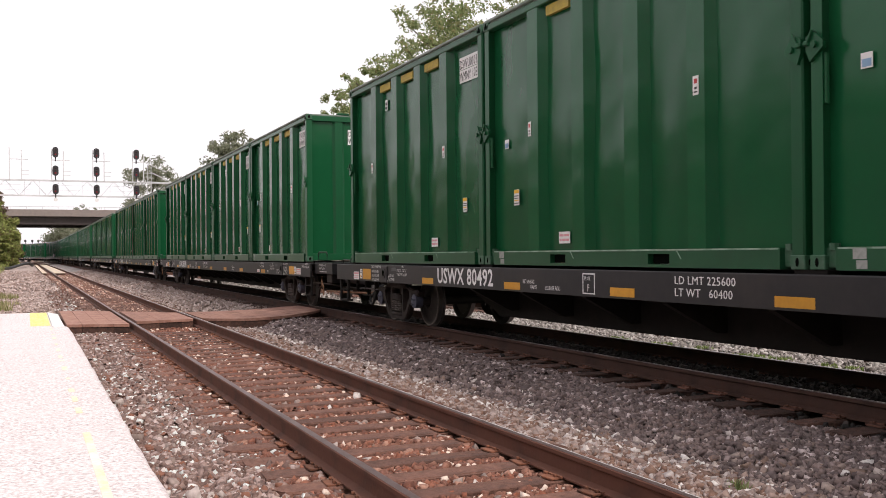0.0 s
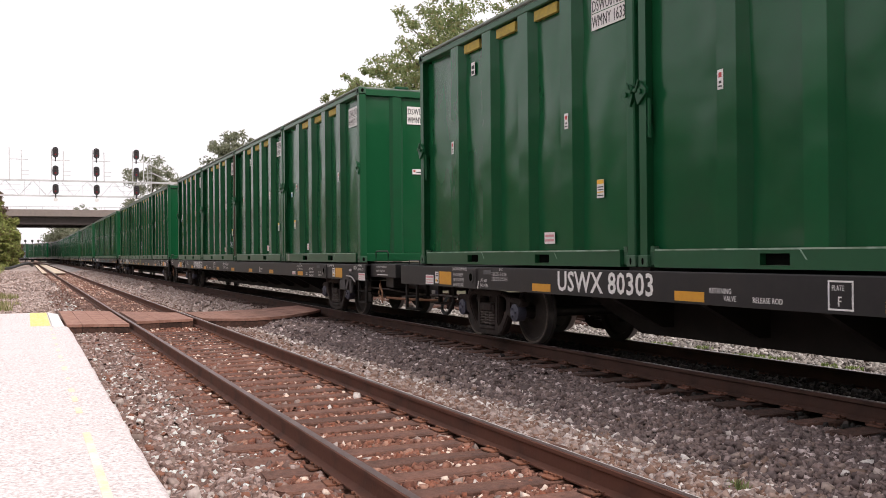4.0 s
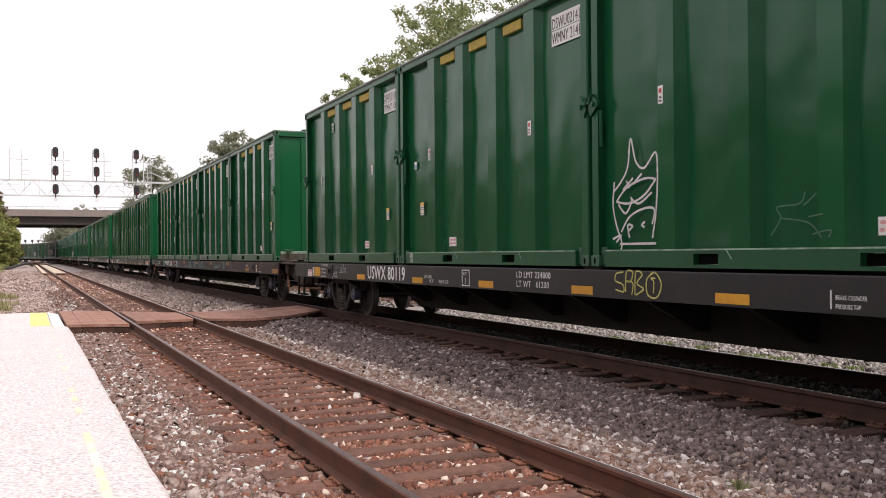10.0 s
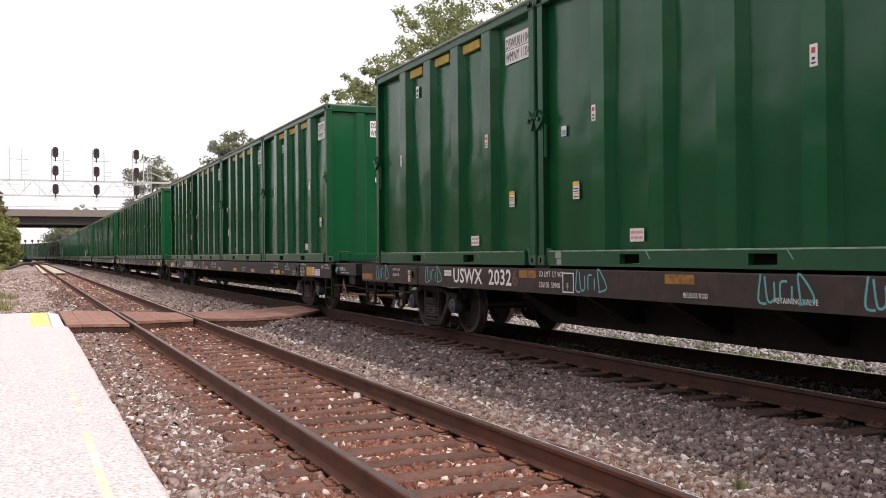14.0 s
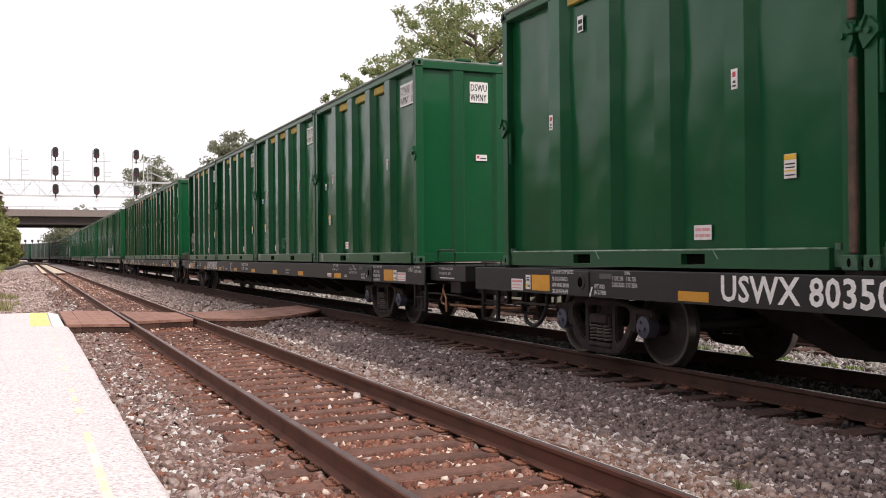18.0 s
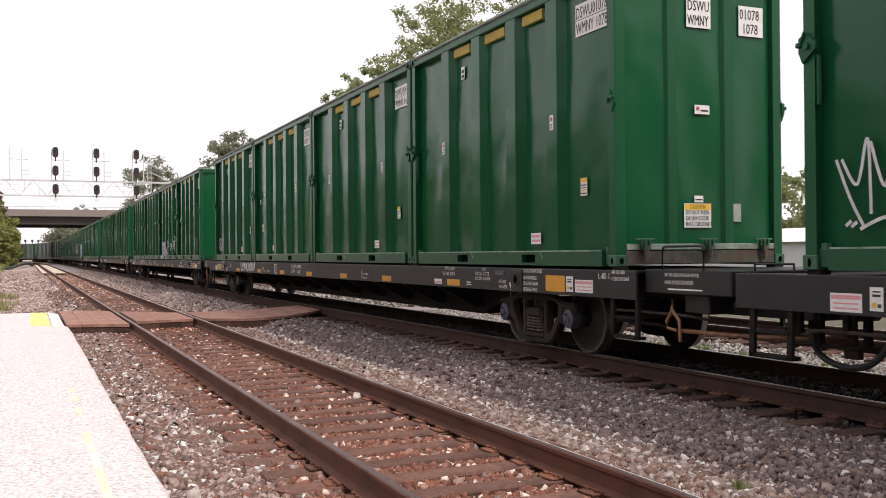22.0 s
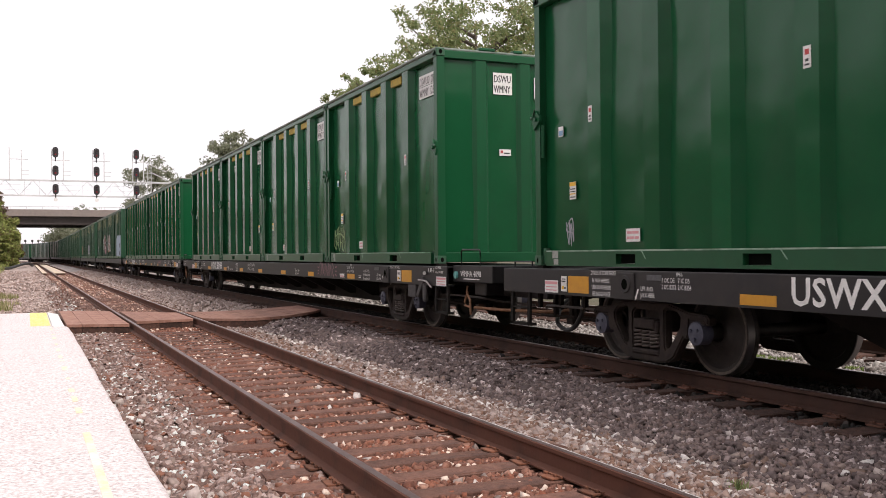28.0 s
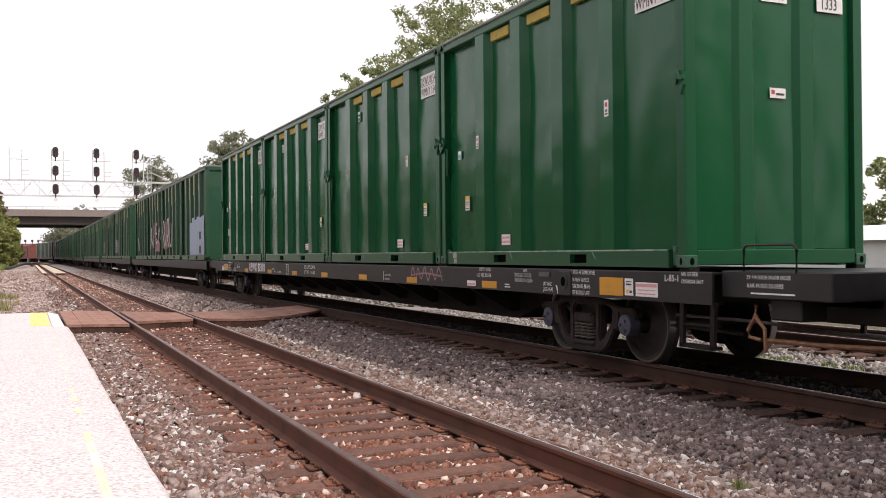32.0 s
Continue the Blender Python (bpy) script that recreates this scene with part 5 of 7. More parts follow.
def build_gantry():
    g = thing("signal_gantry", pose(0, GY, 0), "silver lattice signal gantry spanning the tracks", "signal gantry")
    z0, z1 = 8.25, 9.95
    for y in (-0.55, 0.55):
        for z, r in ((z0, 0.055), (z1, 0.055)):
            bm = bmesh.new()
            box(bm, -12.0, 16.2, y - r, y + r, z - r, z + r)
            part("chord", bm, M["steel"], g)
        bm = bmesh.new()
        x, k = -12.0, 0
        while x < 16.0:
            a, b = (z0, z1) if k % 2 == 0 else (z1, z0)
            tube(bm, [(x, y, a), (x + 1.41, y, b)], 0.016, 4)
            x += 1.41
            k += 1
        tagged(part("lattice", bm, M["steel"], g), kind="stuff")
    for i in range(20):
        bm = bmesh.new()
        tube(bm, [(-12 + 1.48 * i, -0.55, z0), (-12 + 1.48 * i, -0.55, z1 + 0.0)], 0.018, 4)
        part("strut", bm, M["steel"], g)
    for z in (z0 + 0.6, z0 + 1.15):
        bm = bmesh.new()
        tube(bm, [(-12, -0.6, z), (16, -0.6, z)], 0.012, 4)
        part("walkway_rail", bm, M["steel"], g)
    for x in (-11.5, 15.6):
        for y in (-0.55, 0.55):
            bm = bmesh.new()
            box(bm, x - 0.14, x + 0.14, y - 0.12, y + 0.12, -0.3, z1)
            part("leg", bm, M["steel"], g)
    bm = bmesh.new()
    for s in (-0.2, 0.2):
        tube(bm, [(13.0 + s, -0.8, z0 - 0.2), (13.0 + s, -0.8, z1 + 2.0)], 0.03, 4)
    for i in range(12):
        tube(bm, [(12.8, -0.8, z0 + 0.3 * i), (13.2, -0.8, z0 + 0.3 * i)], 0.02, 4)
    tube(bm, [(12.6, -0.8, z1 + 2.2), (14.9, -0.8, z1 + 1.2)], 0.05, 4)
    tube(bm, [(13.0, -0.8, z1 + 1.2), (15.6, -0.5, z1)], 0.05, 4)
    part("ladder", bm, M["steel"], g)
    for i, x in enumerate((-1.3, 2.98, 7.27, 11.56)):
        for dx, zt in ((-0.38, 13.45), (0.82, 13.2)):
            bm = bmesh.new()
            box(bm, x + dx - 0.05, x + dx + 0.05, -0.66, -0.56, z1, zt)
            part("mast", bm, M["steel"], g)
        for xa, xb, za, zb in ((x - 0.4, x + 1.5, 12.15, 12.23), (x + 0.75, x + 1.6, 10.95, 11.0), (x + 0.75, x + 1.6, 10.5, 10.55)):
            boxes("bracket", M["steel"], g, [(xa, xb, -0.65, -0.58, za, zb)])
        if i == 0:
            continue
        for z in (13.05, 11.0, 8.95):
            h = thing("railway_signal", pose(x, GY - 0.9, z), "black oval signal head with dark red lenses on the gantry", "railway signal", "signal heads on the gantry")
            bm = bmesh.new()
            out = []
            for k in range(24):
                a = 2 * math.pi * k / 24
                out.append((0.32 * math.cos(a), (0.32 * math.sin(a) + (0.26 if math.sin(a) > 0 else -0.26))))
            prism(bm, out, "y", -0.03, 0.05)
            part("backboard", bm, M["signal"], h)
            for dz in (0.25, -0.25, 0.0):
                bm = bmesh.new()
                cyl(bm, (0, -0.06, dz), (0, -0.03, dz), 0.10, 12)
                part("lens", bm, M["glass_red" if dz < 0 else "signal_glass"], h, "dark red lens" if dz < 0 else "unlit dark lens")
                bm = bmesh.new()
                cyl(bm, (0, -0.30, dz + 0.11), (0, -0.03, dz + 0.11), 0.04, 8)
                part("hood", bm, M["signal"], h)
            boxes("bracket_arm", M["signal"], h, [(-0.06, 0.06, 0.05, 0.35, -1.0, -0.4)])
            if z < 9:
                bm = bmesh.new()
                cyl(bm, (0, -0.05, -1.15), (0, 0.02, -1.15), 0.22, 14)
                part("number_disc", bm, M["label"], h)


build_gantry()


def build_bridge():
    b = thing("road_bridge", pose(0, 212, 0), "concrete and steel road bridge over the tracks", "bridge")
    W = 26.0
    boxes("deck_edge", M["deck_concrete"], b, [(-90, 90, -0.4, 0.6, 9.75, 11.15)])
    boxes("deck", M["deck_concrete"], b, [(-90, 90, 0.6, W - 0.6, 9.75, 10.3)])
    boxes("deck_edge", M["deck_concrete"], b, [(-90, 90, W - 0.6, W + 0.4, 9.75, 11.15)])
    for k in range(8):
        y = 0.9 + (W - 1.8) * k / 7
        bm = bmesh.new()
        box(bm, -90, 90, y - 0.05, y + 0.05, 8.2, 9.75)
        box(bm, -90, 90, y - 0.3, y + 0.3, 8.12, 8.2)
        part("girder", bm, M["girder"], b)
    bm = bmesh.new()
    tube(bm, [(-90, 0, 11.75), (90, 0, 11.75)], 0.05, 4)
    part("handrail", bm, M["steel"], b)
    for i in range(40):
        boxes("rail_post", M["steel"], b, [(-60 + 3 * i - 0.05, -60 + 3 * i + 0.05, -0.05, 0.05, 11.15, 11.75)])
    # Unseen long walls, added to keep light off the train beneath the deck.
    for x in (-8.0, 17.0):
        boxes("abutment_wall", M["deck_concrete"], b, [(x - 0.8, x + 0.8, -14.0, W + 10.0, -0.3, 8.12)], 0.05)


build_bridge()


def build_road_bank(x0, x1):
    """The bank that carries the road on from the bridge."""
    bm = bmesh.new()
    prism(bm, [(208.0, -0.35), (242.0, -0.35), (238.4, 10.3), (211.6, 10.3)], "x", x0, x1)
    b = new("road_bank", mesh_of("road_bank", bm, M["verge"]))
    tagged(b, "grassy bank carrying the road to the bridge", "embankment", kind="structure")


build_road_bank(-720.0, -90.0)
build_road_bank(90.0, 1080.0)
M["car_white"] = mat("white_car_paint", (0.62, 0.62, 0.62), 0.25, coat=0.5, grain=(3, (0.55, 0.55, 0.55), 0.5))
M["car_silver"] = mat("silver_car_paint", (0.30, 0.31, 0.33), 0.3, metal=0.3, coat=0.5, grain=(3, (0.26, 0.27, 0.29), 0.5))
M["car_dark"] = mat("dark_blue_car_paint", (0.030, 0.036, 0.055), 0.25, coat=0.5, grain=(3, (0.04, 0.045, 0.06), 0.5))
M["car_glass"] = mat("dark_car_glass", (0.03, 0.035, 0.04), 0.1)
ROAD_CARS = []


def road_car(paint, label, length, height, high, x_at, t_at, speed):
    """A car heading along +x on the bridge; it is at x_at when t_at seconds have gone."""
    c = thing("car", Matrix(), label, "car", "cars on the bridge")
    h, w = height, 0.9
    waist = 0.55 * h
    bm = bmesh.new()
    prism(bm, [(-length / 2, 0.35), (length / 2, 0.35), (length / 2, waist * 0.8), (length * 0.30, waist), (-length / 2, waist)], "y", -w, w)
    part("body", bm, paint, c)
    a, b = (-length * 0.48, -length * 0.44) if high else (-length * 0.40, -length * 0.24)
    bm = bmesh.new()
    prism(bm, [(a, waist), (length * 0.28, waist), (length * 0.13, h - 0.07), (b, h - 0.07)], "y", -w + 0.06, w - 0.06)
    part("windows", bm, M["car_glass"], c, "dark glass")
    bm = bmesh.new()
    box(bm, b - 0.02, length * 0.13 + 0.02, -w + 0.05, w - 0.05, h - 0.07, h, 0.03)
    part("roof", bm, paint, c)
    for x in (-length * 0.14, length * 0.02):
        for y in (-w + 0.055, w - 0.055):
            boxes("pillar", paint, c, [(x - 0.05, x + 0.05, y - 0.01, y + 0.01, waist, h - 0.06)])
    for x in (-length * 0.31, length * 0.31):
        for y in (-w + 0.1, w - 0.1):
            bm = bmesh.new()
            cyl(bm, (x, y - 0.11, 0.33), (x, y + 0.11, 0.33), 0.33, 16)
            part("wheel", bm, M["rubber"], c, smooth=True)
    ROAD_CARS.append((c, x_at, t_at, speed))


road_car(M["car_white"], "white van driving over the bridge", 5.0, 1.95, True, -1.3, 0.2, 32.0)
road_car(M["car_silver"], "silver-grey car driving over the bridge", 4.6, 1.72, False, -2.8, 1.0, 32.0)
road_car(M["car_dark"], "dark blue estate car driving over the bridge", 4.7, 1.85, True, -1.4, 11.5, 23.6)
road_car(M["car_silver"], "light grey car driving over the bridge", 4.6, 1.72, False, -0.8, 23.7, 26.8)


# ---- trees and plants ----
def leaf_mesh(name, centres, radii, per, size, material, rng, squash=0.8):
    """Leaf clumps: small folded leaves strewn in clumps round the centres."""
    vs, fs = [], []
    for c, r in zip(centres, radii):
        n = per
        d = rng.normal(size=(n, 3))
        d /= np.linalg.norm(d, axis=1, keepdims=True)
        p = c + d * (r * rng.random((n, 1)) ** 0.45) * np.array([1, 1, squash])
        a = rng.normal(size=(n, 3))
        a /= np.linalg.norm(a, axis=1, keepdims=True)
        b = np.cross(a, rng.normal(size=(n, 3)))
        b /= np.linalg.norm(b, axis=1, keepdims=True)
        s = size * rng.uniform(0.6, 1.3, (n, 1))
        q = np.stack([p - a * s, p + b * s * 0.45, p + a * s, p - b * s * 0.45], 1)
        vs.append(q.reshape(-1, 3))
    v = np.concatenate(vs)
    f = np.arange(len(v)).reshape(-1, 4)
    return arrays(name, v.tolist(), f.tolist(), material)


def tree(x, y, h, r, seed, material="leaf", clumps=46, per=46, leaf=0.16, label="leafy green tree behind the railway", low=0.3, open_=0.55, fine=1.0):
    rng = np.random.default_rng(seed)
    rnd = random.Random(seed)
    t = thing("tree", pose(x, y, -0.35), label, "tree", "trees beside the line")
    bm = bmesh.new()
    tr = 0.018 * h + 0.05
    lean = Vector((rnd.uniform(-0.05, 0.05), rnd.uniform(-0.05, 0.05), 1))
    prev, top = Vector((0, 0, 0)), 0.72 * h
    for k in range(4):
        nxt = lean * (top * (k + 1) / 4) + Vector((rnd.uniform(-0.2, 0.2), rnd.uniform(-0.2, 0.2), 0))
        cyl(bm, prev, nxt, tr * (1 - 0.22 * k), 7, tr * (1 - 0.22 * (k + 1)))
        prev = nxt
    tips = []
    for k in range(11):
        z = h * rnd.uniform(low, 0.72)
        a = 2.4 * k + rnd.uniform(-0.4, 0.4)
        ln = r * rnd.uniform(0.55, 1.0) * (1.1 - 0.5 * abs(z / h - 0.5))
        s = lean * z
        m = s + Vector((math.cos(a) * ln * 0.5, math.sin(a) * ln * 0.5, ln * 0.30))
        e = s + Vector((math.cos(a) * ln, math.sin(a) * ln, ln * rnd.uniform(0.35, 0.8)))
        cyl(bm, s, m, tr * 0.32, 5, tr * 0.2, False)
        cyl(bm, m, e, tr * 0.2, 5, tr * 0.05, False)
        tips += [m, e, (m + e) / 2, e + Vector((rnd.uniform(-1, 1), rnd.uniform(-1, 1), rnd.uniform(0, 1))) * r * 0.2]
    part("trunk", bm, M["bark"], t)
    cs, rs = [], []
    for k in range(clumps):
        if k < len(tips):
            p = np.array(tips[k])
        else:
            d = rng.normal(size=3)
            d /= np.linalg.norm(d)
            p = np.array([0, 0, h * (0.5 + low) / 1.35]) + d * np.array([r, r, h * (1 - low) * 0.5]) * rng.uniform(open_, 1.0)
            if p[2] > h * 0.99:
                p[2] = h * 0.97
        cs.append(p)
        rs.append(r * fine * rng.uniform(0.13, 0.26))
    part("crown", leaf_mesh("crown", cs, rs, per, leaf, M[material], rng), None, t)
    return t


TREES = [(20.6, 41.5, 17.6, 3.4, 1, "leaf"), (20.3, 47.0, 16.9, 3.1, 2, "leaf"), (20.2, 53.0, 15.9, 2.7, 3, "leaf"), (23.5, 38.0, 18.0, 4.2, 4, "leaf"), (24.5, 50.0, 16.4, 3.2, 5, "leaf"), (20.3, 58.5, 15.2, 2.4, 14, "leaf"), (20.4, 64.5, 14.6, 2.3, 15, "leaf"), (21.0, 71.0, 13.6, 2.3, 16, "leaf"),
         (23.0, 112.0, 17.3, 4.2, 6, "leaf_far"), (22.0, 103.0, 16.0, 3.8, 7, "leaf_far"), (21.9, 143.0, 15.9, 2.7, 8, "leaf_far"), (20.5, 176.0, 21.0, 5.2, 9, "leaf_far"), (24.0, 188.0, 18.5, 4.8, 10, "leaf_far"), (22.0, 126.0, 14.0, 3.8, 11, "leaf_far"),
         (15.5, 300.0, 18.2, 3.6, 17, "leaf_far"), (27.0, 80.0, 12.0, 3.8, 12, "leaf_far"), (30.0, 68.0, 12.0, 3.8, 13, "leaf_far")]
for x, y, h, r, seed, key in TREES:
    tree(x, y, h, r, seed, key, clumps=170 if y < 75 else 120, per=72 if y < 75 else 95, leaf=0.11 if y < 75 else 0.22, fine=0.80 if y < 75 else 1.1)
for k, (x, y, h, r) in enumerate([(-3.0, 198, 9.0, 2.3), (-4.4, 190, 11.5, 2.7), (-2.7, 184, 7.6, 2.1), (-5.2, 179, 15.0, 3.0), (-3.4, 171, 9.6, 2.4), (-5.8, 163, 13.5, 3.2), (-4.0, 156, 8.5, 2.4), (-8.0, 170, 16.5, 4.5)]):
    tree(x, y, h, r, 40 + k, "leaf_purple" if k in (0, 3) else "leaf_bright", clumps=150, per=80, leaf=0.26, low=0.03, label="bushy tree with yellow-green and purplish leaves beside the line")
for k, (x, y, h, r) in enumerate([(34, 46, 6.6, 2.6), (36, 41, 4.4, 2.2), (37.5, 36.6, 6.1, 1.7), (35, 29, 6.6, 2.2), (40, 44, 7.5, 3.0), (39, 25, 6.0, 2.6), (33, 52, 6.0, 2.6)]):
    tree(x, y, h, r, 60 + k, "leaf", clumps=110, per=95, leaf=0.13, low=0.12, label="grey-green tree behind the white shed")
def build_far_wood(x0, x1, y0, y1, n, top, per, leaf, seed, key, label, curved=False):
    """A long strip of trees, joined."""
    rng = np.random.default_rng(seed)
    c = np.stack([rng.uniform(x0, x1, n), rng.uniform(y0, y1, n), rng.random(n) ** 0.7 * top * (0.6 + 0.4 * rng.random(n))], 1)
    if curved:
        for p in c:
            p[0], p[1], _ = bend(p[0], p[1])
    me = leaf_mesh("tree_belt", c, rng.uniform(1.5, 3.2, n), per, leaf, M[key], rng)
    tagged(new("tree_belt", me), label, "trees", kind="stuff")


build_far_wood(-36, -27, -50, 140, 420, 12.5, 110, 0.6, 5, "leaf", "belt of leafy trees on the platform side")
# Unseen trees behind the camera, added so the containers reflect something dark.
build_far_wood(-42, 40, -34, -25, 260, 15.0, 110, 0.6, 9, "leaf", "unseen belt of trees added behind the camera to darken reflections")
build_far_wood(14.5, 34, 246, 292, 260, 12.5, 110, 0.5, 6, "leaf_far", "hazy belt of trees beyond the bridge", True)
# Hidden trees, added to block side light from the train under the bridge.
build_far_wood(-22, -5.5, 205, 262, 120, 12.0, 120, 0.5, 7, "leaf", "unseen trees added behind the bridge to shade the train", True)


def build_shed():
    s = thing("white_shed", pose(31.0, 30.0, -0.3), "low white metal shed with a shallow white roof", "building")
    bm = bmesh.new()
    box(bm, -4, 4, -12, 14, 0, 2.1)
    part("wall", bm, M["wallwhite"], s)
    bm = bmesh.new()
    prism(bm, [(-4.3, 2.1), (4.3, 2.1), (0, 2.75)], "y", -12.3, 14.3)
    part("roof", bm, M["roof_pale"], s, "white shallow roof")
    for y in range(-11, 14, 2):
        boxes("wall_seam", M["wallwhite"], s, [(-4.03, -3.995, y - 0.04, y + 0.04, 0.05, 2.05)])
    f = thing("small_flag", pose(19.6, 22.4, -0.25), "small red and white striped flag on a thin pole", "flag")
    bm = bmesh.new()
    tube(bm, [(0, 0, 0), (0, 0, 2.1)], 0.012, 5)
    part("pole", bm, M["steel"], f)
    for i in range(6):
        boxes("stripe", M["red"] if i % 2 == 0 else M["label"], f, [(0.02, 0.40, -0.006 - 0.01 * (i % 2), 0.006, 1.70 + 0.05 * i, 1.75 + 0.05 * i)])
    boxes("canton", M["flagblue"], f, [(0.02, 0.18, -0.02, -0.008, 1.86, 2.0)])


M["roof_pale"] = mat("white_metal_roof", (0.74, 0.74, 0.75), 0.6, grain=(2, (0.62, 0.62, 0.63), 0.8))
M["flagblue"] = mat("flag_blue", (0.03, 0.05, 0.18), 0.7)
build_shed()


def build_house():
    h = thing("low_house", pose(45.0, 42.0, -0.35), "low house with a brown roof behind the shed", "building")
    boxes("wall", M["wallwhite"], h, [(-4, 4, -6, 6, 0, 2.3)])
    bm = bmesh.new()
    prism(bm, [(-4.6, 2.2), (4.6, 2.2), (0, 3.3)], "y", -6.5, 6.5)
    part("roof", bm, M["roofbrown"], h, "brown shingled roof")
    for y in (-3.5, 0, 3.5):
        boxes("window", M["car_glass"], h, [(-4.04, -3.99, y - 0.5, y + 0.5, 1.0, 1.9)])


build_house()


def grass(name, spots, label, blades, height, material, seed):
    """Tufts of thin blades round the spots of (x, y, radius)."""
    rng = np.random.default_rng(seed)
    vs = []
    for x, y, r in spots:
        n = blades
        a, q = rng.uniform(0, 2 * math.pi, n), r * np.sqrt(rng.random(n))
        px, py = x + q * np.cos(a), y + q * np.sin(a)
        pz = np.array([ground_z(v) for v in px]) - 0.01
        h = height * rng.uniform(0.35, 1.15, n)
        b = rng.uniform(0, 2 * math.pi, n)
        w = 0.012 + 0.02 * h
        ln = h * rng.uniform(0.1, 0.6, n)
        dx, dy = np.cos(b), np.sin(b)
        base = np.stack([px, py, pz], 1)
        side = np.stack([-dy * w, dx * w, 0 * w], 1)
        mid = base + np.stack([dx * ln * 0.4, dy * ln * 0.4, h * 0.6], 1)
        tip = base + np.stack([dx * ln, dy * ln, h], 1)
        vs.append(np.stack([base - side, base + side, mid + side * 0.8, tip], 1).reshape(-1, 3))
    v = np.concatenate(vs)
    tagged(new(name, arrays(name, v.tolist(), np.arange(len(v)).reshape(-1, 4).tolist(), M[material])), label, "grass", kind="stuff")


M["weed_green"] = island_mat("bright_green_weed_leaves", [(0.20, 0.28, 0.07), (0.27, 0.34, 0.11), (0.15, 0.20, 0.06)], 0.6, thin=0.4)
grng = random.Random(3)
grass("grass_patch", [(grng.uniform(-3.4, -0.6), grng.uniform(28.5, 44), grng.uniform(0.12, 0.55)) for _ in range(60)], "dry yellow-green grass and weeds beyond the platform", 90, 0.24, "grass_dry", 7)
grass("weeds", [(9.35 + 0.5 * grng.random(), y0 + grng.uniform(-0.25, 0.25), 0.12) for y0 in (9.4, 10.6, 11.2, 12.1, 13.0, 14.2) for _ in range(4)], "bright green weeds in the stone beyond the train", 100, 0.075, "weed_green", 8)
grass("weeds", [(4.58, 5.35, 0.07), (4.62, 5.42, 0.05)], "small weed growing in the stone between the tracks", 60, 0.09, "leaf", 9)
grass("brush", [(grng.uniform(-9, -3.6), grng.uniform(74, 150), 1.6) for _ in range(60)], "low scrub along the line", 120, 0.9, "leaf_bright", 10)


# A dark tube stands in for the bridge's shadow on the ground.
def build_shadow_tube():
    b = thing("black_pipe", pose(0, 0, 0), "dark curved tube standing for the shadow of the bridge on the ground", "pipe")
    bm = bmesh.new()
    tube(bm, [(-9, 112, 0.3), (-6.4, 118, 0.35), (-5.4, 122, -0.05), (-3.6, 130, -0.02), (-2.0, 142, 0.0), (-0.6, 158, 0.35), (0.3, 172, 0.45), (0.9, 182, -0.1)], 0.2, 8)
    part("run", bm, M["rubber"], b, smooth=True)


build_shadow_tube()


def build_far_gantry():
    """A small signal gantry far down the line."""
    g = thing("far_signal_gantry", pose(0, 520, 0), "thin signal gantry far down the line", "signal gantry")
    boxes("beam", M["signal"], g, [(-3.6, 6.4, -0.2, 0.2, 7.6, 8.1)])
    for x in (-3.4, 6.2):
        boxes("post", M["signal"], g, [(x - 0.2, x + 0.2, -0.2, 0.2, -0.3, 7.6)])
    for x in (-0.6, 2.6, 5.4):
        boxes("signal_mast", M["signal"], g, [(x - 0.12, x + 0.12, -0.12, 0.12, 8.1, 8.8)])
        boxes("signal_lamp_board", M["signal"], g, [(x - 0.5, x + 0.5, -0.15, 0.15, 8.8, 10.0)])


build_far_gantry()
# ---- the train ----
def way(t):
    """How far the train has come after t seconds."""
    u = min(max((t - 9.5) / 3.0, 0.0), 1.0)
    return 8.21 * t + 0.0100 * t * t + 0.034 * max(3.0 - t, 0.0) ** 2 - 0.15 * u * u * (3 - 2 * u)


TRAIN = []
cars = {}


def place(ob, y):
    TRAIN.append((ob, y))


def far_container():
    """A container of the far end of the train: walls with ribs, and a lid."""
    c = thing("waste_container", Matrix(), "green ribbed waste container on a distant wagon", "container", "containers on the train")
    bm = bmesh.new()
    box(bm, -1.19, 1.19, 0.06, BOX_L - 0.06, 0.0, BOX_H - 0.05)
    part("body", bm, M["green_old_hazed"], c)
    for y in RIBS:
        boxes("rib", M["green_old_hazed"], c, [(-1.26, -1.18, y - 0.14, y + 0.14, 0.02, BOX_H - 0.08)])
    boxes("lid", M["lid"], c, [(-1.25, 1.25, 0.03, BOX_L - 0.03, BOX_H - 0.05, BOX_H)])
    return c


def far_car():
    car = thing("flat_wagon", Matrix(), "dark flat wagon far down the train", "rail wagon", "wagons of the train")
    boxes("deck", M["sill"], car, [(-1.30, 1.30, -0.62, 26.1, 0.79, 1.14)])
    boxes("centre_sill", M["under"], car, [(-0.4, 0.4, -2.4, 26.2, 0.5, 0.79)])
    for yc in (2.09, 23.07):
        boxes("bogie", M["truck"], car, [(-1.05, 1.05, yc - 0.75, yc + 0.75, 0.25, 0.70)], 0.08)
    for y in AXLES:
        bm = bmesh.new()
        cyl(bm, (-0.8, y, WHEEL_R), (0.8, y, WHEEL_R), WHEEL_R, 16)
        part("wheelset", bm, M["wheel"], car)
    return car


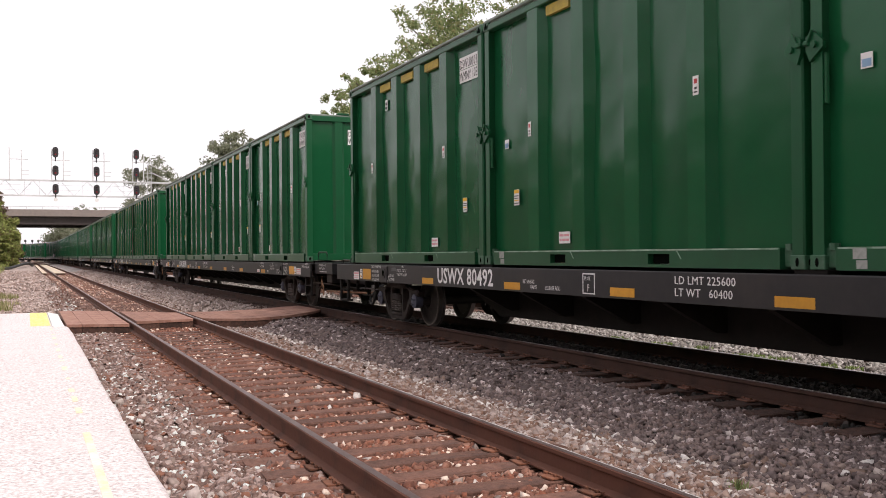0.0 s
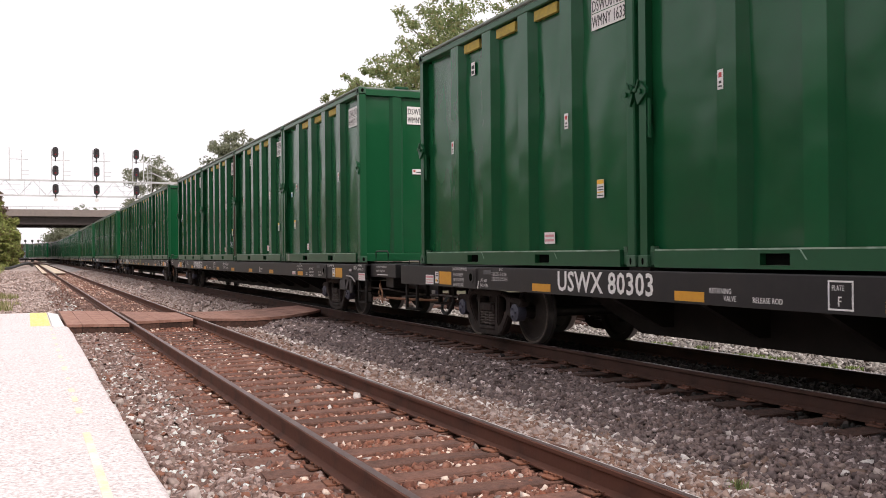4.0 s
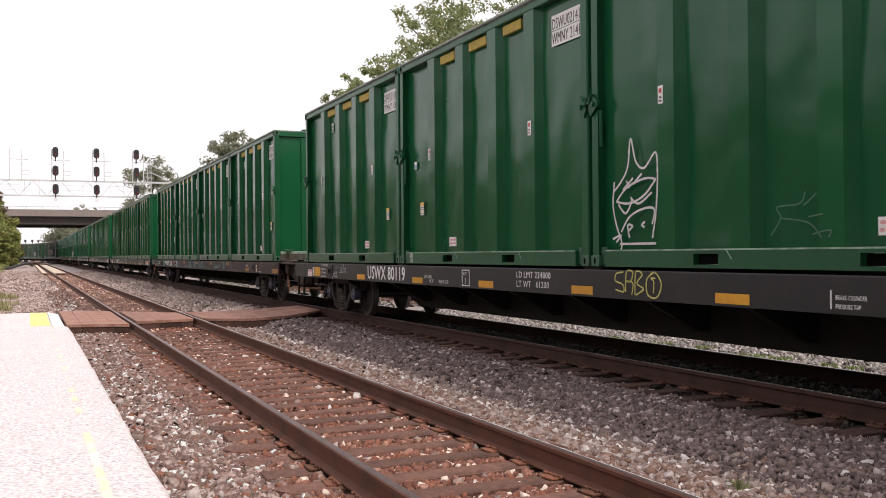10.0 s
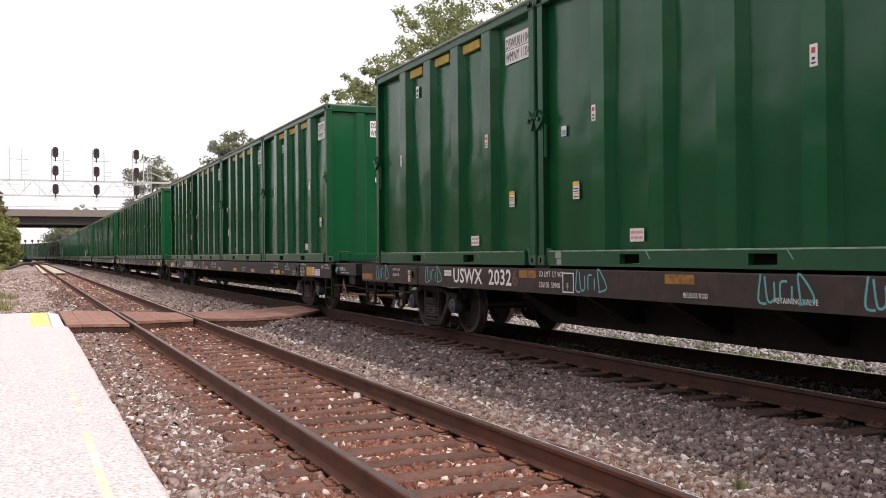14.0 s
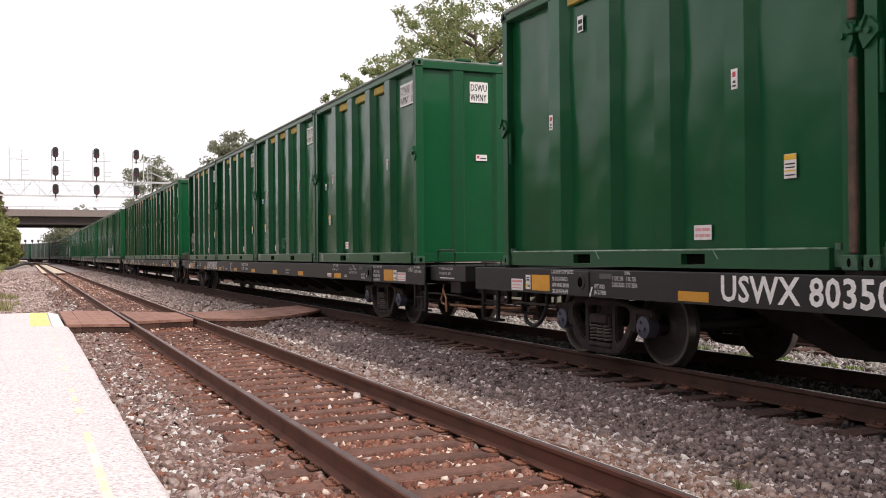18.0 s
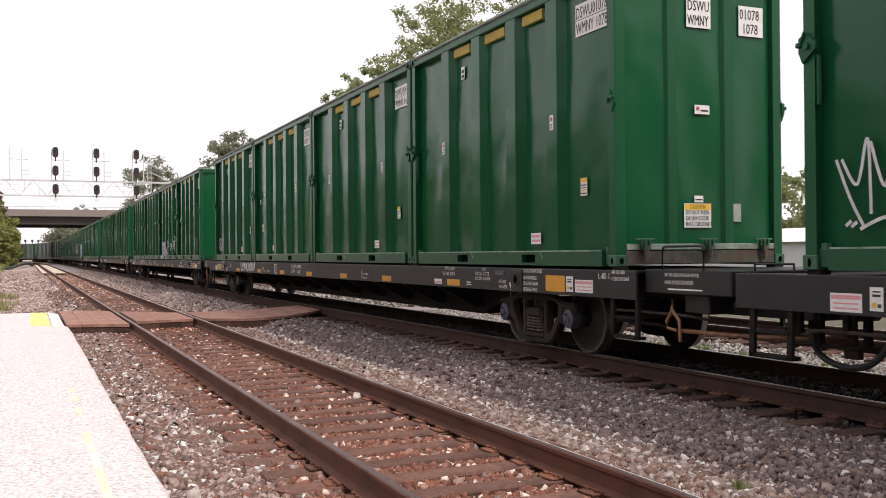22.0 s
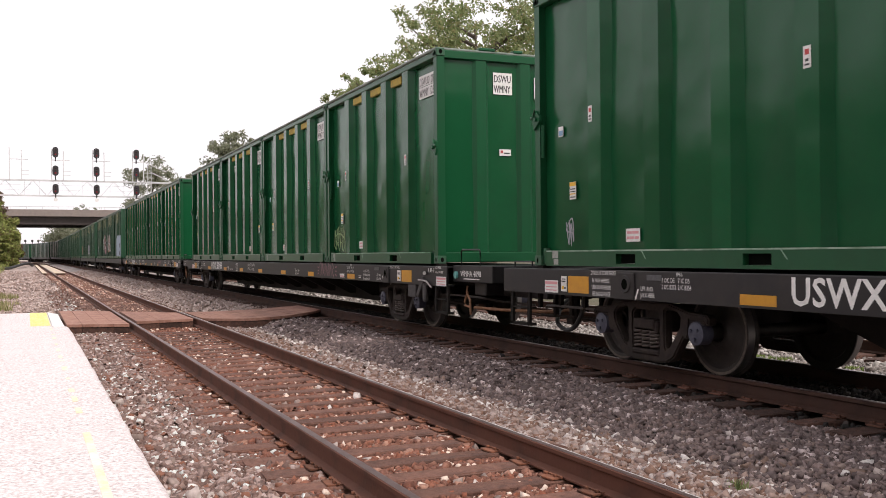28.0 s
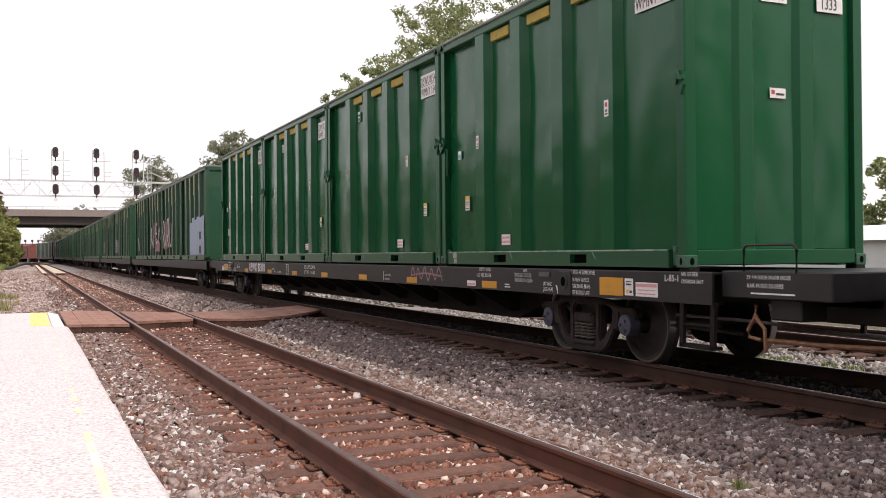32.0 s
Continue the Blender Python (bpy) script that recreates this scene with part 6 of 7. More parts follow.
def boxcar():
    car = thing("boxcar", Matrix(), "rust-red boxcar at the far end of the train", "rail wagon", "boxcars at the tail")
    bm = bmesh.new()
    prism(bm, [(-1.5, 0.9), (1.5, 0.9), (1.5, 4.3), (0.9, 4.65), (-0.9, 4.65), (-1.5, 4.3)], "y", 0.3, 17.0)
    part("body", bm, M["boxcar_red"], car)
    for y in (2.2, 5.0, 12.2, 15.0):
        boxes("side_post", M["boxcar_red"], car, [(-1.56, -1.49, y - 0.06, y + 0.06, 1.0, 4.25)])
    boxes("door", M["boxcar_red"], car, [(-1.56, -1.49, 7.2, 10.0, 1.0, 4.1)])
    for yc in (2.6, 14.6):
        boxes("bogie", M["truck"], car, [(-1.05, 1.05, yc - 1.1, yc + 1.1, 0.05, 0.9)], 0.1)
    return car


M["boxcar_red"] = mat("faded_red_boxcar_paint", (0.17, 0.05, 0.04), 0.7, grain=(2, (0.22, 0.08, 0.06), 0.7), stain=(0.6, (0.10, 0.04, 0.035), 0.7))
LAST = 18
# the couplings have slack: where each wagon stands at the start
BASE = {-1: -5.93, 0: 22.91, 1: 51.60, 2: 80.34, 3: 108.83, 4: 137.68, 5: 166.40, 6: 194.73, 7: 223.45, 8: 252.17, 9: 280.96}


def front_of(k):
    return BASE[k] if k in BASE else BASE[9] + 28.72 * (k - 9)


NAMES = {-1: ("USWX 80492", "225600", "60400"), 0: ("USWX 80303", "224700", "61300"), 1: ("USWX 80162", "224800", "61200"), 2: ("USWX 80119", "224800", "61200"), 4: ("USWX 80350", "224600", "61400"), 5: ("USWX 80312", "224500", "61500"), 6: ("USWX 80107", "224800", "61200"), 7: ("USWX 80160", "225000", "61000"), 8: ("USWX 80199", "224900", "61100"), 9: ("USWX 80310", "224700", "61300")}
M["spray_rust"] = mat("rust_faded_stencil", (0.17, 0.085, 0.055), 0.8, grain=(9, (0.07, 0.045, 0.035), 0.8))
master = build_flatcar()
alt_master = build_flatcar(alt=True)
old_master = build_flatcar(old=True)
plain_master = build_flatcar(simple=True)
far_car_master = far_car()
seen_cars = set()
for k in range(-1, LAST):
    src = old_master if k == 3 else alt_master if k in (1, 8) else master if k < 10 else plain_master if k < 13 else far_car_master
    cars[k] = copy_thing(src, Matrix()) if src.name in seen_cars else src
    seen_cars.add(src.name)
    place(cars[k], front_of(k))
for k, (mark, ld, lt) in NAMES.items():
    mark_flatcar(cars[k], mark, ld, lt)
stencil("wagon_number", "USWX  2032", 0.31, -1.3018, 21.65, 0.86, M["white"], cars[3], 1.12)
stencil("wagon_number", "6", 0.31, -1.3018, 19.66, 0.86, M["spray_rust"], cars[3], 1.12)

# Older paint of the rear containers, also greyed and lightened for distance haze.
M["green_old_hazed"] = mat("faded_hazed_green_paint", (0.016, 0.066, 0.033), 0.38, spec=0.38, grain=(1.2, (0.028, 0.078, 0.045), 0.8), stain=(0.7, (0.030, 0.052, 0.038), 0.8), dents=(2.2, 0.4, 0.06), rand=0.12)

# which container rides where: 0 and 1 show a plain end to the front, 2 and 3 a door
ORDER = {-1: (0, 1, 1, 0), 0: (1, 0, 0, 0), 1: (1, 0, 0, 1), 2: (1, 0, 1, 0), 3: (2, 1, 1, 0), 4: (0, 1, 1, 0), 5: (1, 1, 0, 0), 6: (2, 0, 1, 0), 7: (1, 0, 3, 1), 8: (1, 1, 0, 1), 9: (1, 0, 0, 1)}
masters = [build_container(s, door_front=(s > 1)) for s in range(4)]
plain_box = build_container(8, False, simple=True)
for ch in plain_box.children_recursive:
    if ch.data and ch.data.materials and ch.data.materials[0] in (M["green"], M["green_flat"]):
        ch.data = ch.data.copy()
        ch.data.materials[0] = M["green_old_hazed"]
far_box = far_container()
seen_boxes = set()
for k in range(-1, LAST):
    for j in range(4):
        src = masters[ORDER[k][j]] if k < 10 else plain_box if k < 13 else far_box
        cars[k, j] = copy_thing(src, Matrix()) if src.name in seen_boxes else src
        seen_boxes.add(src.name)
        place(cars[k, j], front_of(k) - (0.06 if k == 3 else 0.165) + BOX_PITCH * j)
NUMBERS = {(3, 0): ("DSWU01003", "WMNY 1003"), (7, 0): ("DSWU00480", "WMNY 0480"), (2, 2): ("DSWU02141", "WMNY 2141"), (5, 2): ("DSWU00622", "WMNY 0622"), (0, 0): ("DSWU00300", "WMNY 0300"), (6, 0): ("DSWU01078", "WMNY 1078"), (-1, 3): ("DSWU01035", "WMNY 1030"), (2, 1): ("DSWU01625", "WMNY 1625"), (3, 1): ("DSWU00640", "WMNY 0640"), (5, 1): ("DSWU00690", "WMNY 0690"), (5, 3): ("DSWU00922", "WMNY 0922"), (8, 0): ("DSWU01285", "WMNY 1285"), (7, 1): ("DSWU01555", "WMNY 1555")}
for k in range(-1, 10):
    for j in range(4):
        top, low = NUMBERS.get((k, j), ("DSWU0%d" % (1000 + (k * 37 + j * 211) % 640), "WMNY %d" % (1000 + (k * 37 + j * 211) % 640)))
        number_label(cars[k, j], top, low, end=(j == 0))
for k in (3, 6):
    c = cars[k, 0]
    cap = sheet_label("caution_board", c, -0.04, 0.068, 0.60, 0.40, 0.29, [(0.02, 0.98, 0.74, 0.98, "amber")], face="end")
    for i, word in enumerate(("CAUTION", "DO NOT PUSH", "OR JAM DOOR", "INTO GROUND")):
        stencil("print", word, 0.075, -0.0065, 0.12 if i == 0 else 0.18, 0.083 - 0.07 * i, M["ink"], cap, 0.66)
    sheet_label("white_card", c, 0.52, 0.068, 0.64, 0.20, 0.22, [], "plate_grey", face="end")
    sheet_label("small_card", c, -0.02, 0.068, 0.80, 0.13, 0.08, [(0.1, 0.9, 0.3, 0.5, "ink")], face="end")

M["rust_seal"] = mat("rusty_door_seal", (0.085, 0.05, 0.038), 0.8, grain=(9, (0.14, 0.08, 0.055), 0.8), stain=(2.5, (0.03, 0.03, 0.02), 0.8), bump=(20, 0.2, 0.01))
for k, j in ((4, 3), (1, 2)):
    boxes("door_seal", M["rust_seal"], cars[k, j], [(-1.262, -1.21, 0.004, 0.085, 0.14, 1.75), (-1.262, -1.21, 0.004, 0.085, 2.06, BOX_H - 0.16)], 0.012, "rust-brown door seal")

M["stripe_pale"] = mat("pale_yellow_stripe", (0.50, 0.47, 0.24), 0.7, grain=(6, (0.30, 0.30, 0.16), 0.8))
M["teal_disc"] = mat("teal_reflector_disc", (0.10, 0.34, 0.32), 0.4, grain=(12, (0.2, 0.42, 0.4), 0.6))
for k in (4, 8):
    pl = sheet_label("owner_plate", cars[k], -1.2005, -1.20, 0.99, 0.95, 0.19, [], "sill")
    stencil("print", "WMHA 4098" if k == 8 else "WMHA", 0.13, -0.0042, 0.26, -0.04, M["white"], pl, 1.0)
    bm = bmesh.new()
    cyl(bm, (-1.235, -0.80, 0.97), (-1.20, -0.80, 0.97), 0.06, 16)
    part("reflector_disc", bm, M["teal_disc"], cars[k], "round teal reflector disc")

# painted scrawls on walls and sills
M["spray_faded"] = mat("worn_away_paint_scrawl", (0.17, 0.135, 0.125), 0.8, grain=(9, (0.08, 0.055, 0.05), 0.9))
M["spray_lime"] = mat("pale_lime_spray_paint", (0.259, 0.317, 0.144), 0.7, grain=(10, (0.158, 0.216, 0.086), 0.8))
M["chalk"] = mat("faint_chalk_scratches", (0.045, 0.12, 0.075), 0.6, grain=(12, (0.02, 0.09, 0.045), 0.8))
M["spray_white"] = mat("white_spray_paint", (0.60, 0.60, 0.62), 0.7, grain=(10, (0.40, 0.42, 0.42), 0.8))
M["spray_yellow"] = mat("yellow_spray_paint", (0.55, 0.52, 0.16), 0.7, grain=(10, (0.40, 0.36, 0.1), 0.8))
M["spray_teal"] = mat("teal_paint_marker", (0.12, 0.42, 0.44), 0.7, grain=(10, (0.08, 0.30, 0.32), 0.8))
M["spray_pink"] = mat("dull_pink_spray_paint", (0.34, 0.20, 0.22), 0.8, grain=(10, (0.18, 0.10, 0.11), 0.9))
M["spray_lilac"] = mat("lilac_grey_spray_paint", (0.38, 0.38, 0.44), 0.7, grain=(6, (0.28, 0.29, 0.34), 0.8))
M["spray_pale"] = mat("pale_lilac_spray_paint", (0.46, 0.45, 0.50), 0.7, grain=(5, (0.33, 0.33, 0.38), 0.8))
M["spray_dark"] = mat("dark_outline_spray_paint", (0.04, 0.04, 0.05), 0.7, grain=(10, (0.09, 0.09, 0.10), 0.7))
M["smudge"] = mat("dark_grey_smudged_paint", (0.022, 0.045, 0.032), 0.7, grain=(9, (0.035, 0.05, 0.042), 0.9))
M["spray_blue"] = mat("pale_blue_spray_paint", (0.34, 0.42, 0.52), 0.7, grain=(4, (0.26, 0.33, 0.42), 0.8))
M["spray_orange"] = mat("orange_spray_paint", (0.34, 0.17, 0.09), 0.7, grain=(2.5, (0.14, 0.10, 0.07), 0.9))
M["spray_red"] = mat("red_spray_paint", (0.26, 0.08, 0.07), 0.7, grain=(2.5, (0.10, 0.06, 0.05), 0.9))


def curve(pts, n=8):
    """A smooth line through a few points."""
    out = []
    p = [Vector(q) for q in pts]
    for i in range(len(p) - 1):
        a, b, c, d = p[max(i - 1, 0)], p[i], p[i + 1], p[min(i + 2, len(p) - 1)]
        for k in range(n):
            t = k / n
            v = 0.5 * ((2 * b) + (c - a) * t + (2 * a - 5 * b + 4 * c - d) * t * t + (3 * b - a - 3 * c + d) * t ** 3)
            out.append((v.x, v.y))
    out.append((p[-1].x, p[-1].y))
    return out


def tag_paint(ob, lines, width, key, x, y, z, name="painted_scrawl"):
    tagged(strokes(name, [curve(l) for l in lines], width, M[key], ob, pose(x, y, z)), kind="stuff")


WALL, PROUD, SILL = -1.105, -1.262, -1.3022
# tall white drawing with a spiked crown
tag_paint(cars[2, 1], [[(0.0, 0.62), (0.17, 0.74), (0.3, 0.9), (0.36, 1.21), (0.46, 0.94), (0.62, 0.86), (0.83, 1.01), (0.86, 0.7)], [(0.03, 0.74), (0.0, 0.47), (0.07, 0.23), (0.17, 0.04), (0.14, -0.08)], [(0.86, 0.74), (0.83, 0.39), (0.76, 0.08)], [(0.07, 0.51), (0.28, 0.66), (0.62, 0.74), (0.83, 0.72)], [(0.07, 0.51), (0.34, 0.48), (0.62, 0.56), (0.83, 0.72)], [(0.11, 0.48), (0.25, 0.37), (0.36, 0.47), (0.37, 0.55)], [(0.37, 0.53), (0.52, 0.47), (0.76, 0.58)], [(0.17, 0.16), (0.34, 0.33), (0.62, 0.41), (0.8, 0.39), (0.76, 0.23)], [(0.3, 0.16), (0.39, 0.22), (0.3, 0.23), (0.33, 0.09)], [(0.62, 0.2), (0.57, 0.23), (0.63, 0.26)], [(0.21, 0.64), (0.41, 0.76)], [(0.28, 0.74), (0.34, 0.65)], [(0.41, 0.69), (0.58, 0.8)], [(0.0, 0.08), (0.17, 0.12), (0.07, 0.04)], [(0.14, 0.02), (0.83, 0.02)]], 0.026, "spray_white", WALL - 0.075, 5.95, 0.24)
tag_paint(cars[2], [[(0.16, 0.30), (0.02, 0.28), (0.0, 0.2), (0.14, 0.16), (0.16, 0.08), (0.0, 0.1)], [(0.2, 0.08), (0.22, 0.3), (0.34, 0.3), (0.3, 0.2), (0.2, 0.2), (0.34, 0.18), (0.32, 0.05)], [(0.38, 0.05), (0.4, 0.3), (0.52, 0.28), (0.42, 0.18), (0.54, 0.12), (0.4, 0.05)], [(0.72, 0.3), (0.6, 0.22), (0.62, 0.06), (0.78, 0.04), (0.86, 0.18), (0.76, 0.3), (0.66, 0.28)], [(0.72, 0.08), (0.73, 0.2), (0.68, 0.24), (0.76, 0.24)]], 0.018, "spray_yellow", SILL, 11.95, 0.785)
# white initials
tag_paint(cars[5, 3], [[(0.0, 0.59), (0.15, 0.25), (0.28, 0.03)], [(0.06, 0.59), (0.22, 0.37), (0.33, 0.74), (0.36, 0.12)], [(0.36, 0.71), (0.5, 0.34), (0.6, 0.74), (0.66, 0.19)], [(0.62, 0.71), (0.78, 0.5), (0.64, 0.4), (0.85, 0.12)], [(0.85, 0.12), (1.02, 0.71), (1.08, 0.12)], [(0.88, 0.34), (1.1, 0.37)], [(0.25, 0.0), (0.5, 0.09), (0.8, 0.09), (1.05, -0.01)], [(0.1, 0.03), (0.16, 0.07)], [(0.16, 0.02), (0.22, 0.06)]], 0.03, "spray_white", WALL - 0.075, 6.0, 0.34)
tag_paint(cars[6, 3], [[(0.14, 0.42), (0.05, 0.5), (0.0, 0.35), (0.04, 0.18), (0.13, 0.22)], [(0.16, 0.1), (0.18, 0.5), (0.3, 0.48), (0.28, 0.33), (0.19, 0.3)], [(0.2, 0.3), (0.33, 0.05)], [(0.34, 0.1), (0.33, 0.5), (0.46, 0.46), (0.36, 0.32), (0.48, 0.22), (0.38, 0.08)], [(0.5, 0.5), (0.53, 0.2), (0.57, 0.1), (0.62, 0.5)], [(0.65, 0.48), (0.64, 0.08)], [(0.76, 0.48), (0.66, 0.3), (0.78, 0.02)], [(0.9, 0.42), (0.81, 0.45), (0.81, 0.33), (0.9, 0.28), (0.87, 0.1), (0.78, 0.12)]], 0.036, "spray_pale", WALL - 0.03, 6.16, 0.25)
# faint chalky scratches
tag_paint(cars[5, 1], [[(0.1, 0.05), (0.14, 0.25), (0.22, 0.05), (0.24, 0.27), (0.33, 0.06), (0.36, 0.28)], [(0.4, 0.3), (0.55, 0.26), (0.58, 0.08), (0.45, 0.0)], [(0.0, 0.1), (0.1, 0.3), (0.45, 0.33)]], 0.018, "chalk", WALL - 0.145, 3.2, 0.27)
tag_paint(cars[2, 1], [[(0.0, 0.05), (0.12, 0.2), (0.08, 0.3), (0.35, 0.32), (0.42, 0.42)], [(0.12, 0.2), (0.45, 0.15), (0.6, 0.02)], [(0.4, 0.3), (0.55, 0.4)], [(0.45, 0.2), (0.62, 0.22)], [(0.5, 0.05), (0.7, 0.08), (0.68, 0.02)]], 0.014, "chalk", WALL - 0.145, 3.3, 0.26)
# lilac block letters and short tags
tag_paint(cars[7, 1], [[(0.2, 0.2), (0.2, 0.5), (0.2, 0.84)], [(0.48, 0.2), (0.48, 0.5), (0.48, 0.79)], [(0.76, 0.2), (0.76, 0.5), (0.76, 0.84)], [(1.06, 0.2), (1.06, 0.5), (1.06, 0.84)], [(1.32, 0.2), (1.32, 0.5), (1.32, 0.86)], [(1.62, 0.2), (1.62, 0.35), (1.62, 0.48)], [(1.86, 0.2), (1.86, 0.35), (1.86, 0.5)]], 0.31, "spray_pale", PROUD - 0.004, 4.95, 0.0)
tag_paint(cars[7, 1], [[(2.16, 0.2), (2.18, 0.28), (2.18, 0.34)]], 0.3, "spray_pale", PROUD - 0.004, 4.95, 0.0)
tag_paint(cars[7, 1], [[(-0.26, 0.1), (0.2, 0.1), (0.74, 0.1)], [(1.17, 0.1), (1.6, 0.1), (2.02, 0.1)]], 0.155, "spray_pale", PROUD - 0.012, 4.95, 0.0)
tag_paint(cars[7, 1], [[(0.11, 0.84), (0.2, 0.89), (0.45, 0.82), (0.67, 0.82), (0.84, 0.9), (0.92, 0.82), (0.9, 0.59), (1.0, 0.33), (0.93, 0.25), (0.84, 0.28), (0.8, 0.45), (0.73, 0.58), (0.5, 0.61), (0.3, 0.56), (0.24, 0.22)], [(0.1, 0.84), (0.13, 0.6), (0.24, 0.52), (0.05, 0.38), (0.1, 0.3), (0.08, 0.22)], [(0.98, 0.84), (1.1, 0.89), (1.29, 0.91), (1.45, 0.82), (1.48, 0.67), (1.37, 0.35), (1.29, 0.22)], [(1.4, 0.44), (1.57, 0.51), (1.91, 0.52), (1.98, 0.38), (2.02, 0.22)], [(2.06, 0.37), (2.24, 0.37), (2.33, 0.22)], [(0.6, 0.22), (0.52, 0.34), (0.55, 0.44)], [(1.22, 0.78), (1.2, 0.6), (1.12, 0.46)], [(1.46, 0.24), (1.52, 0.32), (1.62, 0.24)], [(1.78, 0.22), (1.9, 0.3), (1.9, 0.22)]], 0.034, "spray_dark", PROUD - 0.0125, 4.95, 0.0)
tag_paint(cars[7, 1], [[(0.24, 0.18), (0.22, 0.03)], [(0.62, 0.18), (0.55, 0.03)], [(1.3, 0.18), (1.32, 0.03)], [(1.7, 0.16), (1.88, 0.06), (1.9, 0.17)]], 0.034, "spray_dark", PROUD - 0.0165, 4.95, 0.0)
tag_paint(cars[7, 1], [[(0.24, 0.3), (0.1, 0.36), (0.02, 0.2), (0.08, 0.02), (0.22, 0.06), (0.24, 0.17), (0.12, 0.16)], [(0.44, 0.4), (0.42, 0.2), (0.4, 0.08)], [(0.34, 0.28), (0.52, 0.3)], [(0.4, -0.08), (0.46, -0.06)]], 0.05, "spray_white", WALL - 0.145, 3.02, 0.5)
tag_paint(cars[7, 1], [[(0.17, 0.3), (0.03, 0.28), (0.04, 0.17), (0.16, 0.12), (0.1, 0.0), (0.0, 0.04)], [(0.25, 0.0), (0.26, 0.3), (0.4, 0.28), (0.38, 0.16), (0.27, 0.14)], [(0.48, 0.0), (0.5, 0.28), (0.64, 0.3)], [(0.49, 0.15), (0.6, 0.16)]], 0.042, "spray_white", WALL - 0.145, 1.98, 0.43)
tag_paint(cars[7, 1], [[(0.0, 0.3), (0.12, 0.12), (0.2, 0.36), (0.28, 0.12), (0.4, 0.34), (0.44, 0.06)], [(0.02, 0.34), (0.25, 0.4), (0.5, 0.3), (0.56, 0.1)], [(0.26, 0.46), (0.3, 0.62), (0.46, 0.58), (0.5, 0.44), (0.36, 0.42)], [(0.1, 0.2), (0.34, 0.26), (0.54, 0.2)], [(0.3, 0.1), (0.46, -0.02), (0.58, -0.08), (0.56, 0.14)], [(0.14, 0.1), (0.3, 0.05)]], 0.05, "spray_white", WALL - 0.145, 1.0, 0.45)
# smudged grey patch
tag_paint(cars[7, 0], [[(0.02, 0.0), (0.0, 0.3), (0.03, 0.52)], [(0.12, 0.05), (0.1, 0.3), (0.12, 0.58)], [(0.24, 0.02), (0.22, 0.35), (0.24, 0.6)], [(0.34, 0.08), (0.33, 0.3), (0.35, 0.54)]], 0.085, "smudge", WALL - 0.145, 1.0, 0.3)
tag_paint(cars[8, 0], [[(0.0, 0.136), (0.04, 0.51), (0.1, 0.204)], [(0.1, 0.51), (0.14, 0.17), (0.2, 0.544), (0.24, 0.204)], [(0.28, 0.578), (0.3, 0.136), (0.36, 0.476)], [(0.4, 0.578), (0.44, 0.204), (0.5, 0.544)], [(0.55, 0.612), (0.58, 0.068)], [(0.64, 0.578), (0.68, 0.204), (0.74, 0.476), (0.76, 0.0)], [(0.0, 0.204), (0.12, 0.082), (0.24, 0.238), (0.36, 0.068), (0.5, 0.238), (0.62, 0.054), (0.76, 0.204)], [(0.05, 0.374), (0.4, 0.422), (0.7, 0.34)]], 0.02, "spray_lime", WALL - 0.145, 5.75, 0.19)
tag_paint(cars[7, 3], [[(0.0, 0.3), (0.06, 0.02), (0.07, 0.32), (0.12, 0.0), (0.11, 0.28), (0.17, 0.05), (0.14, 0.34), (0.0, 0.2), (0.17, 0.16)]], 0.018, "spray_lilac", WALL - 0.145, 5.5, 0.25)
tag_paint(cars[1, 2], [[(0.0, 0.16), (0.12, 0.2), (0.3, 0.15), (0.5, 0.19), (0.66, 0.12)], [(0.05, 0.06), (0.3, 0.12), (0.6, 0.08)], [(0.16, 0.48), (0.2, 0.3), (0.28, 0.2)], [(0.1, 0.2), (0.18, 0.06), (0.24, 0.22), (0.32, 0.04), (0.38, 0.2), (0.46, 0.02), (0.52, 0.18)], [(0.2, 0.3), (0.3, 0.26), (0.4, 0.02)]], 0.014, "spray_lilac", WALL - 0.145, 0.85, 0.4)
for u in (25.25, 22.8, 18.0, 14.82, 13.6):
    tag_paint(cars[3], [[(0.05, 0.32), (0.02, 0.08), (0.12, 0.05)], [(0.1, 0.3), (0.14, 0.08), (0.22, 0.1), (0.22, 0.25)], [(0.3, 0.08), (0.3, 0.24), (0.38, 0.26)], [(0.44, 0.08), (0.44, 0.22)], [(0.55, 0.05), (0.52, 0.33), (0.7, 0.12), (0.52, 0.06)]], 0.022, "spray_teal", SILL, u, 0.78)
tag_paint(cars[3], [[(0.0, 0.12), (0.12, 0.24)], [(0.0, 0.24), (0.12, 0.12)], [(0.3, 0.32), (0.26, 0.08), (0.4, 0.05)], [(0.42, 0.3), (0.45, 0.08), (0.55, 0.1), (0.56, 0.25)], [(0.66, 0.08), (0.66, 0.24), (0.74, 0.26)], [(0.82, 0.08), (0.82, 0.22)], [(0.95, 0.05), (0.9, 0.33), (1.12, 0.12), (0.92, 0.06)], [(1.18, 0.1), (1.3, 0.12)], [(1.24, 0.04), (1.24, 0.2)]], 0.022, "spray_teal", SILL, 12.3, 0.78)
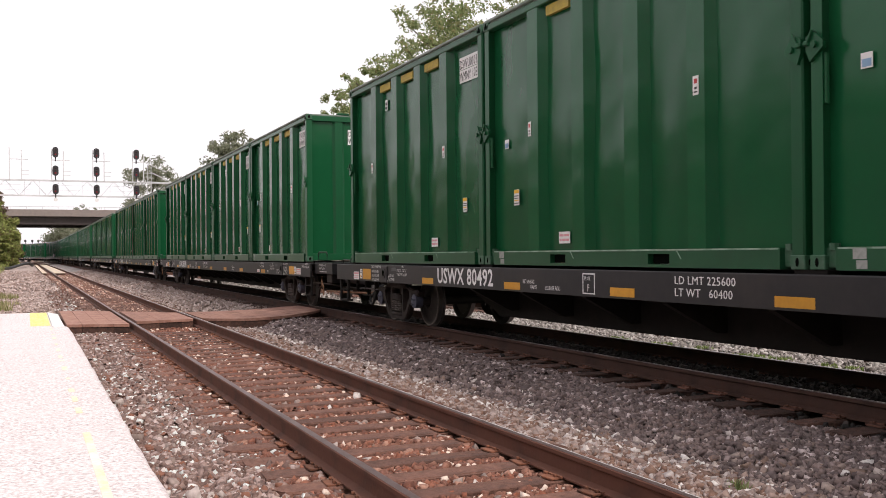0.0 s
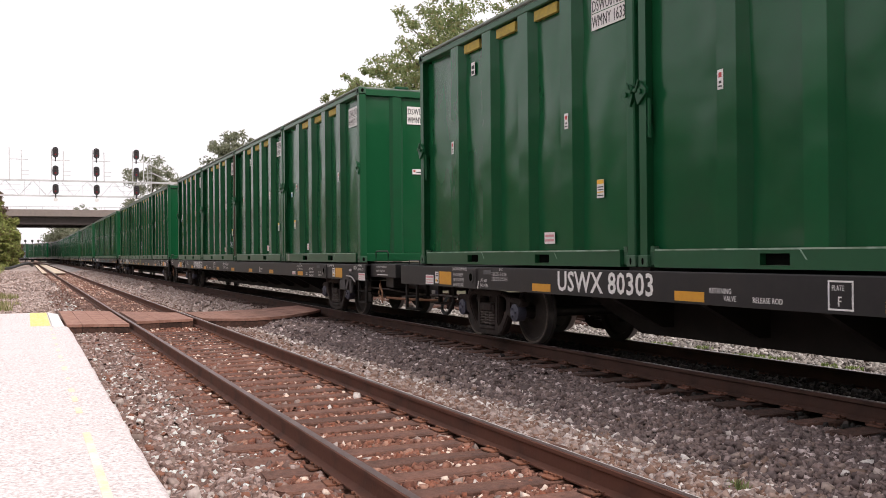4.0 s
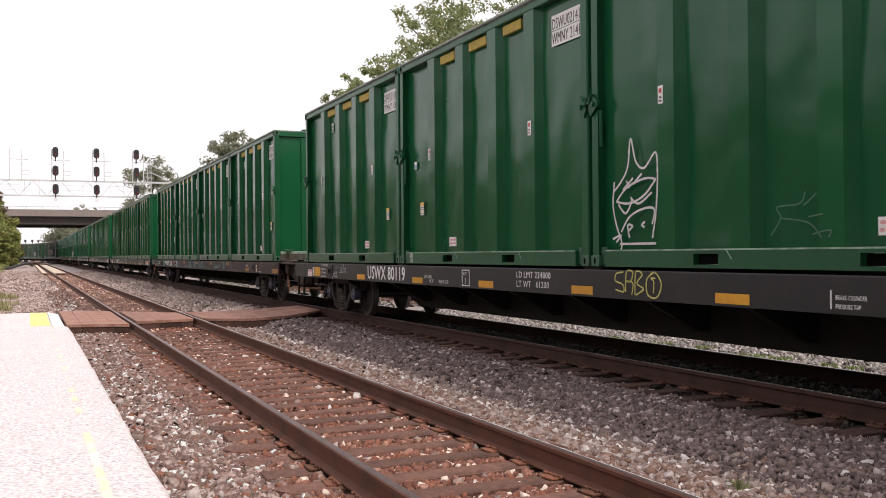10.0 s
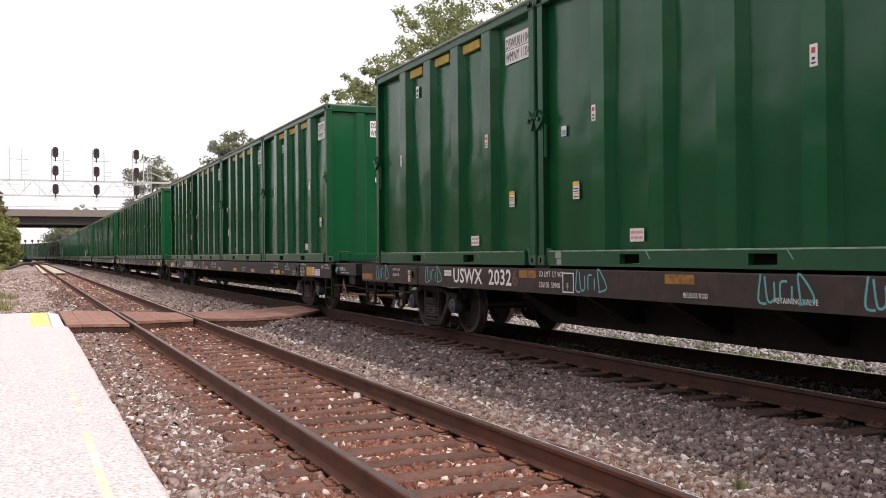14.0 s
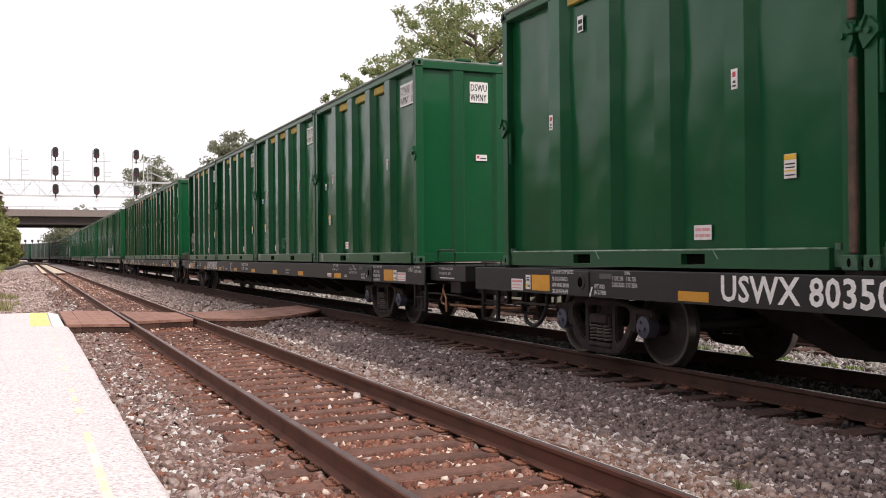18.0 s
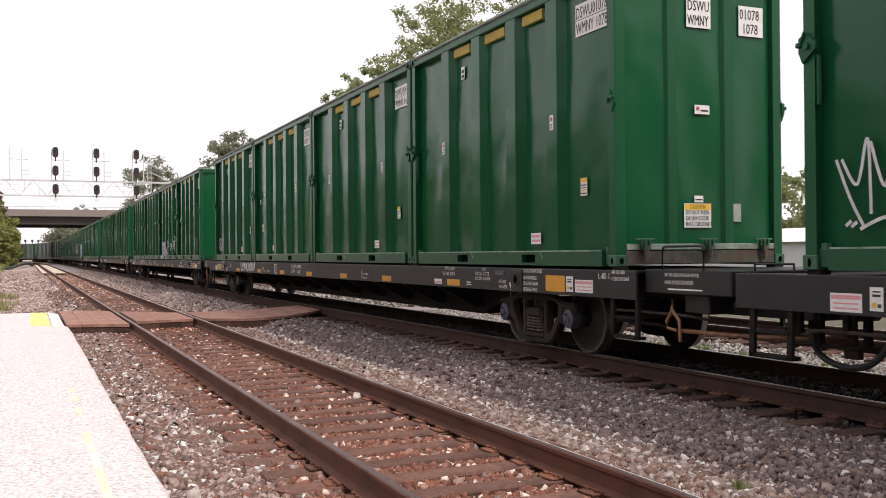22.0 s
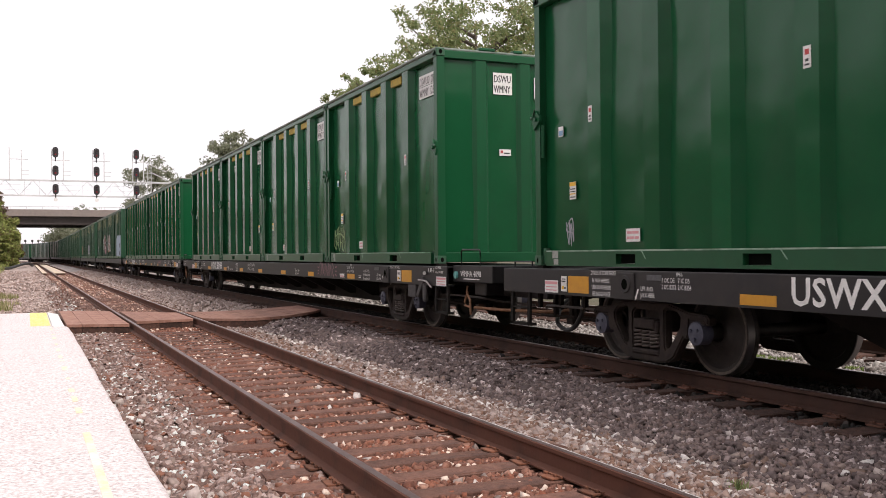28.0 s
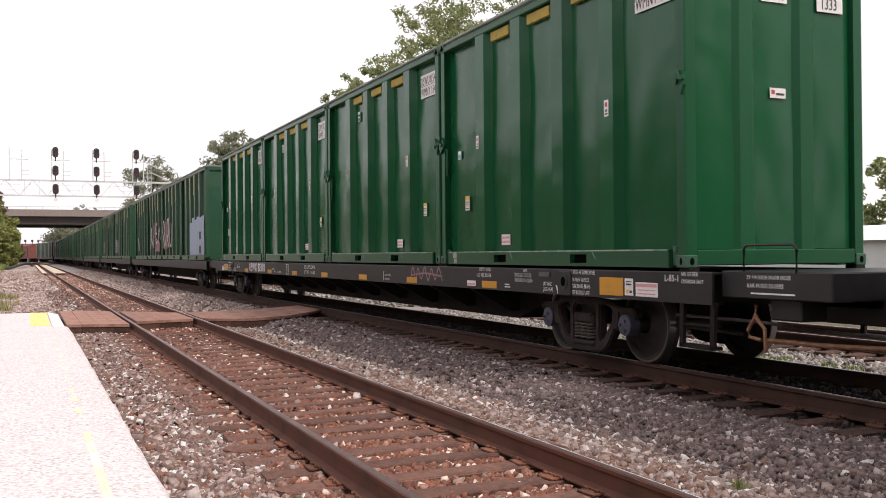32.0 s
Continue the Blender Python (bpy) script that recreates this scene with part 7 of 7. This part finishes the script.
tag_paint(cars[3], [[(0.0, 0.05), (0.0, 0.3), (0.14, 0.3)], [(0.0, 0.18), (0.12, 0.18)], [(0.24, 0.3), (0.24, 0.05), (0.4, 0.05), (0.4, 0.3)], [(0.5, 0.3), (0.5, 0.05), (0.62, 0.05)], [(0.85, 0.05), (0.72, 0.05), (0.72, 0.3), (0.86, 0.3)], [(0.72, 0.18), (0.84, 0.18)], [(1.1, 0.05), (0.96, 0.05), (0.96, 0.3), (1.1, 0.3)], [(1.2, 0.04), (1.2, 0.31), (1.46, 0.31), (1.46, 0.04), (1.2, 0.04)], [(3.08, 0.04), (3.08, 0.3), (3.20, 0.1), (3.30, 0.3), (3.30, 0.05)], [(3.40, 0.05), (3.40, 0.3)], [(3.48, 0.3), (3.56, 0.05), (3.64, 0.3), (3.76, 0.28), (3.68, 0.06)]], 0.024, "spray_faded", SILL, 6.12, 0.78)
tag_paint(cars[3], [[(0.0, 0.3), (0.05, 0.05), (0.2, 0.28), (0.32, 0.06)], [(0.4, 0.05), (0.42, 0.3), (0.56, 0.2), (0.44, 0.16)], [(0.62, 0.28), (0.66, 0.06), (0.84, 0.1)], [(0.95, 0.05), (1.0, 0.3), (1.15, 0.06)], [(1.22, 0.3), (1.26, 0.05), (1.42, 0.25), (1.5, 0.05)], [(1.6, 0.05), (1.66, 0.3), (1.8, 0.18), (1.9, 0.05)]], 0.024, "spray_faded", SILL, 10.99, 0.78)
tag_paint(cars[3], [[(0.1, 0.05), (0.02, 0.12), (0.1, 0.22), (0.25, 0.24), (0.36, 0.14), (0.3, 0.05)], [(0.12, 0.22), (0.2, 0.33), (0.3, 0.22)], [(0.2, 0.2), (0.2, 0.08)]], 0.022, "spray_faded", SILL, 1.62, 0.84)
tag_paint(cars[3], [[(0.0, 0.3), (0.03, 0.08), (0.2, 0.12), (0.3, 0.22), (0.22, 0.1), (0.42, 0.12), (0.5, 0.22), (0.55, 0.1), (0.72, 0.14), (1.0, 0.17)]], 0.022, "spray_teal", SILL, 8.84, 0.78)
tag_paint(cars[3], [[(0.0, 0.3), (0.05, 0.08), (0.15, 0.3), (0.2, 0.08), (0.3, 0.14), (0.3, 0.3)]], 0.022, "spray_teal", SILL, 7.27, 0.78)
tag_paint(cars[8], [[(0.2, 0.04), (0.18, 0.3), (0.3, 0.32), (0.28, 0.06)], [(0.36, 0.05), (0.38, 0.32), (0.46, 0.1), (0.5, 0.32)], [(0.56, 0.05), (0.58, 0.33)], [(0.64, 0.32), (0.66, 0.05), (0.74, 0.28), (0.78, 0.05)], [(0.84, 0.05), (0.86, 0.33)], [(0.92, 0.05), (0.98, 0.32), (1.06, 0.06)], [(1.12, 0.05), (1.14, 0.32), (1.24, 0.24), (1.16, 0.16), (1.28, 0.02)], [(0.0, 0.24), (0.12, 0.22)], [(0.02, 0.16), (0.12, 0.16)], [(0.0, 0.08), (0.12, 0.1)], [(1.36, 0.24), (1.5, 0.26)], [(1.36, 0.16), (1.5, 0.16)], [(1.36, 0.1), (1.48, 0.06)]], 0.026, "spray_pink", SILL, 6.75, 0.785)
tag_paint(cars[9], [[(0.0, 0.08), (0.12, 0.3), (0.25, 0.08), (0.35, 0.28), (0.5, 0.1), (0.65, 0.3), (0.8, 0.08), (0.95, 0.28), (1.1, 0.1), (1.25, 0.3), (1.4, 0.08)], [(0.05, 0.16), (0.7, 0.2), (1.4, 0.16)]], 0.03, "spray_pink", SILL, 7.4, 0.78)
# the wagon behind carries older, more painted containers
for k in (10, 11, 12):
    for j in range(4):
        for i, y in enumerate(RIBS):
            boxes("yellow_stripe", M["stripe_pale"], cars[k, j], [(-1.268, -1.262, y - 0.05, y + 0.05, BOX_H - 0.85 - 0.12 * ((i + j) % 3), BOX_H - 0.2)])
tag_paint(cars[10, 0], [[(0.3, 0.0), (0.3, 1.3)], [(0.9, 0.0), (0.9, 1.5)], [(1.5, 0.0), (1.5, 1.4)], [(2.1, 0.0), (2.1, 1.5)], [(2.7, 0.0), (2.7, 1.45)], [(3.2, 0.0), (3.2, 1.5)]], 0.66, "spray_blue", PROUD - 0.004, 3.7, 0.2)
tag_paint(cars[10, 0], [[(2.2, 0.6), (2.2, 0.9)], [(2.2, 0.05), (2.2, 0.35)]], 0.5, "ink", PROUD - 0.012, 3.3, 0.2)
tag_paint(cars[10, 1], [[(0.3, 0.2), (0.5, 1.4)], [(1.1, 0.2), (1.2, 1.5)], [(1.9, 0.3), (1.8, 1.5)]], 0.7, "spray_orange", PROUD - 0.004, 5.6, 0.3)
tag_paint(cars[10, 1], [[(0.4, 0.3), (0.8, 1.6), (1.2, 0.4), (1.6, 1.5), (2.1, 0.3)]], 0.16, "ink", PROUD - 0.012, 5.8, 0.3)
tag_paint(cars[10, 2], [[(0.2, 0.2), (0.5, 1.5), (0.9, 0.3), (1.3, 1.5), (1.7, 0.4)]], 0.28, "spray_red", PROUD - 0.004, 3.4, 0.4)
tag_paint(cars[10, 2], [[(0.2, 0.1), (0.7, 1.2), (0.4, 0.9), (1.2, 0.3)], [(1.5, 0.2), (1.6, 1.4)]], 0.12, "spray_white", PROUD - 0.012, 4.6, 0.4)
tag_paint(cars[11, 1], [[(0.3, 0.2), (0.5, 1.2)], [(1.2, 0.2), (1.2, 1.2)], [(2.2, 0.2), (2.2, 1.1)]], 0.6, "spray_lilac", PROUD - 0.004, 4.6, 0.2)
tag_paint(cars[11, 3], [[(0.3, 0.2), (0.5, 1.1)], [(1.2, 0.2), (1.2, 1.2)]], 0.6, "spray_orange", PROUD - 0.004, 4.0, 0.2)
tag_paint(cars[10, 1], [[(0.0, 0.9), (0.5, 1.5), (0.9, 1.0), (0.4, 0.7), (1.0, 0.3), (1.4, 0.9)], [(1.6, 0.3), (1.8, 1.4), (2.3, 1.5), (2.2, 0.8), (1.8, 0.7), (2.4, 0.2)], [(2.8, 1.4), (2.7, 0.5), (3.2, 0.3), (3.4, 1.3)]], 0.11, "spray_white", PROUD - 0.018, 5.9, 0.35)
tag_paint(cars[10, 2], [[(0.6, 1.2), (0.0, 1.1), (0.1, 0.3), (0.7, 0.3)], [(0.1, 0.75), (0.6, 0.7)], [(1.1, 0.2), (1.4, 1.0), (1.9, 0.4)]], 0.10, "spray_white", PROUD - 0.018, 2.2, 0.6)
tag_paint(cars[10, 2], [[(0.2, 0.1), (0.3, 0.8)], [(0.8, 0.1), (0.9, 0.7)], [(1.4, 0.1), (1.5, 0.6)]], 0.5, "spray_pink", PROUD - 0.004, 2.4, 0.3)
tag_paint(cars[10, 3], [[(0.2, 0.1), (0.4, 0.9), (0.9, 0.2), (1.2, 0.8)]], 0.14, "spray_lilac", PROUD - 0.004, 4.8, 0.3)
first_boxcar = boxcar()
for k in range(9):
    place(first_boxcar if k == 0 else copy_thing(first_boxcar, Matrix()), front_of(LAST) + 4.4 + 17.4 * k)


# ---- last: pieces of the beds ----
lay_ties(near_track, True, -7.92, 50.0, 214.0, 24.0)
lay_ties(far_track, False, -8.12, 46.0, 214.0, 20.0)
lay_ties(third_track, False, -8.02, 26.0, 160.0, 0.0)
scatter_stones("drab_gravel", M["stone_drab"], [(0.72, 1.75, -8.0, 3.6, 200, 0.05), (0.72, 1.75, 3.6, 9.0, 2300, 0.034), (0.72, 1.75, 9.0, 15.0, 1500, 0.037), (0.72, 1.75, 15.0, 26.0, 900, 0.046), (1.75, 2.05, 3.6, 20.0, 350, 0.042), (0.74, 1.9, 26.0, 70.0, 300, 0.065)], "grey-brown gravel between platform and rail", avoid=[(NEAR_C, 0.4, 0.0)])
scatter_stones("near_ballast", M["stone_brown"], [(1.70, 4.1, -8.0, 3.6, 200, 0.05), (1.70, 4.1, 3.6, 9.0, 1450, 0.037), (1.70, 4.1, 9.0, 15.0, 1050, 0.039), (1.70, 4.1, 15.0, 26.0, 800, 0.042)], "rust-stained crushed stones round the near track", avoid=[(NEAR_C, 0.4, 0.0)])
scatter_stones("tan_ballast", M["stone_tan"], [(1.70, 4.2, 26.0, 40.0, 420, 0.055), (1.70, 4.2, 40.0, 90.0, 130, 0.085)], "rust-stained stones round the track past the crossing, coloured paler for distance", avoid=[(NEAR_C, 0.4, 0.0)])
scatter_stones("grey_ballast", M["stone_grey"], [(4.1, 6.35, -8.0, 3.6, 200, 0.05), (4.80, 6.35, 3.6, 10.0, 2250, 0.037), (4.80, 6.35, 10.0, 18.0, 1500, 0.041), (4.80, 6.35, 18.0, 26.0, 800, 0.052)], "grey crushed stones on the shoulder of the far track", avoid=[(FAR_C, 0.2, FAR_Z)])
scatter_stones("sunlit_ballast", M["stone_gravel"], [(4.3, 6.35, 26.0, 45.0, 420, 0.06), (4.2, 6.35, 45.0, 110.0, 110, 0.10)], "grey stones between the tracks past the crossing, coloured paler for distance", avoid=[(FAR_C, 0.2, FAR_Z)])
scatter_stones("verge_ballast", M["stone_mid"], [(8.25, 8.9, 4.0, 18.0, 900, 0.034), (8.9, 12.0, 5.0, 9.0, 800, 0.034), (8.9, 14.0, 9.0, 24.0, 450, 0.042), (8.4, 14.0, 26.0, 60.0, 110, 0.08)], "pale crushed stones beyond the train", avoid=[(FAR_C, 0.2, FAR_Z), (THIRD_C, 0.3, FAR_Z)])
scatter_stones("pale_stones", M["stone_foot"], [(3.80, 4.62, 3.6, 12.0, 1400, 0.039), (3.80, 4.62, 12.0, 26.0, 800, 0.046), (4.60, 4.90, 3.6, 14.0, 700, 0.04), (3.80, 4.6, 26.0, 60.0, 250, 0.06)], "rust-tinged stones beside the near rails", avoid=[(NEAR_C, 0.4, 0.0)])
scatter_stones("white_stones", M["stone_pale"], [(4.50, 4.92, 3.6, 12.0, 420, 0.042), (4.50, 4.90, 12.0, 26.0, 360, 0.046), (3.95, 4.55, 3.6, 12.0, 70, 0.040), (4.90, 5.4, 3.6, 12.0, 22, 0.05), (4.85, 5.7, 3.6, 6.3, 160, 0.042), (0.75, 1.5, 3.6, 15.0, 40, 0.05), (0.75, 1.5, 15.0, 50.0, 60, 0.042), (1.7, 3.9, 3.6, 20.0, 26, 0.05)], "pale crushed stones strewn beside the rails", avoid=[(NEAR_C, 0.4, 0.0)])
# stones coloured near black for the shade under the train
scatter_stones("oily_ballast", M["stone_shaded"], [(6.86, 8.06, 4.0, 24.0, 420, 0.04)], "stones between the rails, coloured dark for the shade under the train")
scatter_stones("oily_shoulder", M["stone_shaded"], [(6.35, 6.62, 4.0, 24.0, 380, 0.05)], "stones round the sleeper ends, coloured dark for the shade under the train", avoid=[(FAR_C, 0.2, FAR_Z)])
scatter_stones("loose_gravel", M["stone_gravel"], [(-4.0, 0.85, 26.4, 50.0, 280, 0.055), (-6.0, 1.4, 50.0, 120.0, 60, 0.12)], "pale loose gravel beyond the platform")


def motions():
    """The train rolls towards the camera and past it, its wheels turning."""
    times = [float(k) for k in range(33)]
    for ob, y in TRAIN:
        z = FAR_Z + (DECK if ob.name.startswith("waste") else 0.0)
        rows = []
        for t in times:
            # a long thing stands on the line with both its ends
            half = 3.1 if ob.name.startswith("waste") else 12.4 if ob.name.startswith("flat") else 8.6
            px, py, turn = bend(FAR_C, y - way(t) + half)
            a = radians(turn)
            rows.append((t, pose(px + half * math.sin(a), py - half * math.cos(a), z, 0, 0, turn)))
        walk(ob, rows)
    for c, x_at, t_at, speed in ROAD_CARS:
        walk(c, [(float(t), pose(x_at + speed * (t - t_at), 214.6, 10.3)) for t in range(0, 33, 4)])
    steps = [k / 15 for k in range(481)]
    for k in range(-1, 10):
        for ax in cars[k].children:
            if ax.name.startswith("wheelset"):
                y = ax.location.y
                walk(ax, [(t, pose(0, y, WHEEL_R, math.degrees(way(t) / WHEEL_R) % 360)) for t in steps])


motions()
